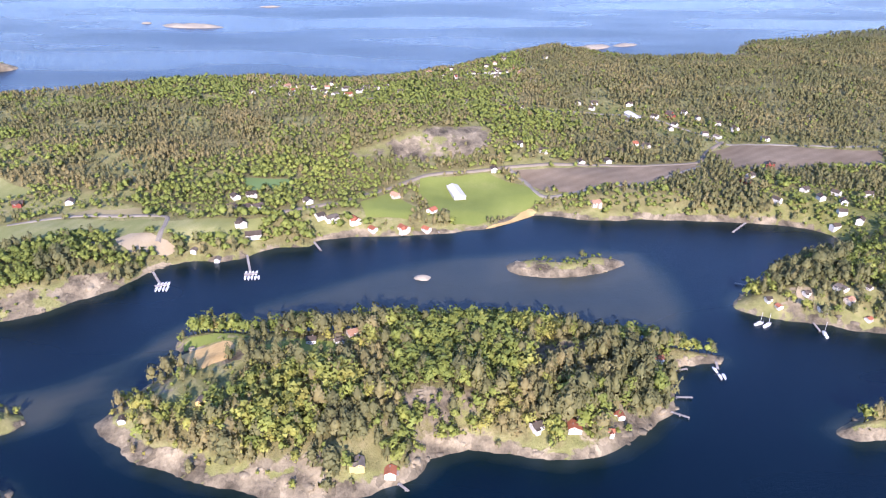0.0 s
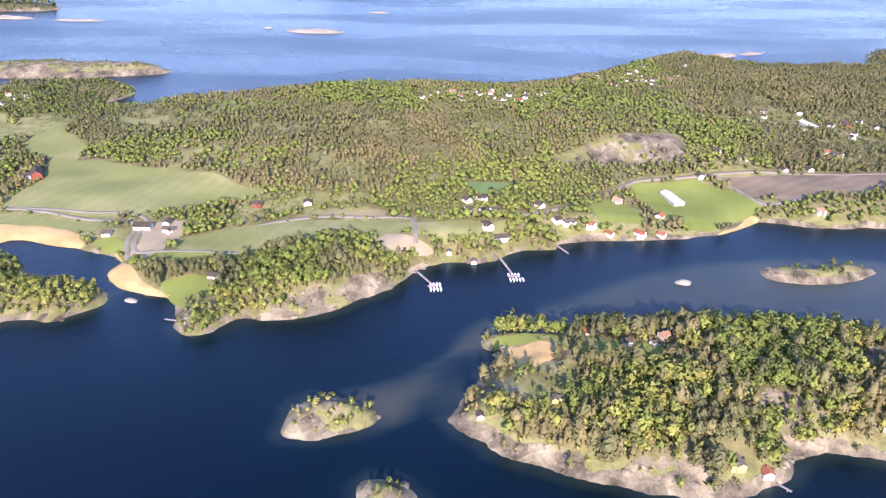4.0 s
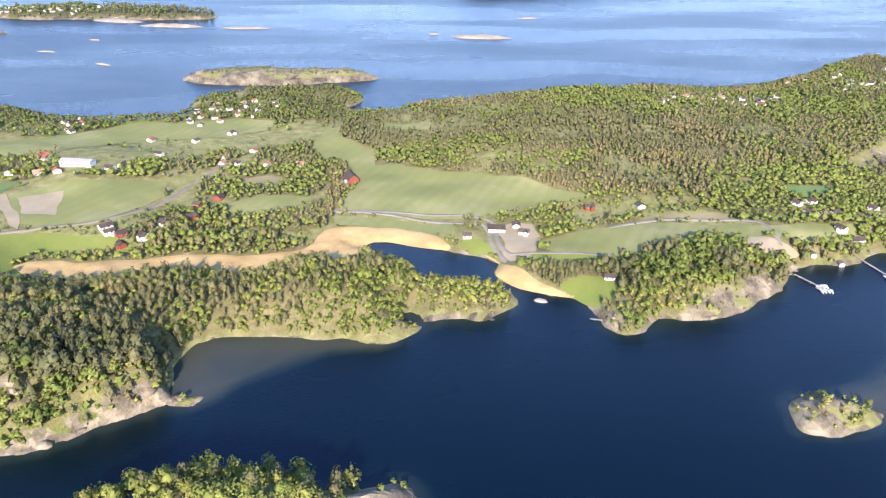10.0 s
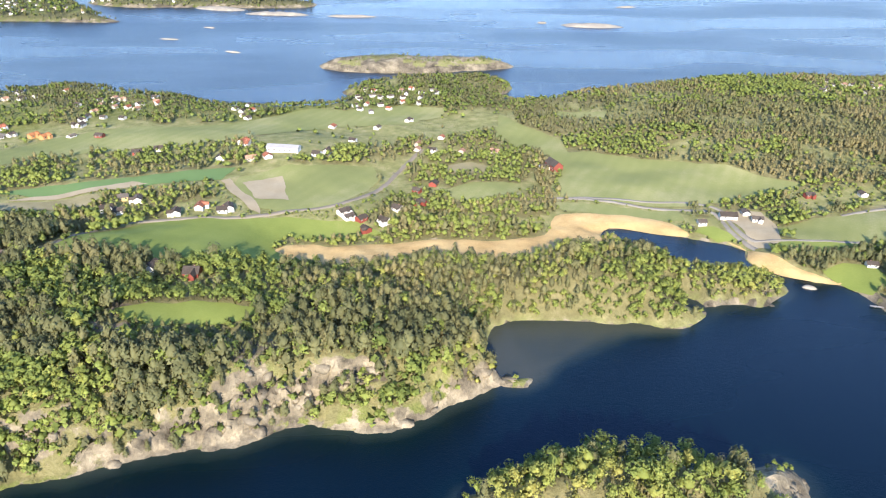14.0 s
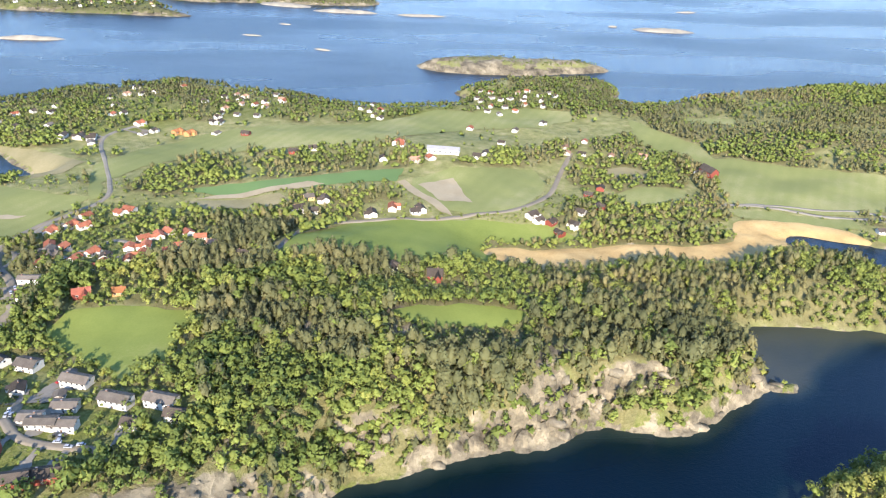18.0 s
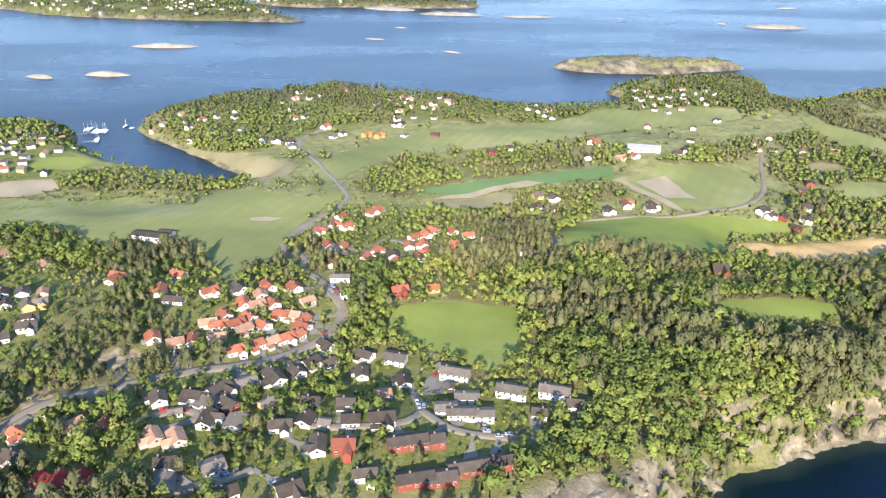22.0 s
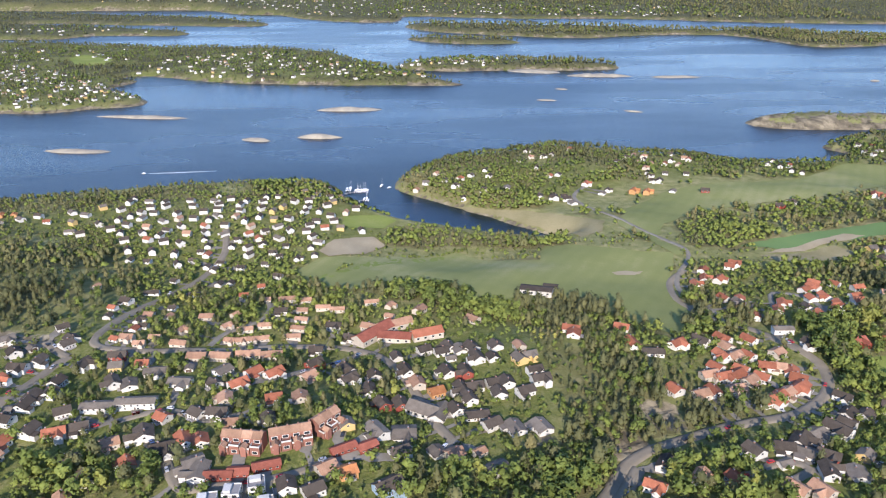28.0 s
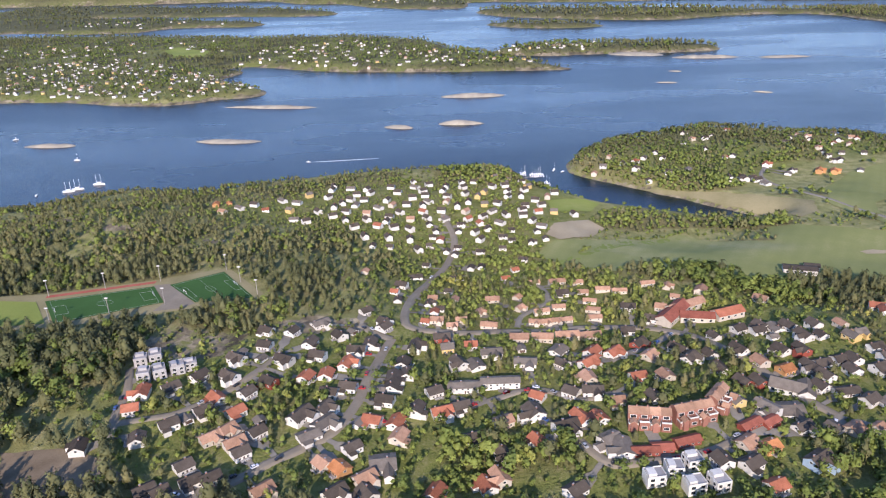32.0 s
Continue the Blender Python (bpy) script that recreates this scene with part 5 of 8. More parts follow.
TOWN_EDGE = [(-1078, 314, "t"), (-1072, 303, "r"), (-1056, 307, "d"), (-1039, 302, "d"), (-1041, 311, "d"), (-1038, 347, "d"), (-1028, 343, "r"), (-1027, 330, "y"), (-1026, 320, "g"), (-1019, 311, "d"), (-1060, 290, "d"), (-1053, 282, "d"), (-1044, 276, "d"), (-1035, 274, "d"), (-1028, 273, "d"), (-1020, 273, "d"), (-1074, 349, "d"), (-1066, 348, "d"), (-1056, 350, "g"), (-1050, 319, "d"), (-1083, 329, "d"), (-1048, 335, "d"), (-996, 366, "r"), (-1079, 404, "t"), (-1048, 393, "t"), (-1060, 255, "t"), (-1044, 244, "g")]
PENINSULA_WEST = [(-1073, 746, "t"), (-1023, 761, "d"), (-1020, 741, "d"), (-1055, 705, "d"), (-1029, 685, "d"), (-1047, 679, "d"), (-1082, 720, "g"), (-1050, 732, "r"), (-1038, 745, "d"), (-1064, 722, "d"), (-966, 671, "d"), (-955, 671, "d"), (-950, 652, "g"), (-981, 661, "g"), (-960, 735, "r"), (-951, 740, "d"), (-969, 770, "d"), (-946, 828, "d"), (-972, 846, "d"), (-972, 814, "t"), (-984, 799, "d"), (-957, 818, "d"), (-923, 851, "r"), (-929, 718, "d"), (-910, 695, "d"), (-917, 686, "g"), (-861, 720, "d"), (-853, 721, "d"), (-851, 686, "g"), (-870, 805, "d"), (-883, 782, "d")]
PENINSULA_EAST = [(-858, 817, "t"), (-849, 812, "t"), (-867, 783, "r"), (-847, 784, "t"), (-859, 762, "t"), (-833, 783, "r"), (-824, 792, "d"), (-826, 773, "t"), (-860, 746, "d"), (-843, 743, "d"), (-823, 739, "d"), (-817, 821, "d"), (-808, 799, "t"), (-801, 791, "d"), (-724, 783, "d"), (-715, 774, "d"), (-704, 747, "d"), (-706, 775, "r"), (-713, 799, "d"), (-1092, 713, "t"), (-1005, 700, "g")]
COAST_NORTH = [(207, 1008, "d"), (265, 1010, "d"), (212, 852, "d"), (1, 790, "r"), (11, 812, "d"), (23, 757, "y"), (-25, 809, "d"), (-18, 857, "d"), (-40, 800, "d"), (-58, 798, "d"), (-65, 833, "t"), (-75, 850, "d"), (-91, 819, "d"), (-100, 808, "d"), (352, 511, "d"), (325, 546, "d"), (315, 535, "R"), (353, 569, "R"), (-861, 735, "d"), (-821, 774, "t"), (-862, 784, "t"), (-851, 799, "d"), (-805, 792, "r"), (-710, 757, "d"), (-617, 714, "r"), (-574, 709, "d"), (-545, 730, "d"), (-523, 644, "d"), (-514, 676, "r"), (-593, 659, "d"), (-468, 643, "t"), (-497, 643, "t")]
# ---- houses ----
# kind: length, width, wall height, roof rise, wall, roof, words
HOUSE_SCALE = 0.7
HOUSE_KINDS = {
    "d": (11, 8, 4.2, 2.6, "white", "dark", "white wooden house with a dark tiled gable roof"),
    "D": (14, 9.5, 4.8, 3.0, "white", "dark", "large white wooden house with a dark tiled roof and side wing"),
    "s": (6.5, 5.5, 2.6, 1.4, "white", "grey", "small white garage with a grey pitched roof"),
    "r": (11, 8, 3.9, 2.6, "white", "red", "white house with an orange-red tiled roof"),
    "t": (10.5, 8, 4.0, 2.5, "cream", "tan", "cream house with a salmon tiled roof"),
    "h": (15, 8, 4.4, 2.4, "cream", "tan", "long cream row house with a salmon tiled roof"),
    "R": (10.5, 7.5, 4.0, 2.6, "red", "dark", "barn-red wooden house with a dark roof"),
    "p": (13, 9, 5.0, 3.0, "red", "brick", "large red wooden house with a red-brown tiled roof"),
    "P": (9, 7.5, 4.6, 3.2, "white", "crimson", "white gabled house with a deep red roof in a row"),
    "g": (13, 9, 3.2, 1.9, "white", "grey", "low white bungalow with a grey tiled roof"),
    "G": (16, 12, 3.6, 2.4, "white", "grey", "wide white house with a broad grey roof"),
    "o": (11, 8, 4.2, 2.5, "orange", "orange", "ochre house with a bright orange tiled roof"),
    "y": (10, 8, 4.6, 2.6, "yellow", "grey", "yellow wooden house with a grey roof"),
    "b": (13, 9, 4.6, 2.8, "blue", "dark", "pale blue wooden house with a dark roof"),
    "c": (8, 8, 7.0, 0, "grey", "flat", "grey flat-roofed cube house with roof terrace"),
    "C": (9, 8, 6.2, 0, "white", "flat", "white flat-roofed modern cube house with roof terrace"),
    "a": (13, 6, 2.6, 1.6, "red", "brick", "row of red garages with a red-brown roof"),
    "T": (22, 8, 5.0, 1.6, "white", "grey", "white terrace of row houses with a low grey roof"),
    "L": (17, 7.5, 3.4, 2.0, "white", "dark", "long low white house with a dark roof"),
    "W": (16, 9, 5.6, 2.2, "white", "grey", "white two-storey block with a grey gable roof"),
    "e": (19, 8, 4.8, 2.2, "red", "dark", "red and white terraced houses with a dark roof"),
    "k": (14, 7.5, 5.0, 1.4, "white", "grey", "pale terraced houses with a low grey roof"),
    "q": (20, 10, 5.0, 4.0, "white", "dark", "large farm building with white walls and a dark roof"),
    "m": (14, 10, 4.5, 4.2, "red", "dark", "large farmhouse with a steep dark roof and red gable"),
}


def gable(length, width, wall, rise, shift=0.0):
    bm = bmesh.new()
    w = width / 2
    prism(bm, [(-w, -3.0), (w, -3.0), (w, wall), (0, wall + rise), (-w, wall)], -length / 2, length / 2)
    return bm


def gable_roof(length, width, wall, rise, over=0.4, thick=0.25):
    bm = bmesh.new()
    w = width / 2
    k = rise / w
    e = w + over
    prism(bm, [(-e, wall - over * k + 0.03), (0, wall + rise + 0.03), (e, wall - over * k + 0.03), (e, wall - over * k + 0.03 + thick), (0, wall + rise + 0.05 + thick), (-e, wall - over * k + 0.03 + thick)], -length / 2 - over, length / 2 + over)
    return bm


def window_part(parent, x, y, z, w, h, facing):
    """A pane in a projecting white frame; facing: 0 long side +x, 1 -x, 2 end +y, 3 end -y."""
    bm = bmesh.new()
    s = 1 if facing in (0, 2) else -1
    if facing < 2:
        box(bm, min(x, x + s * 0.05), max(x, x + s * 0.05), y - w / 2, y + w / 2, z - h / 2, z + h / 2)
    else:
        box(bm, x - w / 2, x + w / 2, min(y, y + s * 0.05), max(y, y + s * 0.05), z - h / 2, z + h / 2)
    for a, b, c, d in ((-1, 1, 1, 1.22), (-1, 1, -1.22, -1), (-1.18, -1, -1.22, 1.22), (1, 1.18, -1.22, 1.22)):
        seen = set(bm.faces)
        if facing < 2:
            box(bm, min(x, x + s * 0.1), max(x, x + s * 0.1), y + a * w / 2, y + b * w / 2, z + c * h / 2, z + d * h / 2)
        else:
            box(bm, x + a * w / 2, x + b * w / 2, min(y, y + s * 0.1), max(y, y + s * 0.1), z + c * h / 2, z + d * h / 2)
        for f in bm.faces:
            if f not in seen:
                f.material_index = 1
    pane = part("window", bm, GLASS, parent)
    pane.data.materials.append(PAINTS["white"])
    return pane


def build_house(kind, variant, near, name="house"):
    length, width, wall, rise, wall_paint, roof_kind, words = HOUSE_KINDS[kind]
    f = (1.0, 0.88, 1.14)[variant]
    length, width = length * f, width * (1.0, 1.06, 0.95)[variant]
    width *= 1.1
    wall, rise = wall * (0.86, 0.8, 0.95)[variant], rise * 0.92
    root = new("garage" if kind in "sa" else name)
    root.scale = (HOUSE_SCALE,) * 3
    tagged(root, words, "garage" if kind in "sa" else name.replace("_", " "))
    walls = PAINTS[wall_paint]
    if roof_kind == "flat":
        bm = bmesh.new()
        box(bm, -width / 2, width / 2, -length / 2, length / 2, -3, wall)
        part("wall", bm, walls, root)
        bm = bmesh.new()
        box(bm, -width / 2 + 0.3, width / 2 - 0.3, -length / 2 + 0.3, length / 2 - 0.3, wall, wall + 0.06)
        part("roof", bm, FLAT_ROOF, root)
        bm = bmesh.new()
        for x0, x1, y0, y1 in ((-width / 2, width / 2, -length / 2, -length / 2 + 0.25), (-width / 2, width / 2, length / 2 - 0.25, length / 2), (-width / 2, -width / 2 + 0.25, -length / 2, length / 2), (width / 2 - 0.25, width / 2, -length / 2, length / 2)):
            box(bm, x0, x1, y0, y1, wall + 0.002, wall + 0.75)
        part("parapet", bm, walls, root)
        bm = bmesh.new()
        box(bm, -width / 2 + 1, width / 2 - 2, 0, length / 2 - 0.8, wall + 0.06, wall + 1.9)
        part("stair_house", bm, walls, root)
        for y in (-length / 4, length / 4):
            for z in (1.5, 4.4):
                window_part(root, width / 2, y, z, 2.2, 1.7, 0)
                window_part(root, -width / 2, y, z, 2.2, 1.7, 1)
                window_part(root, y * 0.9, -length / 2, z, 1.8, 1.7, 3)
        return root
    roof_mat = ROOFS[roof_kind]
    part("wall", gable(length, width, wall, rise), walls, root)
    part("roof", gable_roof(length, width, wall, rise, 0.65), roof_mat, root)
    if kind not in "sa":
        bm = bmesh.new()
        cy = length * (0.1, -0.22, 0.3)[variant]
        box(bm, 0.2, 0.85, cy, cy + 0.9, wall + rise * 0.6, wall + rise + 1.0)
        chimney = part("chimney", bm, CHIMNEY_BRICK, root)
        if near:
            bm = bmesh.new()
            box(bm, 0.12, 0.93, cy - 0.08, cy + 0.98, wall + rise + 1.0, wall + rise + 1.14)
            part("chimney_cap", bm, FLAT_ROOF, chimney)
    wing = (kind in "DGpmb") or (variant == 2 and kind in "drtRgoy")
    if wing:
        wl, ww = length * 0.38, width * 0.5
        bm = bmesh.new()
        prism(bm, [(-wl / 2, -3), (wl / 2, -3), (wl / 2, wall), (0, wall + rise * 0.8), (-wl / 2, wall)], 0, ww)
        bmesh.ops.rotate(bm, verts=bm.verts, matrix=Matrix.Rotation(math.pi / 2, 3, "Z"))
        bmesh.ops.translate(bm, verts=bm.verts, vec=(-width / 2 + 0.01, -length * 0.2, 0))
        part("side_wing", bm, walls, root)
        bm = gable_roof(ww + width * 0.45, wl, wall, rise * 0.8, 0.4)
        bmesh.ops.rotate(bm, verts=bm.verts, matrix=Matrix.Rotation(-math.pi / 2, 3, "Z"))
        bmesh.ops.translate(bm, verts=bm.verts, vec=(-width / 2 - ww / 2 + width * 0.22, -length * 0.2, 0.0))
        part("wing_roof", bm, roof_mat, root)
    if near:
        count = max(2, int(length / 3.6))
        rows = [1.3] if wall < 3.8 else ([1.2, 3.3] if wall < 5.2 else [1.4, 4.0])
        for z in rows:
            for k in range(count):
                y = (k + 0.5) / count * length - length / 2
                if z == rows[-1] and k % 2 and not (wing and abs(y + length * 0.2) < length * 0.24):
                    window_part(root, width / 2, y, z, 1.25, 1.15, 0)
                if wing and abs(y + length * 0.2) < length * 0.24:
                    continue
                if variant == 0 and z < 2 and y > length * 0.02:
                    continue
                if len(rows) == 1 or k % 2 == 0 or z > 2:
                    window_part(root, -width / 2, y, z, 1.25, 1.15, 1)
        if kind not in "sa":
            for sgn, facing in ((1, 2), (-1, 3)):
                window_part(root, 0.0, sgn * length / 2, wall - 0.2, 1.5, 1.2, facing)
        bm = bmesh.new()
        box(bm, -width / 2 - 0.07, -width / 2, -0.55, 0.45, 0.0, 2.05) if kind not in "sa" else box(bm, -width * 0.36, width * 0.36, -length / 2 - 0.07, -length / 2, 0.0, 2.2)
        part("door", bm, DOOR_PAINT, root)
        if variant == 0 and kind in "drtRgoyDb":
            bm = bmesh.new()
            box(bm, -width / 2 - 3.2, -width / 2 - 0.005, length * 0.06, length * 0.47, -3, 2.5)
            annex = part("annex", bm, walls, root)
            bm = bmesh.new()
            prism(bm, [(-width / 2 - 3.7, 2.44), (-width / 2 - 0.002, 2.86), (-width / 2 - 0.002, 3.02), (-width / 2 - 3.7, 2.6)], length * 0.02, length * 0.5)
            part("annex_roof", bm, roof_mat, annex)
        if variant == 1 and kind in "drtgDoyRb":
            bm = bmesh.new()
            box(bm, -width / 2 - 2.6, -width / 2 - 0.005, -length * 0.3, length * 0.25, 0.2, 0.5)
            terrace = part("terrace", bm, TIMBER, root)
            bm = bmesh.new()
            for y in np.linspace(-length * 0.3, length * 0.25, 6):
                box(bm, -width / 2 - 2.6, -width / 2 - 2.5, y - 0.05, y + 0.05, 0.5, 1.4)
            box(bm, -width / 2 - 2.62, -width / 2 - 2.48, -length * 0.3, length * 0.25, 1.4, 1.5)
            part("railing", bm, PAINTS["white"], terrace)
    else:
        for y in (-length * 0.25, length * 0.25):
            window_part(root, -width / 2, y, wall * 0.6, 1.6, 1.3, 1)
    return root


HOUSE_STOCK, HOUSE_SPOTS = {}, []
HOUSE_NAMES = {"cabins on the islands": "cabin", "farmhouses between the fields": "farmhouse", "farmhouses near the lagoon": "farmhouse", "row houses in the bend of the road": "row_house", "terraced houses": "row_house", "houses on the knoll": "row_house", "houses in the northern village": "village_house", "houses on the eastern hill": "hill_house", "houses along the northern coast": "coastal_house", "houses on the wooded peninsula": "coastal_house"}
rng = random.Random(7)
ROAD_POINTS = np.concatenate([line for _, line in ROAD_LINES])
ROAD_ALONG = np.concatenate([np.gradient(line, axis=0) for _, line in ROAD_LINES])


def place_house(x, y, kind, near, group, turn=None, size=1.0):
    variant = rng.randrange(3)
    name = HOUSE_NAMES.get(group, "house")
    key = (kind, variant, near, name)
    k = np.argmin(np.hypot(ROAD_POINTS[:, 0] - x, ROAD_POINTS[:, 1] - y))
    if turn is None and kind in "TkWLheGqP":
        turn = {"W": 74, "e": 102, "T": 92, "P": 178}.get(kind, 90) + rng.uniform(-12, 12) * (kind in "hLGq")
    if turn is None:
        turn = math.degrees(math.atan2(ROAD_ALONG[k, 1], ROAD_ALONG[k, 0])) - 90 + rng.choice((0, 0, 90)) + rng.uniform(-7, 7)
        if math.sin(radians(turn)) < 0:
            turn += 180
    spot = pose(x, y, float(max(ground_z(x, y), 0.3)) + 0.35, 0, 0, turn)
    if key in HOUSE_STOCK:
        ob = copy_thing(HOUSE_STOCK[key], spot)
    else:
        ob = HOUSE_STOCK[key] = build_house(kind, variant, near, name)
        ob.matrix_basis = spot @ Matrix.Scale(HOUSE_SCALE, 4)
    if size != 1.0:
        ob.matrix_basis = ob.matrix_basis @ Matrix.Scale(size, 4)
    tagged(ob, group=group)
    HOUSE_SPOTS.append((x, y, size * HOUSE_SCALE * max(HOUSE_KINDS[kind][:2]) / 2))
    return ob


for group, spots, near in (("houses on the western hill", HILL_WEST, True), ("houses in the middle of the town", HILL_MID, True), ("houses in the east of the town", HILL_EAST, True), ("houses by the flats", FLATS_SIDE, True), ("row houses in the bend of the road", ROW_CIRCLE, True), ("houses along the main road", ROAD_SIDE, True), ("terraced houses", TERRACES, True), ("houses on the knoll", KNOLL, False), ("farmhouses between the fields", FARMS_MID, False), ("farmhouses near the lagoon", FARMS_EAST, False), ("cabins on the islands", ISLANDS, True), ("houses in the northern village", VILLAGE_MID + VILLAGE_ROWS, False), ("houses on the eastern hill", HILL_NORTH, False), ("houses along the northern coast", COAST_NORTH, False), ("houses at the edge of the town", TOWN_EDGE, False), ("houses on the wooded peninsula", PENINSULA_WEST, False), ("houses on the wooded peninsula", PENINSULA_EAST, False)):
    rng.seed(len(spots))
    for x, y, kind in spots:
        if not any(math.hypot(x - a, y - b) < 5.5 for a, b, _ in HOUSE_SPOTS):
            place_house(x, y, kind, near, group, None, 0.72 if spots is ISLANDS else 0.96 if spots is KNOLL else 0.86 if spots is FARMS_EAST else 0.84 if group == "houses in the northern village" else 0.9 if spots in (HILL_NORTH, COAST_NORTH, PENINSULA_WEST, PENINSULA_EAST) else 1.0)
for outline, count in ((TOWNS[0], 26), (TOWNS[1], 14)):
    line = np.array(outline, float)
    lo, hi = line.min(0), line.max(0)
    done = tries = 0
    while done < count and tries < 6000:
        tries += 1
        x, y = rng.uniform(lo[0], hi[0]), rng.uniform(lo[1], min(hi[1], 420))
        gap = np.min(np.hypot(ROAD_POINTS[:, 0] - x, ROAD_POINTS[:, 1] - y))
        if inside(line, np.array([x]), np.array([y]))[0] and 6.5 < gap < 30 and all(math.hypot(x - a, y - b) > 10.5 + c * 0.4 for a, b, c in HOUSE_SPOTS):
            place_house(x, y, rng.choice("dddddgtrsy"), True, "houses between the town streets", None, 0.92)
            done += 1
# driveways from the houses to the nearest street
verts, tris = [], []
for hx, hy, size in HOUSE_SPOTS:
    k = np.argmin(np.hypot(ROAD_POINTS[:, 0] - hx, ROAD_POINTS[:, 1] - hy))
    a, b = np.array((hx, hy)), ROAD_POINTS[k]
    gap = np.hypot(*(b - a))
    if hx > -760 or not 5 < gap < 26:
        continue
    side = np.array((-(b - a)[1], (b - a)[0])) / gap
    n = max(2, int(gap / 2))
    off = side * rng.uniform(-2, 2)
    for q in range(n + 1):
        c = a + off * (1 - q / n) + (b - a) * q / n
        half = (2.6 if q < 0.55 * n else 1.2) * rng.uniform(0.9, 1.1)
        for f in (-half, half):
            p = c + side * f
            verts.append((p[0], p[1], float(ground_z(p[0], p[1])) + 0.4))
    o = len(verts) - 2 * (n + 1)
    for q in range(n):
        tris += [(o + 2 * q, o + 2 * q + 1, o + 2 * q + 3), (o + 2 * q, o + 2 * q + 3, o + 2 * q + 2)]
tagged(new("driveways", mesh_from("driveways", verts, tris, GRAVEL)), "pale gravel and paved driveways beside the town houses", "driveway", kind="structure")

FAR_HOUSES = []
for k, (count, outline) in enumerate(VILLAGES):
    line = np.array(outline, float)
    lo, hi = line.min(0), line.max(0)
    done = tries = 0
    while done < count and tries < 4000:
        tries += 1
        x, y = rng.uniform(lo[0], hi[0]), rng.uniform(lo[1], hi[1])
        if not inside(line, np.array([x]), np.array([y]))[0] or ground_z(x, y) < 1.0 or any(math.hypot(x - a, y - b) < 11 for a, b, _ in HOUSE_SPOTS):
            continue
        FAR_HOUSES.append((x, y, rng.choice("dddddggtdryd" if y < 1090 else "ddddggty"), rng.uniform(0, 180)))
        HOUSE_SPOTS.append((x, y, 4.0))
        done += 1

def chimney_stack(wall, rise):
    bm = bmesh.new()
    box(bm, 0.2, 0.9, 0.6, 1.4, wall + rise * 0.6, wall + rise + 0.9)
    return bm


def joined_houses(spots, name, label):
    """Small far houses, joined: walls, roofs and chimneys."""
    bm = bmesh.new()
    kinds = sorted({HOUSE_KINDS[k][4] for *_, k, _ in spots}) + sorted({HOUSE_KINDS[k][5] for *_, k, _ in spots} | {"brick"})
    for x, y, kind, turn in spots:
        length, width, wall, rise, wall_paint, roof_kind, _ = HOUSE_KINDS[kind]
        m = pose(x, y, float(max(ground_z(x, y), 0.3)) + 0.35, 0, 0, turn) @ Matrix.Scale(HOUSE_SCALE * (0.84 if y > 1090 else 0.74 if y > 640 else 0.84), 4)
        for piece, key in ((gable(length, width, wall, rise), wall_paint), (gable_roof(length, width, wall, rise), roof_kind), (chimney_stack(wall, rise), "brick")):
            verts = {v: bm.verts.new(m @ v.co) for v in piece.verts}
            for f in piece.faces:
                bm.faces.new([verts[v] for v in f.verts]).material_index = kinds.index(key) if key != 'brick' else len(kinds) - 1 - kinds[::-1].index('brick')
            piece.free()
    me = bpy.data.meshes.new(name)
    bm.to_mesh(me)
    bm.free()
    for key in kinds:
        me.materials.append(ROOFS[key] if key in ROOFS else PAINTS[key])
    return tagged(new(name, me), label, "houses", kind="stuff")


# ---- larger buildings ----
def volume(root, x, y, turn, length, width, wall, rise, walls, roof, names=("wall", "roof"), windows=0, row_z=(1.6,)):
    m = pose(x, y, 0, 0, 0, turn)
    for bm, material, name in ((gable(length, width, wall, rise), walls, names[0]), (gable_roof(length, width, wall, rise, 0.4), roof, names[1])):
        bmesh.ops.transform(bm, matrix=m, verts=bm.verts)
        part(name, bm, material, root)
    for z in row_z:
        for k in range(windows):
            for facing, sx in ((0, 1), (1, -1)):
                w = window_part(root, sx * width / 2, (k + 0.5) / windows * length - length / 2, z, 1.4, 1.2, facing)
                w.data.transform(m)


def big_building(name, label, category, x, y, turn, volumes, size):
    root = new(name)
    tagged(root, label, category)
    for v in volumes:
        volume(root, *v)
    root.matrix_basis = pose(x, y, float(ground_z(x, y)) + 0.4, 0, 0, turn)
    HOUSE_SPOTS.append((x, y, size))
    return root


big_building("barn", "large barn-red farm barn with a black roof", "barn", -422, 606, 20, [(0, 0, 0, 15, 8.5, 4.2, 3.4, PAINTS["red"], ROOFS["dark"], ("wall", "roof"), 3), (-8, 2, 80, 8, 5, 2.6, 1.6, PAINTS["white"], ROOFS["dark"])], 9)
big_building("storage_hall", "long white storage hall with a pale grey metal roof", "hall", -647, 618, 80, [(0, 0, 0, 27, 9, 3.6, 1.4, PAINTS["white"], PAINTS["grey"], ("wall", "roof"), 6)], 13)
big_building("greenhouse", "long pale greenhouse with a white roof", "greenhouse", 84, 547, 8, [(0, 0, 0, 24, 9, 2.2, 1.6, PAINTS["white"], PAINTS["white"])], 12)
big_building("greenhouse", "long pale greenhouse with a white roof", "greenhouse", 285, 716, 8, [(0, 0, 0, 24, 8, 2.2, 1.6, PAINTS["white"], PAINTS["white"])], 12)
big_building("sports_hall", "low white hall with a dark flat-pitched roof", "hall", -1006, 441, 75, [(0, 0, 0, 20, 8, 3.2, 1.0, PAINTS["white"], ROOFS["dark"], ("wall", "roof"), 4), (7, -8, 0, 9, 6, 2.6, 1.0, PAINTS["white"], ROOFS["dark"])], 12)
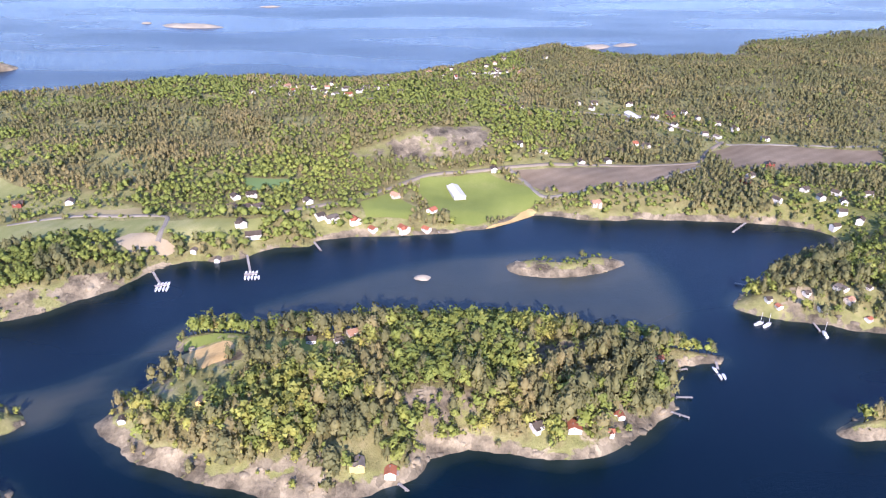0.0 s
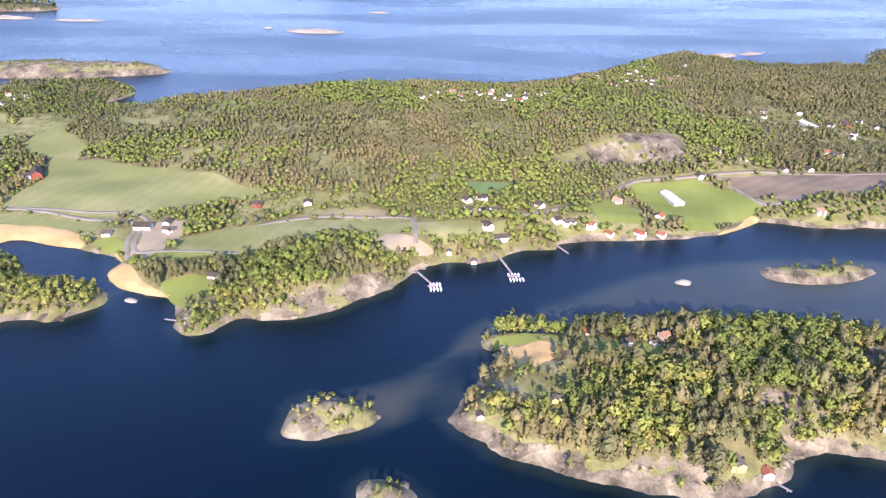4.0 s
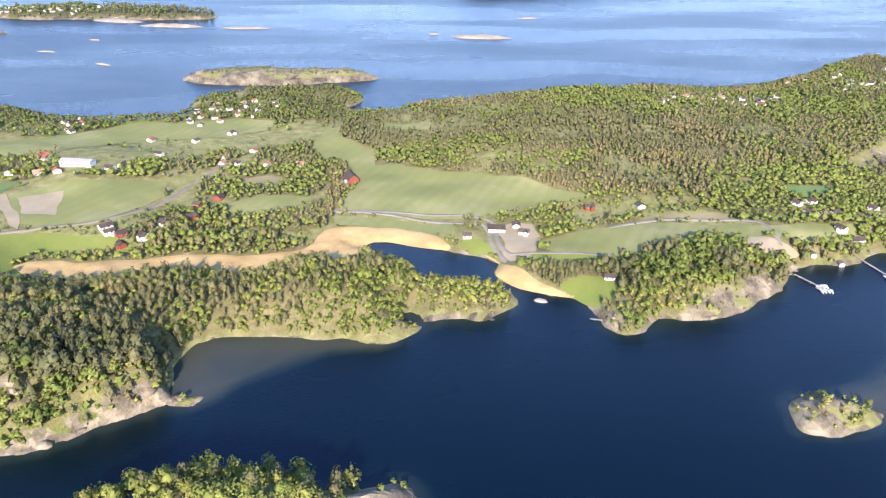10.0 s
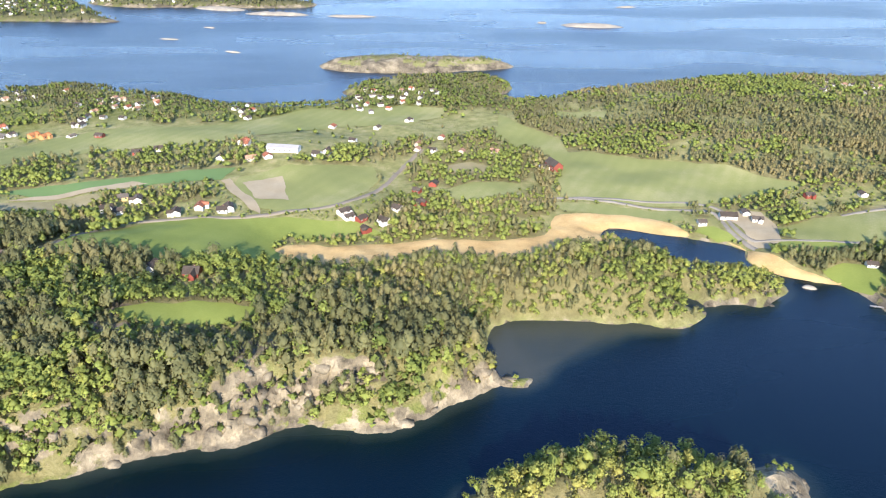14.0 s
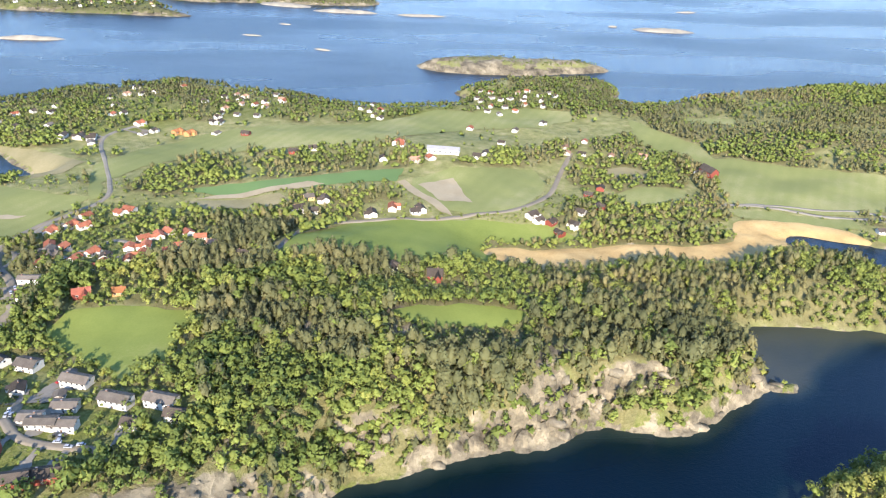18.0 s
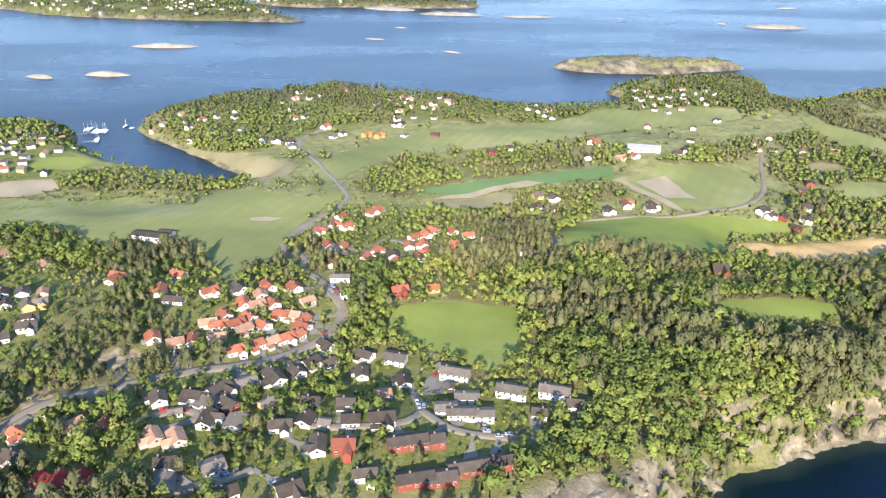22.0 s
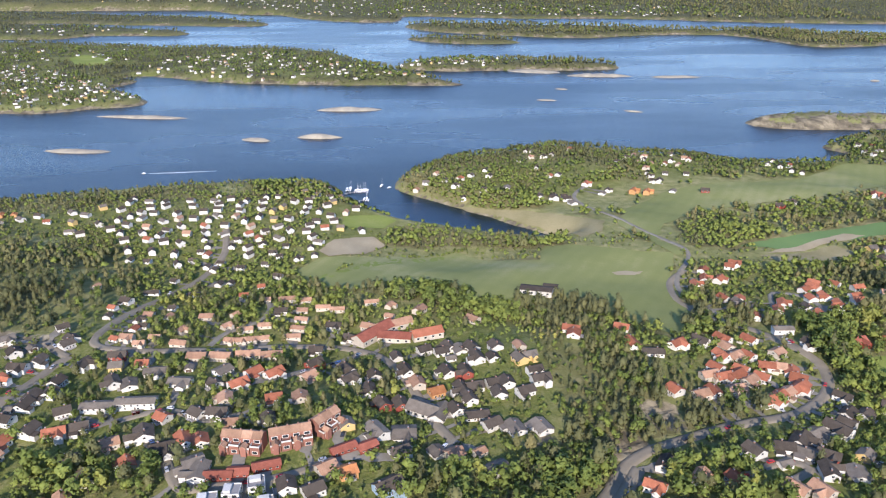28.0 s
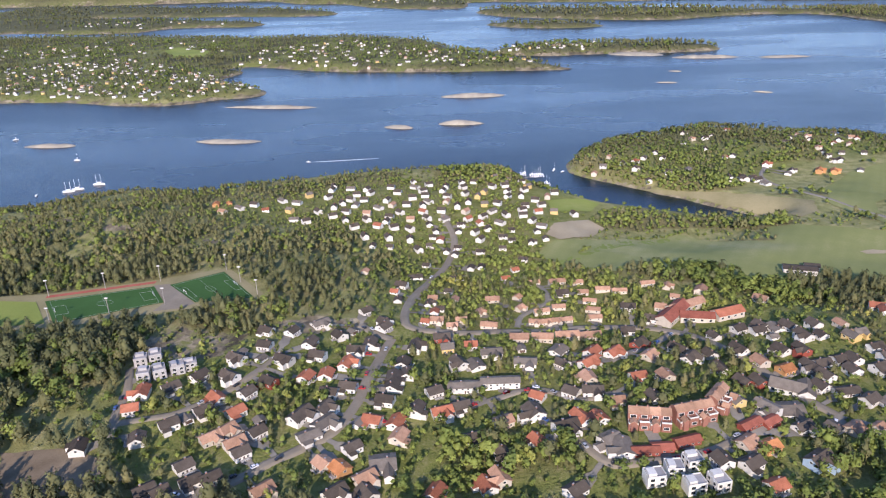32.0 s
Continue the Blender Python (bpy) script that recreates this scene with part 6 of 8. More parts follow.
big_building("school", "school of joined wings with salmon-red tiled roofs", "school", -1103, 373, 0, [(0, 0, -38, 26, 9, 3.4, 2.6, PAINTS["cream"], ROOFS["brick"], ("wall", "roof"), 6), (12, -4, 82, 18, 8, 3.0, 2.0, PAINTS["cream"], ROOFS["brick"], ("side_wing", "wing_roof"), 4), (9, 9, -62, 24, 7, 3.0, 2.2, PAINTS["cream"], ROOFS["tan"], ("side_wing", "wing_roof"), 5)], 17)
big_building("school_annex", "cream school annex with an orange-red tiled roof", "school", -1074, 371, 0, [(0, 0, -68, 17, 8, 3.0, 2.2, PAINTS["cream"], ROOFS["red"], ("wall", "roof"), 4)], 9)
big_building("nursery_school", "grey-roofed nursery school with several wings", "school", -1073, 290, 0, [(0, 0, 60, 15, 9, 2.8, 2.4, PAINTS["white"], ROOFS["grey"], ("wall", "roof"), 4), (7, -3, -20, 12, 7, 2.6, 2.0, PAINTS["white"], ROOFS["grey"], ("side_wing", "wing_roof"), 3)], 9)


def terraced_flats(x, y, turn, bays):
    """Stepped flats: tiled bays with white roof terraces between them."""
    root = new("apartment_block")
    tagged(root, "stepped brick-red apartment block with white balconies and tiled roofs", "flats", group="stepped apartment blocks")
    w = 5.2
    for k in range(bays):
        cx = (k - (bays - 1) / 2) * w
        m = pose(cx, 3.2, 0, 0, 0, 90)
        for bm, material, name in ((gable(w - 0.02, 6.4, 7.2, 1.8), PAINTS["brick"], "wall"), (gable_roof(w - 0.9, 6.4, 7.2, 1.8, 0.42), ROOFS["tan"], "roof")):
            bmesh.ops.transform(bm, matrix=m, verts=bm.verts)
            part(name, bm, material, root)
        bm = bmesh.new()
        box(bm, cx - w * 0.46, cx + w * 0.46, -3.6, 0.0, -3, 3.0 + (k % 2) * 1.4)
        part("lower_storey", bm, PAINTS["brick"], root)
        bm = bmesh.new()
        z = 3.0 + (k % 2) * 1.4
        box(bm, cx - w * 0.46, cx + w * 0.46, -3.6, -3.45, z, z + 0.9)
        box(bm, cx - w * 0.46, cx - w * 0.44, -3.45, 0, z, z + 0.9)
        box(bm, cx + w * 0.44, cx + w * 0.46, -3.45, 0, z, z + 0.9)
        part("balcony", bm, PAINTS["white"], root)
        if k % 2 == 0:
            bm = gable_roof(3.4, 2.9, 2.2, 1.3, 0.3)
            bmesh.ops.transform(bm, matrix=pose(cx, -3.6, 2.4), verts=bm.verts)
            part("porch_roof", bm, ROOFS["tan"], root)
            bm = gable(3.2, 2.7, 2.2, 1.3)
            bmesh.ops.transform(bm, matrix=pose(cx, -3.6, 2.4), verts=bm.verts)
            part("porch", bm, PAINTS["brick"], root)
        bm = bmesh.new()
        box(bm, cx + 1.2, cx + 1.9, 3.0, 3.7, 8.4, 10.0)
        part("chimney", bm, CHIMNEY_BRICK, root)
        window_part(root, cx, 0.0, 5.4, 2.6, 1.5, 3)
        window_part(root, cx, -3.6, 1.6, 2.4, 1.4, 3)
    root.scale = (0.82,) * 3
    root.matrix_basis = pose(x, y, float(ground_z(x, y)) + 0.3, 0, 0, turn) @ Matrix.Scale(0.82, 4)
    HOUSE_SPOTS.append((x, y, 11))


terraced_flats(-1144, 251, -8, 4)
terraced_flats(-1125, 254, 16, 4)
terraced_flats(-1111, 264, 52, 3)

# ---- sports ground ----
LINE_PAINT = paint("line_paint", (0.7, 0.71, 0.68), 0.7, 0.1)
PITCH_PAINT = paint("worn_pitch_lines", (0.3, 0.36, 0.28), 0.8, 0.3)
TRACK_RED = cover_material("red_track", [(0.3, (0.32, 0.09, 0.06)), (0.7, (0.42, 0.14, 0.1))], 0.1)
FIELD_LINES.append(SPORTS)
tagged(drape("sports_ground", SPORTS, COVER["dry"], 0.2, 6.0), "worn dry grass yard round the football pitches", "yard", kind="structure")
tagged(drape("grass_pitch", np.array([(-1490, 386), (-1466, 384), (-1447, 357), (-1482, 353)], float), COVER["bright"], 0.4, 6.0), "worn natural grass training pitch", "pitch", kind="structure")
tagged(drape("running_track", np.array([(-1463, 388.5), (-1405, 406), (-1404.3, 409.5), (-1463.5, 392)], float), TRACK_RED, 0.4, 5.0), "red running straight beside the pitch", "track", kind="structure")
tagged(drape("hard_court", np.array([(-1404, 403.5), (-1395, 405), (-1371, 378), (-1378, 372), (-1392, 369), (-1389, 380)], float), ASPHALT, 0.4, 5.0), "dark asphalt court between two pitches", "court", kind="structure")


def strip(bm, a, b, width, z0, z1):
    a, b = np.array(a, float), np.array(b, float)
    d = (b - a) / max(np.hypot(*(b - a)), 1e-6)
    n = np.array((-d[1], d[0])) * width / 2
    low = [bm.verts.new((*p, z0)) for p in (a - n, b - n, b + n, a + n)]
    top = [bm.verts.new((*p, z1)) for p in (a - n, b - n, b + n, a + n)]
    bm.faces.new(top)
    for k in range(4):
        bm.faces.new([low[k], low[(k + 1) % 4], top[(k + 1) % 4], top[k]])


for corners in PITCHES:
    q = np.array(corners, float)
    ob = tagged(drape("football_pitch", q, COVER["turf"], 0.45, 6.0), "green artificial football pitch with white lines", "football pitch", kind="structure")
    c = q.mean(0)
    inner = c + (q - c) * 0.92
    mids = [(inner[k] + inner[(k + 1) % 4]) / 2 for k in range(4)]
    bm = bmesh.new()
    for k in range(4):
        strip(bm, inner[k], inner[(k + 1) % 4], 0.13, 37.8, 37.92)
    strip(bm, mids[0], mids[2], 0.13, 37.8, 37.92)
    u, v = (mids[1] - mids[3]) / 2, (mids[0] - mids[2]) / 2
    ring = [c + u * 0.16 * math.cos(a) + v * 0.26 * math.sin(a) for a in np.linspace(0, 2 * math.pi, 25)]
    for a, b in zip(ring, ring[1:]):
        strip(bm, a, b, 0.12, 37.8, 37.93)
    for sgn in (-1, 1):
        e = c + u * sgn
        box_line = [e + v * 0.45, e + v * 0.45 - u * sgn * 0.26, e - v * 0.45 - u * sgn * 0.26, e - v * 0.45]
        for a, b in zip(box_line, box_line[1:]):
            strip(bm, a, b, 0.12, 37.8, 37.94)
    part("pitch_lines", bm, PITCH_PAINT, ob)
    for sgn in (-1, 1):
        goal = new("football_goal")
        tagged(goal, "white football goal frame with net posts", "goal", group="football goals")
        bm = bmesh.new()
        e = c + u * sgn * 0.98
        strip(bm, e + v * 0.12, e + v * 0.105, 0.15, 37.8, 39.4)
        strip(bm, e - v * 0.12, e - v * 0.105, 0.15, 37.8, 39.4)
        strip(bm, e + v * 0.12, e - v * 0.12, 0.15, 39.3, 39.45)
        part("goal_frame", bm, LINE_PAINT, goal)
for x, y in ((-1462, 391), (-1432, 400), (-1402, 409), (-1366, 424), (-1337, 386), (-1352, 405), (-1388, 377.5), (-1415, 366), (-1443, 355)):
    mast = new("floodlight_mast")
    tagged(mast, "tall grey floodlight mast beside the pitch", "floodlight", group="floodlights round the pitches")
    mast.location = (x, y, float(ground_z(x, y)))
    bm = bmesh.new()
    box(bm, -0.12, 0.12, -0.12, 0.12, -0.3, 10.5)
    part("pole", bm, TIMBER, mast)
    bm = bmesh.new()
    box(bm, -0.9, 0.9, -0.2, 0.2, 10.3, 10.9)
    part("lamp_head", bm, PAINTS["white"], mast)


joined_houses(FAR_HOUSES, "village_houses", "far white and red houses of the coastal villages")

# ---- trees ----
def tree_shape(conifer, count, seed, leaf):
    """One tree of height 1: a core, leaf or needle tufts, and a trunk. Returns vertices, triangles."""
    r = np.random.RandomState(seed)
    v, t, lean = [], [], []

    def add(points, faces, way=None):
        o = sum(len(a) for a in v)
        p = np.array(points, float)
        v.append(p)
        t.append(np.array(faces, int) + o)
        out = (p - (0, 0, 0.5)) * (1, 1, 0.45 if conifer else 0.8) if way is None else np.tile(way, (len(p), 1))
        lean.append(out / np.maximum(np.linalg.norm(out, axis=1), 1e-6)[:, None])

    sides = 5 if count > 15 else 4
    ring = [(math.cos(a) , math.sin(a)) for a in np.linspace(0, 2 * math.pi, sides, endpoint=False)]
    if conifer:
        core = [(0, 0, 0.9)] + [((0.2 if seed % 2 else 0.17) * c, (0.2 if seed % 2 else 0.17) * s, 0.6 if seed % 2 else 0.42) for c, s in ring] + [(0, 0, 0.25)]
    else:
        wide = 0.25 if count < 60 else 0.17
        core = [(0, 0, 0.5 + 1.4 * wide)] + [(wide * c, wide * s, 0.54) for c, s in ring] + [(0, 0, 0.26)]
    add(core, [(0, 1 + k, 1 + (k + 1) % sides) for k in range(sides)] + [(sides + 1, 1 + (k + 1) % sides, 1 + k) for k in range(sides)])
    if count > 40:
        trunk = [(0.022 * c, 0.022 * s, -0.08) for c, s in ring[:5:2]] + [(0.014 * c, 0.014 * s, 0.45) for c, s in ring[:5:2]]
        add(trunk, [(0, 1, 4), (0, 4, 3), (1, 2, 5), (1, 5, 4), (2, 0, 3), (2, 3, 5)])
    def soft_side(c, n):
        out = (c - (0, 0, 0.5)) * (1, 1, 0.45 if conifer else 0.8)
        out = out / max(np.linalg.norm(out), 1e-6)
        return out * 0.7 + n * (0.35 if conifer else 0.4) + np.array((0, 0, 0.4))

    lumps = [(r.uniform(-0.23, 0.23), r.uniform(-0.23, 0.23), r.uniform(0.34, 0.86), r.uniform(0.09, 0.19)) for _ in range(9)]
    for k in range(count):
        if conifer:
            h = r.uniform(0.0, 1.0) ** 1.25
            z = 0.16 + 0.82 * h
            a, rad = r.uniform(0, 6.283), 0.27 * (1 - h) ** 0.55 * (0.6 + 0.45 * min(1, h * 3)) * r.uniform(0.65, 1.1) + 0.012
            if seed % 2:
                z = 0.34 + 0.6 * h
                rad = 0.25 * math.sqrt(max(0.03, 1 - (2 * h - 0.8) ** 2 / 1.7)) * r.uniform(0.7, 1.08)
            c = np.array((rad * math.cos(a), rad * math.sin(a), z))
            n = np.array((math.cos(a), math.sin(a), 0.55)) + r.normal(0, 0.3, 3)
        else:
            cx, cy, cz, cr = lumps[k % 9]
            d = r.normal(0, 1, 3)
            d /= np.linalg.norm(d)
            c = np.array((cx, cy, cz)) + d * cr * r.uniform(0.8, 1.1)
            n = d + np.array((cx, cy, 0.25)) * 1.2 + r.normal(0, 0.35, 3)
        n /= np.linalg.norm(n)
        u = np.cross(n, (0.3, 0.2, 1.0))
        u /= np.linalg.norm(u)
        w = np.cross(n, u)
        s = leaf * r.uniform(0.7, 1.3) * (0.55 + 0.6 * (1 - (c[2] - 0.2))) if conifer else leaf * r.uniform(0.7, 1.35)
        q = r.uniform(0, 6.283)
        add([c + s * (math.cos(q + g) * u + math.sin(q + g) * w) for g in (0, 2.0, 4.2)], [(0, 1, 2)], soft_side(c, n))
    return np.concatenate(v), np.concatenate(t), np.concatenate(lean)


def zone_at(polys, x, y):
    out = np.zeros(len(x))
    for poly in polys:
        out[inside(np.array(poly, float), x, y)] = 1
    return out


def shore_at(x, y):
    i = np.clip(np.searchsorted(GX, x) - 1, 0, len(GX) - 2)
    j = np.clip(np.searchsorted(GY, y) - 1, 0, len(GY) - 2)
    u, v = (x - GX[i]) / (GX[i + 1] - GX[i]), (y - GY[j]) / (GY[j + 1] - GY[j])
    k, n = j * len(GX) + i, len(GX)
    return (SHORE[k] * (1 - u) + SHORE[k + 1] * u) * (1 - v) + (SHORE[k + n] * (1 - u) + SHORE[k + n + 1] * u) * v


def tree_mask(x, y):
    """Where trees stand: their chance, and the share of conifers."""
    i = np.clip(np.searchsorted(GX, x) - 1, 0, len(GX) - 2)
    j = np.clip(np.searchsorted(GY, y) - 1, 0, len(GY) - 2)
    flat = j * len(GX) + i
    shore = shore_at(x, y)
    p = np.where((ROCK[flat] < 0.7) | (y > 1090), smooth(0.2, 2.2, shore), smooth(1.5, 5.5, shore))
    p *= 1 - np.where(cliff_share[flat] > 0.1, 0.5, 0.78) * smooth(0.5, 0.85, ROCK[flat]) * (y < 1090)
    p *= 0.6 + 0.75 * smooth(0.3, 0.55, fbm(x, y, 28, 3, 21))
    # open farmland: clumps and belts of trees only
    farm = smooth(478, 500, y) * np.where((y > 505) & (y < 640), smooth(-1180, -1160, x), smooth(-1000, -960, x)) * np.where(x < -440, smooth(800, 740, y), smooth(565, 535, y) * smooth(80, 40, x))
    lots = np.where(x < -440, zone_at(WOODLOTS, x + 5 * (fbm(x, y, 14, 2, 24) - 0.5), y + 8 * (fbm(x, y, 14, 2, 25) - 0.5)) * 0.62, np.maximum(zone_at(WOODLOTS, x, y), 0.95 * smooth(0.42, 0.5, fbm(x, y, 60, 3, 23))))
    p *= 1 - farm * (0.985 - 0.985 * lots)
    # airy woods with glades on the hills behind
    p *= 1 - 0.4 * smooth(530, 570, y) * smooth(-440, -420, x) * smooth(0.53, 0.43, fbm(x, y, 50, 3, 29)) * smooth(1000, 900, y)
    p *= np.where((y < 200) & (x > -900) & (x < -600), 0.2, 1.0)
    p *= (1 - np.where(((y < 370) & (x > -130)) | (y > 500), 0.72, np.where((x < -960) & (x > -1010) | (x < -700) & (x > -820) & (y < 260), 0.6, 0.93)) * zone_at(BARE_ROCK, x, y)) * (1 - 0.5 * zone_at(BARE_ROCK, x, y + 8)) * (1 - 0.62 * zone_at(CLIFF_ROCK, x, y))
    sunny = np.where(LAWN[flat] > 0.5, 1.0, 0.0)
    for width, line in ROAD_LINES:
        if width > 3:
            p *= 1 - 0.6 * sunny * (distance(line, x, y + 7, 9, closed=False) < width / 2 + 3)
    p *= np.where((x > -104) & (x < -50) & (y > 286) & (y < 345), 0.35, 1.0)
    p *= np.where((x < -1240) & (LAWN[flat] < 0.5), 0.35 + 0.5 * smooth(0.42, 0.55, fbm(x, y, 45, 3, 31)), 1.0)
    p *= np.where((y > 725) & (y < 930) & (x < -560), 0.45 + 0.5 * smooth(0.42, 0.56, fbm(x, y, 40, 3, 35)), 1.0)
    p *= np.where((y > 960) & (y < 1090) & (x < -380), 0.4, 1.0)
    for cx, cy, rad in ((-172, 293, 30), (-147, 240, 22), (142, 426, 46), (-386, 240, 17), (-484, 316, 13)):
        p *= np.where(np.hypot(x - cx, y - cy) < rad, 0.4 if cx > -300 else 0.0, 1.0)
    p *= np.where(LAWN[flat] > 0.5, np.where(y > 1090, 0.5, np.where(y > 470, 0.75, 0.2 + 0.55 * smooth(0.5, 0.6, fbm(x, y, 45, 2, 33)))), 1.0)
    p = np.where((x < -640) & (x > -735) & (y < 300) & (shore > 0.8), np.maximum(p, 0.9 * (1 - 0.6 * zone_at(CLIFF_ROCK, x, y))), p)
    p *= 1 - 0.4 * zone_at(TOWNS[2:], x, y)
    heath = zone_at([HEATH_WOOD], x, y) > 0
    p = np.where(heath, np.maximum(p, 0.7), p)
    for line in FIELD_LINES:
        p[inside(line, x, y)] = 0
    for width, line in ROAD_LINES:
        p[distance(line, x, y, 12, closed=False) < width / 2 + 2.2] = 0
    for hx, hy, size in HOUSE_SPOTS:
        p[np.hypot(x - hx, y - hy) < size * 0.75 + (2.2 if hy < 640 else 0.6)] = 0
        # the view and the light stay open on the sunny side
        p[(np.abs(x - hx) < 5) & (y < hy) & (y > hy - 14)] *= 0.35 if hy < 640 else 0.6
    tall = zone_at(COPSES, x, y) > 0
    p = np.where(tall, np.maximum(p, 0.75 * (p > 0)), p)
    c = smooth(0.45, 0.55, fbm(x, y, 70, 3, 5)) * 0.86 + 0.05
    c = np.where((y > 540) & (x > -260) & (x < 200), c * 0.6, c)
    c = np.where((x < -505) & (x > -720) & (y < 345), 0.25 + 0.75 * c, c)
    c = np.where((x > -650) & (x < -320) & (y > 355) & (y < 480), c * 0.35, c)
    c = np.where((y < 370) & (x > -130), c * 0.75 + 0.1, c)
    c = np.where((y > 478) & (y < 800) & (x < -440), c * 0.45, c)
    c = np.where((y > 700) & (x < -440), 0.45 + 0.4 * c, c)
    c = np.where(y > 1090, 0.5 + 0.4 * c, c)
    c = np.where(y > 1700, 0.85, c)
    c = np.where(LAWN[flat] > 0.5, c * 0.45, c)
    c = np.where(zone_at(CONIFER_WOODS, x, y) > 0, 0.72 + 0.22 * smooth(0.35, 0.6, fbm(x, y, 22, 2, 27)), c)
    c = np.where(zone_at(CONIFER_WOODS[6:7], x, y) > 0, 0.3 + 0.4 * smooth(0.4, 0.6, fbm(x, y, 22, 2, 27)), c)
    c = np.where(zone_at(BROADLEAF_WOODS, x, y) > 0, 0.06, c)
    # conifers of the eastern hill, their share raised to stand in for cloud shade
    c = np.where((x > 230) & (y > 560), 0.65 + 0.35 * c, c)
    c = np.where((x < -1240) & (LAWN[flat] < 0.5), 0.58 + 0.35 * c, c)
    c = np.where((y < 262) & (x > -530) & (x < -370), 0.14, c)
    c = np.where(heath, 0.6, c)
    c = np.where(tall, 0.12, c)
    return np.clip(p, 0, 1), c


def scatter(x0, x1, y0, y1, step, seed):
    r = np.random.RandomState(seed)
    gx, gy = np.meshgrid(np.arange(x0, x1, step), np.arange(y0, y1, step))
    gx = gx.ravel() + r.uniform(-0.45, 0.45, gx.size) * step
    gy = gy.ravel() + r.uniform(-0.45, 0.45, gy.size) * step
    keep = ground_z(gx, gy) > 0.6
    gx, gy = gx[keep], gy[keep]
    p, c = tree_mask(gx, gy)
    keep = r.uniform(0, 1, len(gx)) < p
    gx, gy, c = gx[keep], gy[keep], c[keep]
    conifer = r.uniform(0, 1, len(gx)) < c
    height = np.where(conifer, r.uniform(6.6, 10.6, len(gx)), r.uniform(5.2, 9.0, len(gx)))
    height *= 0.5 + 0.9 * fbm(gx, gy, 26, 3, 8)
    height *= np.where((gy < 440) & (r.uniform(0, 1, len(gx)) < 0.5), 1.32, 1.08)
    flat = np.clip(np.searchsorted(GY, gy) - 1, 0, len(GY) - 2) * len(GX) + np.clip(np.searchsorted(GX, gx) - 1, 0, len(GX) - 2)
    height *= np.where((gx > -640) & (gx < -320) & (gy > 355) & (gy < 480), 0.8, 1.0) * np.where((gx > -104) & (gx < -50) & (gy > 286) & (gy < 312), 0.5, 1.0)
    height *= np.where((gy > 960) & (gy < 1090) & (gx < -380), 0.55, 1.0)
    for cx, cy, rad in ((-172, 293, 30), (-147, 240, 22), (142, 426, 46)):
        height *= np.where(np.hypot(gx - cx, gy - cy) < rad, 0.5, 1.0)
    height *= np.where((gx > -690) & (gx < -604) & (gy > 308) & (gy < 334), 0.5, 1.0) * np.where((gx > -860) & (gx < -770) & (gy > 268) & (gy < 312), 0.7, 1.0) * np.where((gx > -678) & (gx < -646) & (gy > 360) & (gy < 388), 0.5, 1.0)
    height *= np.where((gx < -935) & (gx > -1026) & (gy > 250) & (gy < 398), 0.7, 1.0)
    height *= np.where((gx < -1240) & (gy > 330), 0.78, 1.0) * np.where((gy > 500) & (gy < 640), 0.74, 1.0) * np.where((gy >= 640) & ((gy < 1090) | (gx > 200)), 0.66, 1.0)
    height *= np.where(zone_at(COPSES, gx, gy) > 0, 1.05, np.where((LAWN[flat] > 0.5) & (gy < 640), 0.66, np.where(gy < 350, 1.12, 1.0))) * np.where(ROCK[flat] > 0.55, 0.6, 1.0)
    height *= np.where((gy < 262) & (gx > -530) & (gx < -370), 1.15, 1.0) * np.where((gx > -130) & (gx < 200) & (gy < 370), 1.15, 1.0)
    return gx, gy, conifer, height, r


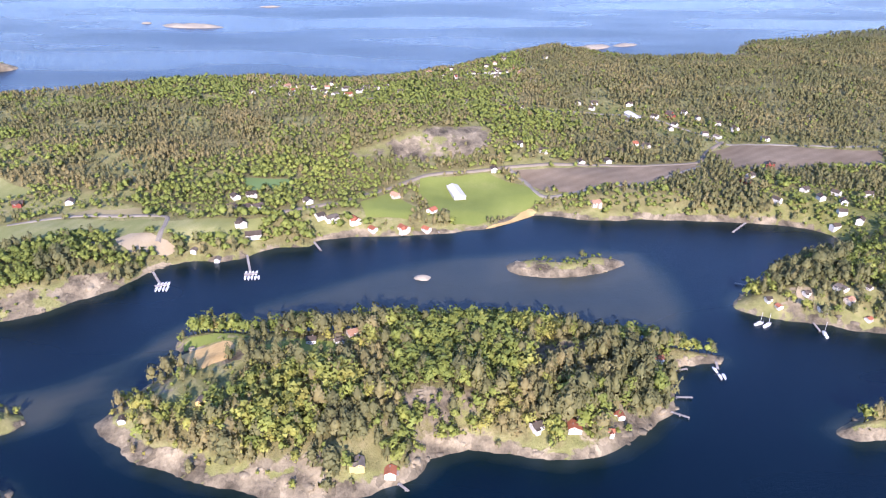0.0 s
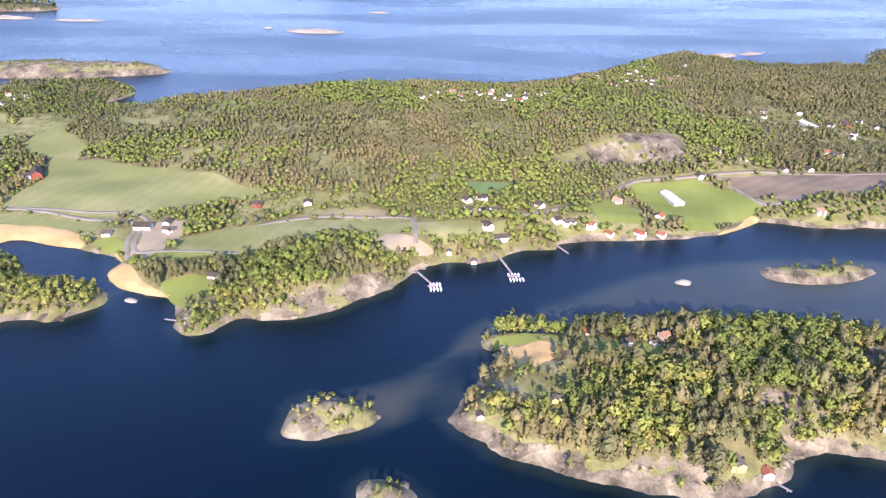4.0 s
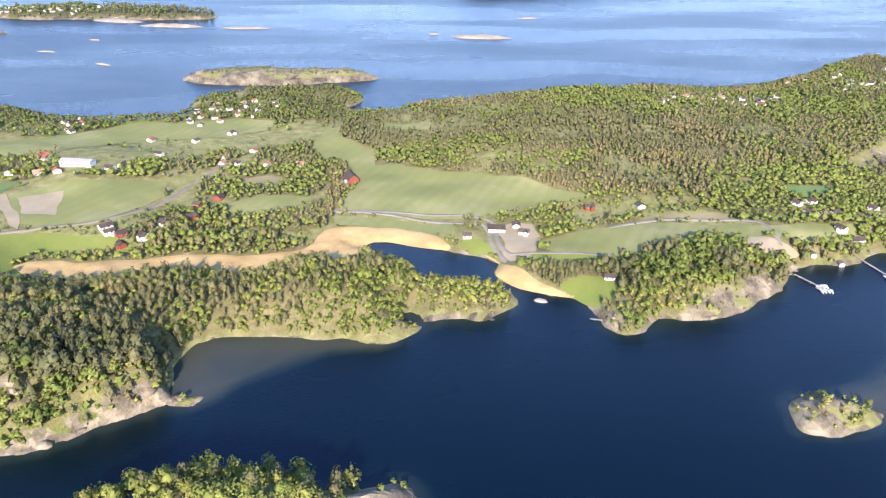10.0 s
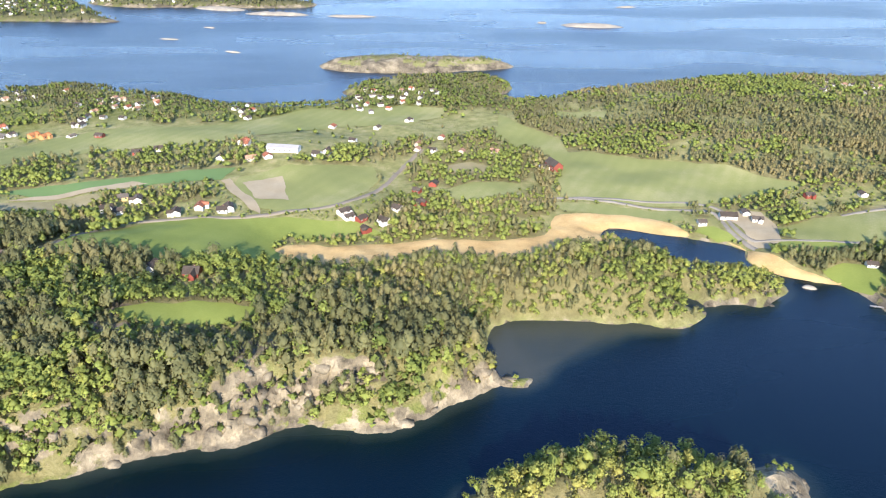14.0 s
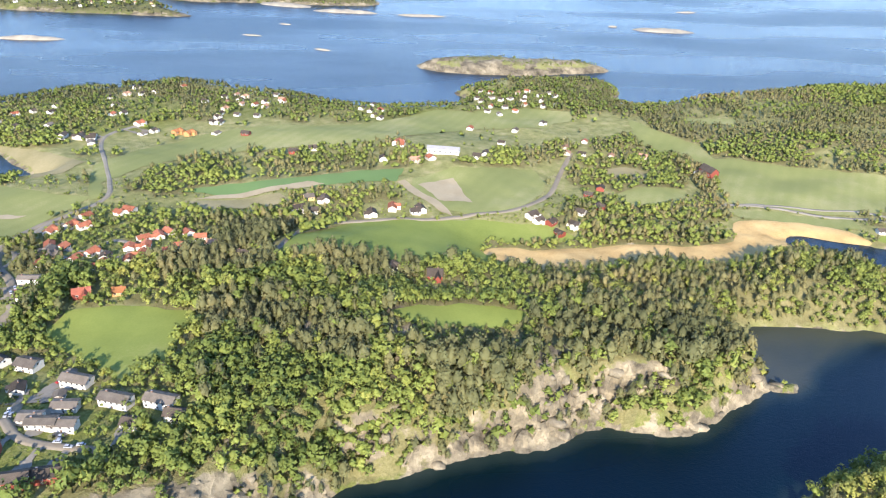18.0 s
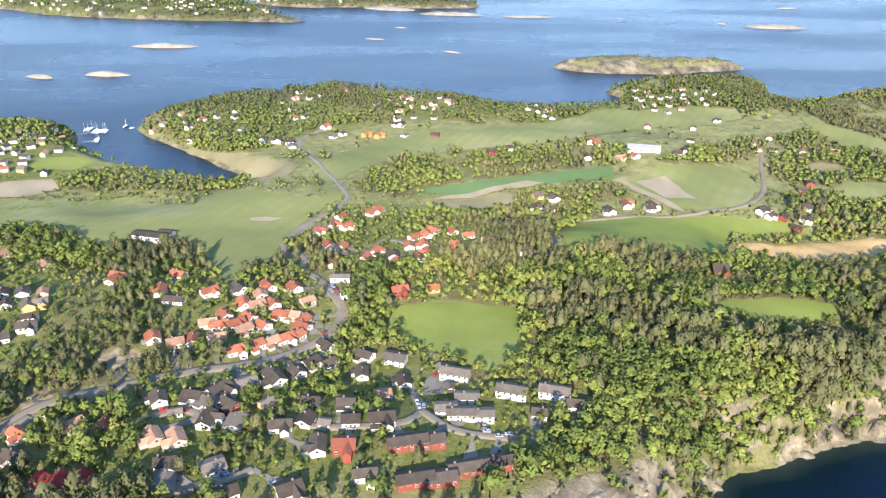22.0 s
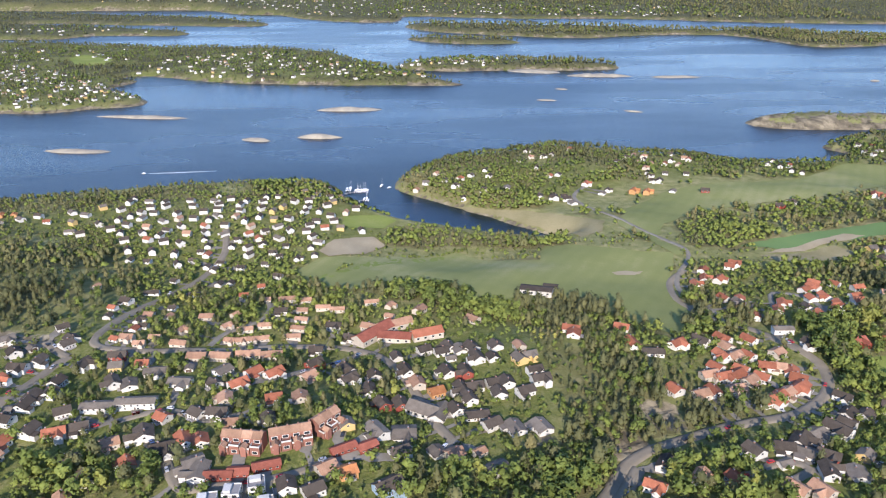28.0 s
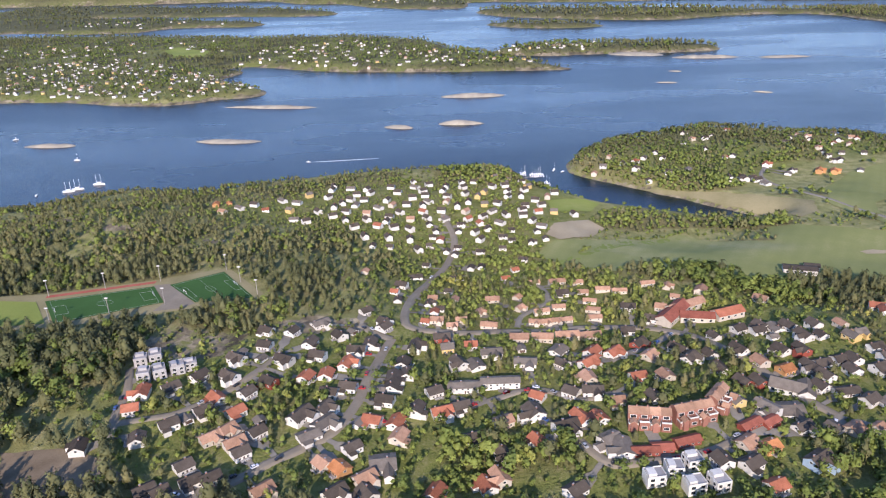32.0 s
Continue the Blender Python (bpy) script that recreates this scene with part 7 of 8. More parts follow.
def forest(name, spots, shapes, material, label, pick):
    """Many trees joined into one piece of woodland."""
    gx, gy, conifer, height, r = spots
    idx = np.nonzero(conifer == pick)[0]
    if not len(idx):
        return
    vs, ts, tint, sides, o = [], [], [], [], 0
    kinds = r.randint(0, len(shapes), len(idx))
    tone = np.clip(r.beta(2, 3, len(idx)) * 0.7 + 1.3 * (fbm(gx[idx], gy[idx], 36, 3, 40) - 0.42), 0, 1)
    tone = np.where((gx[idx] < -1240) & (gy[idx] > 330), np.clip(tone - 0.12, 0, 1), tone)
    tone = np.where(((gy[idx] < 340) & (gx[idx] > -130)), np.clip(tone + 0.18, 0, 1), tone)
    tone = np.where(((gx[idx] < -1240) & (gy[idx] > 330)) | ((gx[idx] > -1100) & (gx[idx] < -935) & (gy[idx] < 345)), tone * (0.85 if pick else 0.55), tone)
    tone = np.where((gy[idx] < 262) & (gx[idx] > -530) & (gx[idx] < -370), np.clip(1.3 * tone + 0.28, 0.1, 1), tone)
    tone = np.where((gy[idx] > 530) & (gx[idx] > -440) & (gx[idx] < 230), np.clip(tone + 0.3, 0, 1), tone)
    # near western trees painted darker, for deep shade free of distance haze
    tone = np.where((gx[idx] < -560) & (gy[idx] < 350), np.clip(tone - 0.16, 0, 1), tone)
    # haze put into the tint: farther trees drawn towards one middle tone
    tone = np.where(gy[idx] > 440, (0.6 if pick else 0.36) + (tone - 0.42) * (0.75 if pick else 0.45), tone)
    tone = np.where((gy[idx] > 640) & (not pick), 0.7 * tone, tone)
    tone = np.where((gx[idx] > -650) & (gx[idx] < -320) & (gy[idx] > 355) & (gy[idx] < 480), np.clip(0.3 + 0.7 * tone, 0.35, 0.95), tone)
    tone = np.where((gx[idx] < -440) & (gy[idx] > 478) & (gy[idx] < 800), np.clip(tone + 0.06, 0, 1), tone)
    tone = np.where((gx[idx] > -470) & (gx[idx] < -120) & (gy[idx] > 660) & (gy[idx] < 800), tone * 0.7, tone)
    tone = np.where((gx[idx] < -440) & (gy[idx] > 760) & (gy[idx] < 1090), np.clip(tone - 0.3, 0, 1), tone)
    tone = np.where(gy[idx] > 1090, np.clip(tone - 0.2, 0, 1), tone)
    for k, (sv, st, sn) in enumerate(shapes):
        sel = idx[kinds == k]
        n = len(sel)
        if not n:
            continue
        a, h = r.uniform(0, 6.283, n), height[sel]
        w = h * r.uniform(0.9, 1.35, n) * np.where(gy[sel] > 440, 1.04, 1.0) * (0.88 if pick else 1.04)
        ca, sa = np.cos(a)[:, None], np.sin(a)[:, None]
        x = (sv[None, :, 0] * ca - sv[None, :, 1] * sa) * w[:, None] + gx[sel][:, None]
        y = (sv[None, :, 0] * sa + sv[None, :, 1] * ca) * w[:, None] + gy[sel][:, None]
        z = sv[None, :, 2] * h[:, None] + ground_z(gx[sel], gy[sel])[:, None]
        vs.append(np.stack([x, y, z], 2).reshape(-1, 3))
        ts.append((st[None] + (np.arange(n) * len(sv))[:, None, None] + o).reshape(-1, 3))
        sides.append(np.stack([sn[None, :, 0] * ca - sn[None, :, 1] * sa, sn[None, :, 0] * sa + sn[None, :, 1] * ca, np.repeat(sn[None, :, 2], n, 0)], 2).reshape(-1, 3))
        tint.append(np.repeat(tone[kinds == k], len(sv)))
        o += n * len(sv)
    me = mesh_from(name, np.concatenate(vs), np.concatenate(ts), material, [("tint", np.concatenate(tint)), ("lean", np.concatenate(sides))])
    return tagged(new(name, me), label, "woodland", kind="stuff")


NEAR_SHAPES = {True: [tree_shape(True, 70, k, 0.07) for k in range(8)], False: [tree_shape(False, 92, 50 + k, 0.072) for k in range(8)]}
MID_SHAPES = {True: [tree_shape(True, 24, k, 0.12) for k in range(5)], False: [tree_shape(False, 26, 50 + k, 0.14) for k in range(5)]}
FAR_SHAPES = {True: [tree_shape(True, 9, k, 0.17) for k in range(4)], False: [tree_shape(False, 10, 50 + k, 0.2) for k in range(4)]}
DISTANT_SHAPES = {True: [tree_shape(True, 5, k, 0.25) for k in range(3)], False: [tree_shape(False, 5, 50 + k, 0.28) for k in range(3)]}
WOODS = [
    ("near", scatter(-1640, 420, 180, 440, 4.3, 11), NEAR_SHAPES),
    ("islet", scatter(-535, -368, 195, 262, 6.4, 19), {True: [tree_shape(True, 150, k, 0.048) for k in range(4)], False: [tree_shape(False, 260, 50 + k, 0.046) for k in range(6)]}),
    ("middle", scatter(-1700, 520, 440, 640, 4.4, 12), MID_SHAPES),
    ("back", scatter(-1720, 900, 640, 1130, 4.25, 13), FAR_SHAPES),
    ("south", scatter(-1720, -745, -70, 180, 8.0, 17), FAR_SHAPES),
    ("skerries", scatter(-680, -400, 960, 1085, 7.0, 14), FAR_SHAPES),
    ("far", scatter(-2600, 900, 1130, 2100, 9.0, 15), FAR_SHAPES),
    ("distance", scatter(-3400, 1200, 2100, 3300, 17.0, 16), DISTANT_SHAPES),
    ("horizon", scatter(-4200, 2300, 3300, 4560, 52.0, 18), DISTANT_SHAPES),
]


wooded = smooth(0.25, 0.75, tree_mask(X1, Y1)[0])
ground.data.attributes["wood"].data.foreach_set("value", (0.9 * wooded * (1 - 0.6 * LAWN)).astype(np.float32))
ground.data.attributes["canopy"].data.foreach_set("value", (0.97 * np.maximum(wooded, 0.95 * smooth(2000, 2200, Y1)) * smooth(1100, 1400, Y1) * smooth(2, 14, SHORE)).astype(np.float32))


def single_tree_meshes(conifer, seed, tone):
    v, t, lean = tree_shape(conifer, 150, seed, 0.075 if not conifer else 0.07)
    crown = np.concatenate([t[:10], t[16:]])
    trunk = t[10:16]
    tag = np.full(len(v), tone)
    stem = v[10 - 3:16 - 3]
    return (mesh_from("trunk", stem, trunk - trunk.min(), BARK), mesh_from("crown", v, crown, NEEDLES if conifer else BROADLEAF, [("tint", tag), ("lean", lean)]))


GARDEN = {c: [single_tree_meshes(c, 200 + k, tone) for k, tone in enumerate((0.15, 0.3, 0.45, 0.6, 0.8))] for c in (True, False)}
gx, gy, conifer, height, r = WOODS[0][1]
near_town = LAWN[np.clip(np.searchsorted(GY, gy) - 1, 0, len(GY) - 2) * len(GX) + np.clip(np.searchsorted(GX, gx) - 1, 0, len(GX) - 2)] > 0.5
on_islet = (gy < 262) & (gx > -535) & (gx < -368)
chosen = np.nonzero(near_town & (gy < 330))[0]
chosen = chosen[r.permutation(len(chosen))[:180]]
for k in chosen:
    root = new("garden_tree")
    tagged(root, "dark olive pine standing between the houses" if conifer[k] else "fresh green broadleaf tree in a garden", "tree", group="garden trees")
    trunk_mesh, crown_mesh = GARDEN[bool(conifer[k])][int(r.randint(0, 5))]
    for name, me in (("trunk", trunk_mesh), ("crown", crown_mesh)):
        new(name, me).parent = root
    h = float(height[k]) * 1.1
    root.matrix_basis = pose(gx[k], gy[k], float(ground_z(gx[k], gy[k])), 0, 0, float(r.uniform(0, 360))) @ Matrix.Scale(h, 4)
left_over = np.setdiff1d(np.nonzero(~on_islet)[0], chosen)
WOODS[0] = ("near", (gx[left_over], gy[left_over], conifer[left_over], height[left_over], r), NEAR_SHAPES)
def shrub_spots():
    """Low scrub between the trees, on slopes, shores and in gardens."""
    r = np.random.RandomState(77)
    gx, gy = np.meshgrid(np.arange(-1640, 420, 4.2), np.arange(200, 560, 4.2))
    gx = gx.ravel() + r.uniform(-2, 2, gx.size)
    gy = gy.ravel() + r.uniform(-2, 2, gy.size)
    flat = np.clip(np.searchsorted(GY, gy) - 1, 0, len(GY) - 2) * len(GX) + np.clip(np.searchsorted(GX, gx) - 1, 0, len(GX) - 2)
    keep = (SHORE[flat] > 2.5) & (r.uniform(0, 1, len(gx)) < np.where(ROCK[flat] > 0.8, np.where(cliff_share[flat] > 0.15, 0.34, 0.12), np.where(cliff_share[flat] > 0.15, 0.95, np.where(LAWN[flat] > 0.5, 0.5, 0.36))))
    gx, gy = gx[keep], gy[keep]
    tall = np.where(cliff_share[flat][keep] > 0.15, 1.9, 1.0)
    free = np.ones(len(gx), bool)
    for line in FIELD_LINES:
        free &= ~inside(line, gx, gy)
    for width, line in ROAD_LINES:
        free &= distance(line, gx, gy, 8, closed=False) > width / 2 + 1
    for hx, hy, size in HOUSE_SPOTS:
        free &= np.hypot(gx - hx, gy - hy) > size * 0.8 + 1.2
    gx, gy = gx[free], gy[free]
    return gx, gy, r.uniform(0, 1, len(gx)) < 0.15, r.uniform(1.4, 3.4, len(gx)) * tall[free], r


SHRUB_SHAPES = [tree_shape(False, 9, 300 + k, 0.27) for k in range(5)]
scrub = shrub_spots()
forest("scrub", scrub, SHRUB_SHAPES, NEEDLES, "low dark juniper scrub", True)
forest("scrub", scrub, SHRUB_SHAPES, BROADLEAF, "low yellow-green bushes and scrub", False)
r = np.random.RandomState(83)
rows = [open_curve(h) for h in HEDGES]
hx, hy = np.concatenate([np.repeat(l[:, 0], 2) for l in rows]), np.concatenate([np.repeat(l[:, 1], 2) for l in rows])
open_row = fbm(hx, hy, 18, 2, 84) > 0.42
hx, hy = hx[open_row] + r.uniform(-1.6, 1.6, open_row.sum()), hy[open_row] + r.uniform(-1.6, 1.6, open_row.sum())
forest("hedge", (hx, hy, np.zeros(len(hx), bool), r.uniform(1.6, 3.6, len(hx)), r), SHRUB_SHAPES, BROADLEAF, "row of green bushes along a field edge", False)
for name, spots, shapes in WOODS:
    if name in ("distance", "horizon"):
        spots[3][:] *= 1.25
    if name == "far":
        spots[3][:] *= 1.05
    forest("pine_wood", spots, shapes[True], NEEDLES, "dense olive-green pines and spruces", True)
    forest("broadleaf_wood", spots, shapes[False], BROADLEAF, "fresh yellow-green broadleaf trees in spring leaf", False)


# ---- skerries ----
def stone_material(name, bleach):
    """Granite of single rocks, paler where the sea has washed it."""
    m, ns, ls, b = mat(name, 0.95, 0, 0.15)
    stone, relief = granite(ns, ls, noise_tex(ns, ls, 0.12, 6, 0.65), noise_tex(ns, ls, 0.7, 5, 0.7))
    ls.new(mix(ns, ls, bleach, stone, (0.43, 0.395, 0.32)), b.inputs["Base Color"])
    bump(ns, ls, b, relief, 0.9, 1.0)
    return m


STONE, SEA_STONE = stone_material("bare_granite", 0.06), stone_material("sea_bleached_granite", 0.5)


def skerry(x0, y0, x1, y1, depth, height, label, seed):
    """A bare rock in the sea: a low, uneven dome."""
    n, rings = 36, 8
    cx, cy, half, turn = (x0 + x1) / 2, (y0 + y1) / 2, math.hypot(x1 - x0, y1 - y0) / 2, math.atan2(y1 - y0, x1 - x0)
    verts, tris = [(cx, cy, height)], []
    for q in range(1, rings + 1):
        f = q / rings
        for k in range(n):
            a = 2 * math.pi * k / n
            w = 0.75 + 0.5 * float(fbm(np.array([3 + 2 * math.cos(a) + seed]), np.array([3 + 2 * math.sin(a)]), 1.3, 3, seed)[0])
            u, v = half * f * w * math.cos(a), depth * f * w * math.sin(a)
            x, y = cx + u * math.cos(turn) - v * math.sin(turn), cy + u * math.sin(turn) + v * math.cos(turn)
            z = height * (1 - f**2.2) * (0.5 + float(fbm(np.array([x]), np.array([y]), 12, 3, seed)[0])) - 1.2 * f**6
            verts.append((x, y, z))
    for k in range(n):
        tris.append((0, 1 + k, 1 + (k + 1) % n))
        for q in range(rings - 1):
            a, b = 1 + q * n + k, 1 + q * n + (k + 1) % n
            tris += [(a, a + n, b + n), (a, b + n, b)]
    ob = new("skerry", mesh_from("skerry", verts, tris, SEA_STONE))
    return tagged(ob, label, "skerry", group="skerries in the sound")


for k, row in enumerate([(-304, 1308, -192, 1292, 16, 4), (-336, 1330, -318, 1328, 5, 2), (-955, 1485, -845, 1450, 18, 4), (-850, 1420, -725, 1402, 14, 4), (-700, 1392, -605, 1386, 10, 3), (-165, 1499, -121, 1501, 6, 2), (-810, 1101, -779, 1087, 4, 1.5), (-925, 1188, -889, 1180, 4, 1.5), (-885, 1284, -860, 1275, 4, 1.5), (-1262, 1125, -1154, 1122, 11, 4), (-1255, 955, -1194, 952, 9, 4), (-1321, 945, -1282, 937, 8, 3), (-1551, 895, -1459, 888, 8, 3), (-1760, 895, -1685, 893, 9, 3), (-1565, 1095, -1421, 1072, 9, 3), (326, 1108, 400, 1135, 14, 4), (395, 1130, 445, 1150, 9, 3), (40, 419, 52, 417, 4, 1.6), (-300, 411, -290, 408, 3, 1.2)]):
    skerry(*row, "low bare rock skerry rising from the sea", k + 3)


def boulder_shape(seed):
    bm = bmesh.new()
    bmesh.ops.create_icosphere(bm, subdivisions=1, radius=1)
    r = random.Random(seed)
    for v in bm.verts:
        v.co *= r.uniform(0.55, 1.3)
        v.co.x, v.co.y = max(-0.8, min(0.7, v.co.x)), max(-0.75, min(0.8, v.co.y))
        v.co.z = max(-0.6, min(0.5 + 0.2 * v.co.x, v.co.z * 0.9))
    verts = np.array([v.co for v in bm.verts])
    tris = np.array([[v.index for v in f.verts] for f in bm.faces])
    bm.free()
    return verts, tris


def scatter_boulders():
    r = np.random.RandomState(91)
    gx, gy = np.meshgrid(np.arange(-1640, 420, 3.2), np.arange(200, 470, 3.2))
    gx = gx.ravel() + r.uniform(-1.4, 1.4, gx.size)
    gy = gy.ravel() + r.uniform(-1.4, 1.4, gy.size)
    i, j = np.searchsorted(GX, gx) - 1, np.searchsorted(GY, gy) - 1
    flat = j * len(GX) + i
    keep = (ROCK[flat] > 0.72) & (SHORE[flat] > 0.3) & ((SHORE[flat] < 34) | (r.uniform(0, 1, len(gx)) < 0.1)) & (r.uniform(0, 1, len(gx)) < np.where(cliff_share[flat] > 0.2, 0.16, 0.3))
    for width, line in ROAD_LINES:
        keep &= distance(line, gx, gy, 8, closed=False) > width / 2 + 3
    for hx, hy, size in HOUSE_SPOTS:
        keep &= np.hypot(gx - hx, gy - hy) > size + 3
    gx, gy = gx[keep], gy[keep]
    vs, ts, o = [], [], 0
    shapes = [boulder_shape(k) for k in range(8)]
    big = 1 + 0.5 * (cliff_share[flat][keep] > 0.3)
    which = r.randint(0, 8, len(gx))
    for k, (sv, st) in enumerate(shapes):
        x, y = gx[which == k], gy[which == k]
        n = len(x)
        a, size = r.uniform(0, 6.283, n), r.uniform(0.6, 1.0, n) ** 2 * 3.0 * big[which == k]
        ca, sa, wide = np.cos(a)[:, None], np.sin(a)[:, None], r.uniform(1.0, 1.9, n)[:, None]
        px = (sv[None, :, 0] * wide * ca - sv[None, :, 1] * sa) * size[:, None] + x[:, None]
        py = (sv[None, :, 0] * wide * sa + sv[None, :, 1] * ca) * size[:, None] + y[:, None]
        pz = sv[None, :, 2] * size[:, None] + ground_z(x, y)[:, None] - 0.34 * size[:, None]
        vs.append(np.stack([px, py, pz], 2).reshape(-1, 3))
        ts.append((st[None] + (np.arange(n) * len(sv))[:, None, None] + o).reshape(-1, 3))
        o += n * len(sv)
    tagged(new("boulders", mesh_from("boulders", np.concatenate(vs), np.concatenate(ts), STONE)), "weathered pale granite outcrops along the shores and cliffs", "rocks", kind="stuff")


scatter_boulders()


# ---- piers and boats ----
def pier(x0, y0, x1, y1, width, head=0.0, label="grey timber pier on posts"):
    root = new("pier")
    tagged(root, label, "pier", group="piers")
    length = math.hypot(x1 - x0, y1 - y0)
    n = max(4, int(length / 1.4))
    for k in range(n):
        bm = bmesh.new()
        box(bm, k * length / n + 0.04, (k + 1) * length / n - 0.04, -width / 2, width / 2, 0.75, 0.9)
        part("plank", bm, TIMBER, root)
    for k in range(0, n + 1, 3):
        for sgn in (-1, 1):
            bm = bmesh.new()
            box(bm, k * length / n - 0.12, k * length / n + 0.12, sgn * width * 0.42 - 0.12, sgn * width * 0.42 + 0.12, -1.5, 0.75)
            part("post", bm, TIMBER, root)
    if head:
        bm = bmesh.new()
        box(bm, length + 0.02, length + 2.6, -head / 2, head / 2, 0.55, 0.92)
        part("pontoon", bm, TIMBER, root, "pale floating pontoon")
    root.matrix_basis = pose(x0, y0, 0, 0, 0, math.degrees(math.atan2(y1 - y0, x1 - x0)))
    return root


def hull_mesh(length, width, height):
    bm = bmesh.new()
    rows = []
    for f, w in ((-0.5, 0.8), (-0.2, 1.0), (0.15, 0.95), (0.38, 0.55), (0.5, 0.04)):
        rows.append([bm.verts.new((f * length, sgn * w * width / 2 * g, z)) for sgn, g, z in ((-1, 1, height), (-1, 0.55, -0.25), (1, 0.55, -0.25), (1, 1, height))])
    for a, b in zip(rows, rows[1:]):
        for k in range(3):
            bm.faces.new([a[k], b[k], b[k + 1], a[k + 1]])
        bm.faces.new([a[3], b[3], b[0], a[0]])
    bm.faces.new(rows[0])
    bmesh.ops.recalc_face_normals(bm, faces=bm.faces[:])
    return bm


def build_boat(kind):
    root = new("sailing_boat" if kind != "motor" else "motor_boat")
    size = {"motor": 5.0, "sail": 7.0, "ship": 11.5}[kind]
    tagged(root, {"motor": "small white motor boat lying on the water", "sail": "white sailing boat with a bare mast", "ship": "large white sailing ship with two bare masts"}[kind], "boat", group="boats on the water")
    part("hull", hull_mesh(size, size * 0.3, size * 0.13), HULL, root)
    bm = bmesh.new()
    box(bm, -size * 0.18, size * 0.15, -size * 0.09, size * 0.09, size * 0.13 + 0.002, size * 0.24)
    part("cabin", bm, HULL, root)
    bm = bmesh.new()
    box(bm, size * 0.15, size * 0.165, -size * 0.08, size * 0.08, size * 0.17, size * 0.23)
    part("windscreen", bm, GLASS, root)
    if kind != "motor":
        for fx in ((0.12,) if kind == "sail" else (-0.2, 0.2)):
            bm = bmesh.new()
            w = 0.07 if kind == "sail" else 0.09
            box(bm, fx * size - w, fx * size + w, -w, w, size * 0.13, size * (1.15 if kind == "sail" else 0.95))
            part("mast", bm, LINE_PAINT, root)
            bm = bmesh.new()
            box(bm, fx * size - size * 0.16, fx * size, -w, w, size * 0.3, size * 0.3 + 2 * w)
            part("boom", bm, TIMBER, root)
    return root


BOATS = {}
def boat(kind, x, y, turn):
    spot = pose(x, y, 0.05, 0, 0, turn)
    if kind in BOATS:
        return copy_thing(BOATS[kind], spot)
    BOATS[kind] = build_boat(kind)
    BOATS[kind].matrix_basis = spot
    return BOATS[kind]


for row in ((-123, 438, -115, 421, 1.5, 7), (-67, 458, -62, 432, 1.5, 8), (-24, 475, -19, 462, 1.4, 0), (194, 315, 191, 305, 1.4, 0), (294, 485, 276, 469, 1.4, 0), (166, 305, 175, 307, 1.2, 0), (160, 284, 168, 283, 1.2, 0), (153, 273, 160, 268, 1.2, 0), (251, 391, 243, 395, 1.2, 0), (-263, 384, -270, 386, 1.2, 0), (267, 345, 266, 336, 1.2, 0), (-1165, 712, -1150, 722, 1.6, 8), (-1150, 690, -1140, 694, 1.4, 0), (-1240, 718, -1238, 730, 1.4, 5), (-1330, 705, -1335, 716, 1.4, 0), (62, 491, 64, 483, 1.2, 0), (20, 237, 24, 232, 1.2, 0)):
    pier(*row)
for x0, y0, count in ((-113, 418, 8), (-61, 429, 9), (-1147, 724, 14), (-1238, 733, 6), (190, 302, 3), (-1140, 697, 5), (-1160, 730, 6)):
    for k in range(count):
        side = k % 2 * 2 - 1
        boat("motor" if x0 > -200 or rng.random() < 0.75 else "sail", x0 + (k // 2 - count / 4 + 0.5) * 2.1 + rng.uniform(-0.2, 0.2), y0 + side * 3.4 + rng.uniform(-0.4, 0.4), 90 * side + rng.uniform(-6, 6))
for kind, x, y, turn in (("sail", 235, 347, 20), ("sail", 239, 345, 30), ("sail", 267, 333, 80), ("ship", -1612, 709, 10), ("ship", -1606, 716, 15), ("ship", -1591, 731, 5), ("sail", -1659, 826, 0), ("sail", -1788, 931, 40), ("sail", -1100, 752, 10), ("motor", -1388, 794, 180), ("motor", -1640, 700, 90), ("motor", -1120, 735, 40), ("sail", -1128, 741, 70)):
    boat(kind, x, y, turn)
bm = bmesh.new()
edge = [(-1384, 794, 0.5), (-1360, 796, 1.6), (-1335, 799, 1.3), (-1312, 802, 0.6)]
left = [bm.verts.new((x, y + w, 0.07)) for x, y, w in edge]
right = [bm.verts.new((x, y - w, 0.07)) for x, y, w in edge]
for k in range(3):
    bm.faces.new([right[k], right[k + 1], left[k + 1], left[k]])
me = bpy.data.meshes.new("boat_wake")
bm.to_mesh(me)
bm.free()
me.materials.append(LINE_PAINT)
tagged(new("boat_wake", me), "white foam wake behind a motor boat", "wake", kind="stuff")


# ---- parked and driving cars ----
CAR_PAINTS = [paint(n, c, 0.3, 0.05, 0.5) for n, c in (("white_car_paint", (0.75, 0.75, 0.75)), ("silver_car_paint", (0.4, 0.41, 0.42)), ("black_car_paint", (0.03, 0.03, 0.035)), ("red_car_paint", (0.4, 0.03, 0.03)), ("blue_car_paint", (0.05, 0.1, 0.25)))]
CAR_WORDS = ["white", "silver", "black", "red", "blue"]
TYRE = paint("tyre_rubber", (0.03, 0.03, 0.03), 0.9)


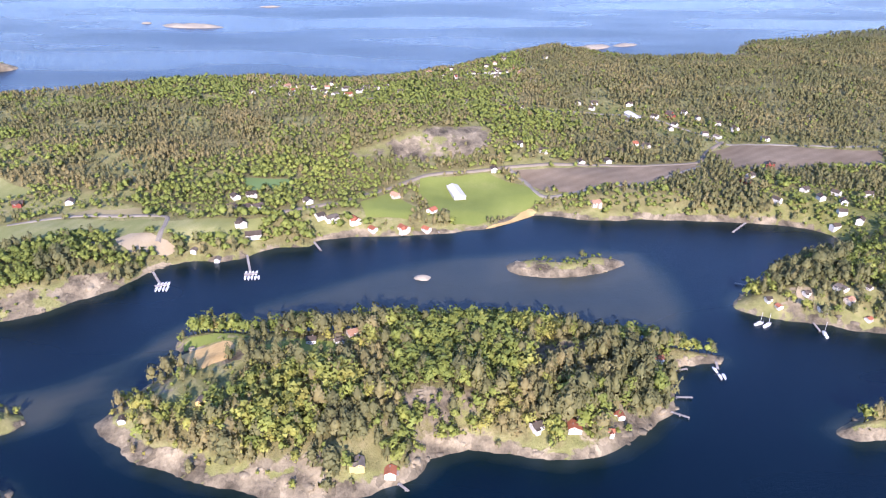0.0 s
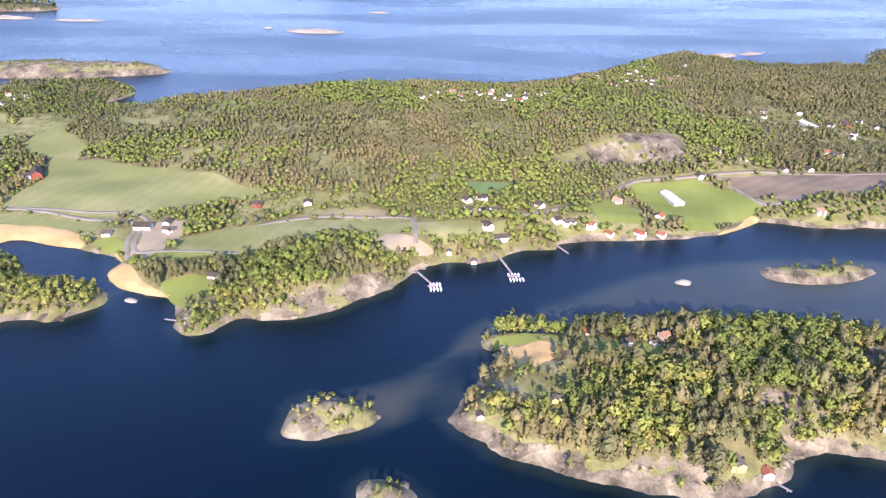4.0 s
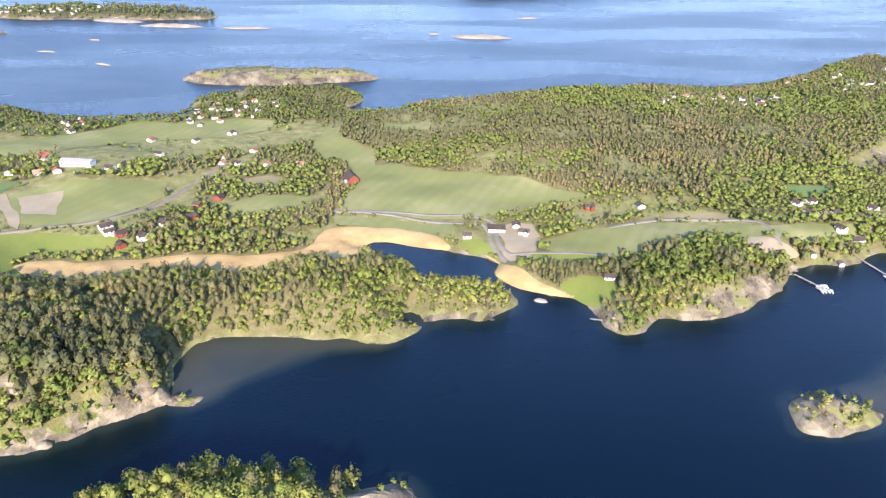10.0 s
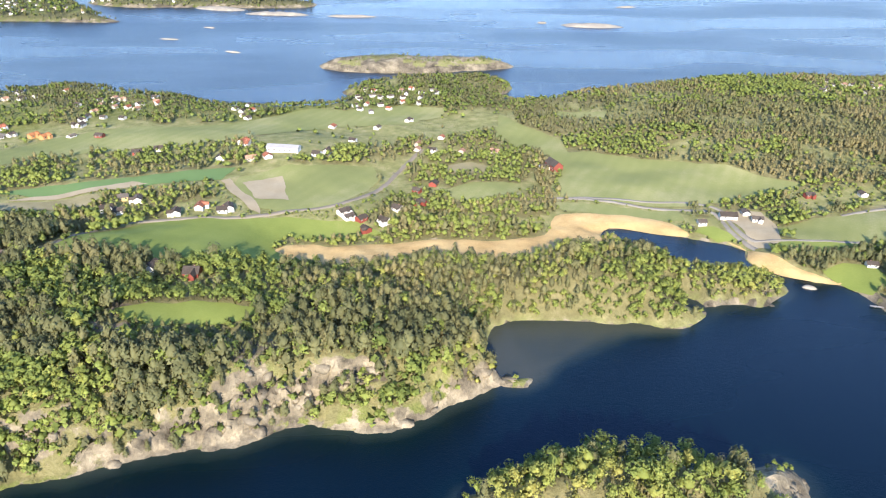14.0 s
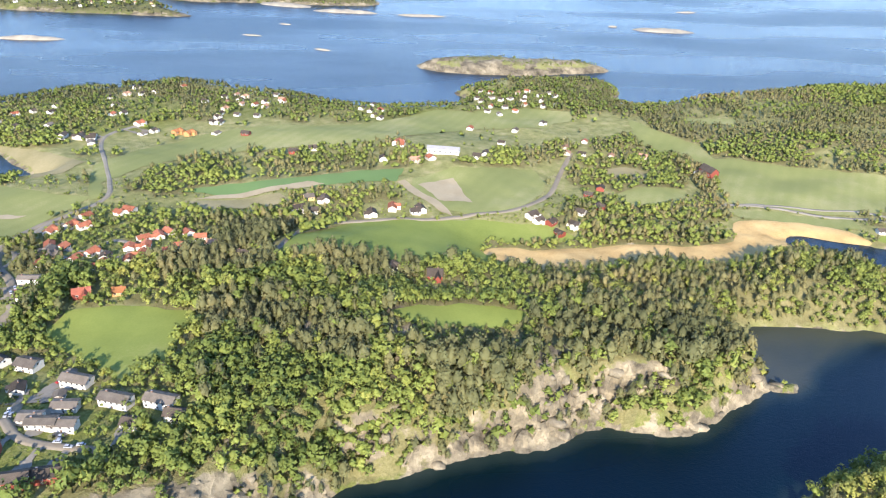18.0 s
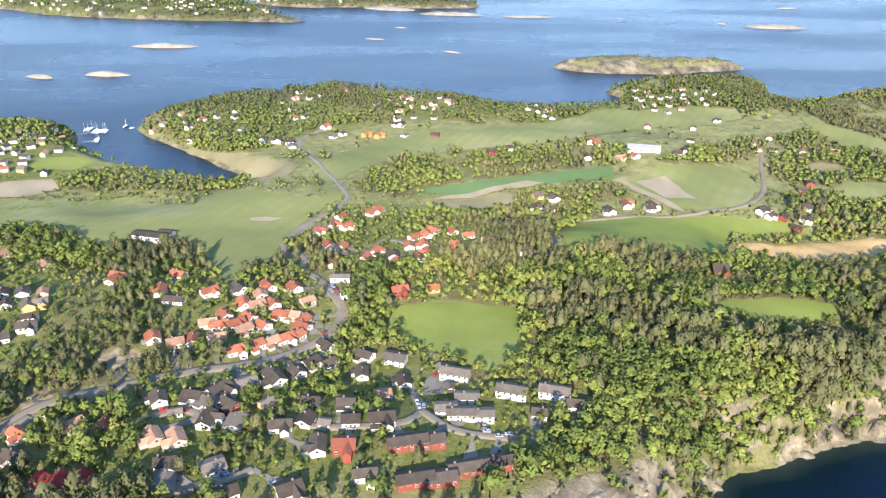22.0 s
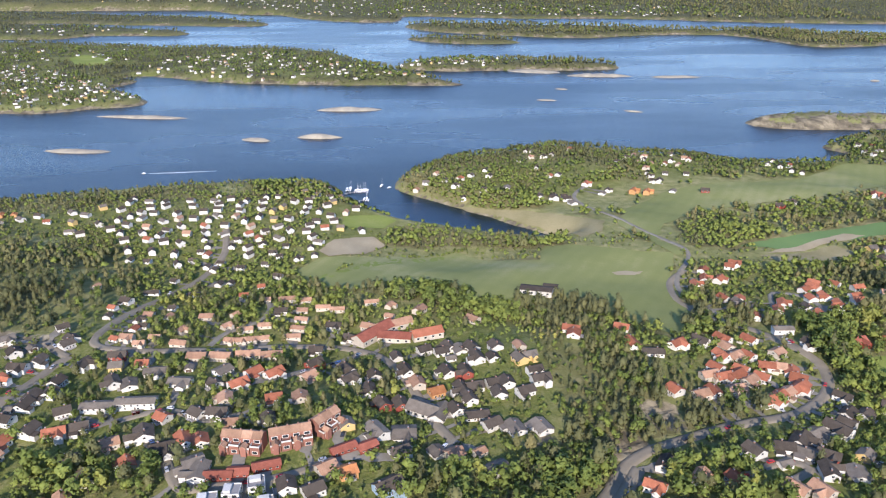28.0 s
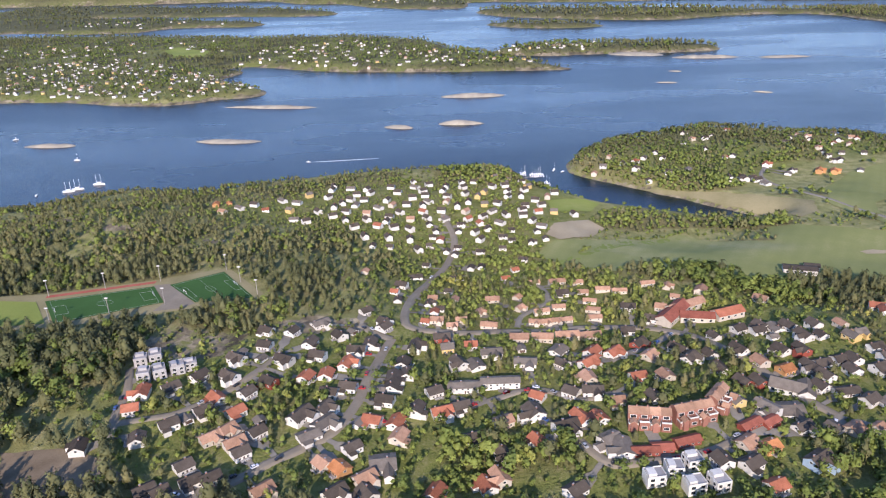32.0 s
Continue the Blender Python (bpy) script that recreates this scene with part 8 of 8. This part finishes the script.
def build_car(k):
    root = new("car")
    tagged(root, CAR_WORDS[k] + " passenger car standing on the road", "car", group="cars on the roads")
    bm = bmesh.new()
    prism(bm, [(-1.6, 0.25), (1.6, 0.25), (1.65, 0.65), (0.8, 0.72), (-1.5, 0.74)], -0.65, 0.65)
    part("body", bm, CAR_PAINTS[k], root)
    bm = bmesh.new()
    prism(bm, [(-1.3, 0.74), (0.75, 0.73), (0.3, 1.1), (-1.0, 1.1)], -0.56, 0.56)
    cabin = part("glazing", bm, GLASS, root)
    bm = bmesh.new()
    box(bm, -1.0, 0.3, -0.57, 0.57, 1.1, 1.14)
    part("roof", bm, CAR_PAINTS[k], root)
    for x in (-1.0, 1.0):
        for y in (-0.62, 0.5):
            bm = bmesh.new()
            bmesh.ops.create_cone(bm, cap_ends=True, segments=8, radius1=0.26, radius2=0.26, depth=0.14)
            bmesh.ops.transform(bm, matrix=pose(x, y + 0.06, 0.26, 90), verts=bm.verts)
            part("wheel", bm, TYRE, root)
    return root


CARS = [build_car(k) for k in range(5)]
town_roads = [(w, l) for w, l in ROAD_LINES if w > 2.8 and l[:, 1].max() < 620]
for k in range(64):
    width, line = rng.choice(town_roads)
    q = rng.randrange(1, len(line) - 1)
    d = line[q + 1] - line[q - 1]
    n = np.array((-d[1], d[0])) / max(np.hypot(*d), 1e-6) * width * rng.choice((-0.3, 0.3))
    x, y = line[q] + n
    spot = pose(x, y, float(max(ground_z(line[q - 1][0], line[q - 1][1]), ground_z(x, y), ground_z(x - n[0] * 2, y - n[1] * 2))) + 0.62, 0, 0, math.degrees(math.atan2(d[1], d[0])) + 180 * (n[0] > 0))
    if k < 5:
        CARS[k].matrix_basis = spot
    else:
        copy_thing(CARS[rng.choice((0, 0, 1, 1, 2, 2, 3, 4))], spot)
drive_spots = [(x, y) for x, y, size in HOUSE_SPOTS if x < -770 and y < 330 and size < 8]
for x, y in rng.sample(drive_spots, 34):
    k = np.argmin(np.hypot(ROAD_POINTS[:, 0] - x, ROAD_POINTS[:, 1] - y))
    d = ROAD_POINTS[k] - (x, y)
    gap = np.hypot(*d)
    if 6 < gap < 26:
        px, py = np.array((x, y)) + d / gap * 6.2
        copy_thing(CARS[rng.choice((0, 0, 1, 2, 2, 3, 4))], pose(px, py, float(ground_z(px, py)) + 0.5, 0, 0, math.degrees(math.atan2(d[1], d[0]))))
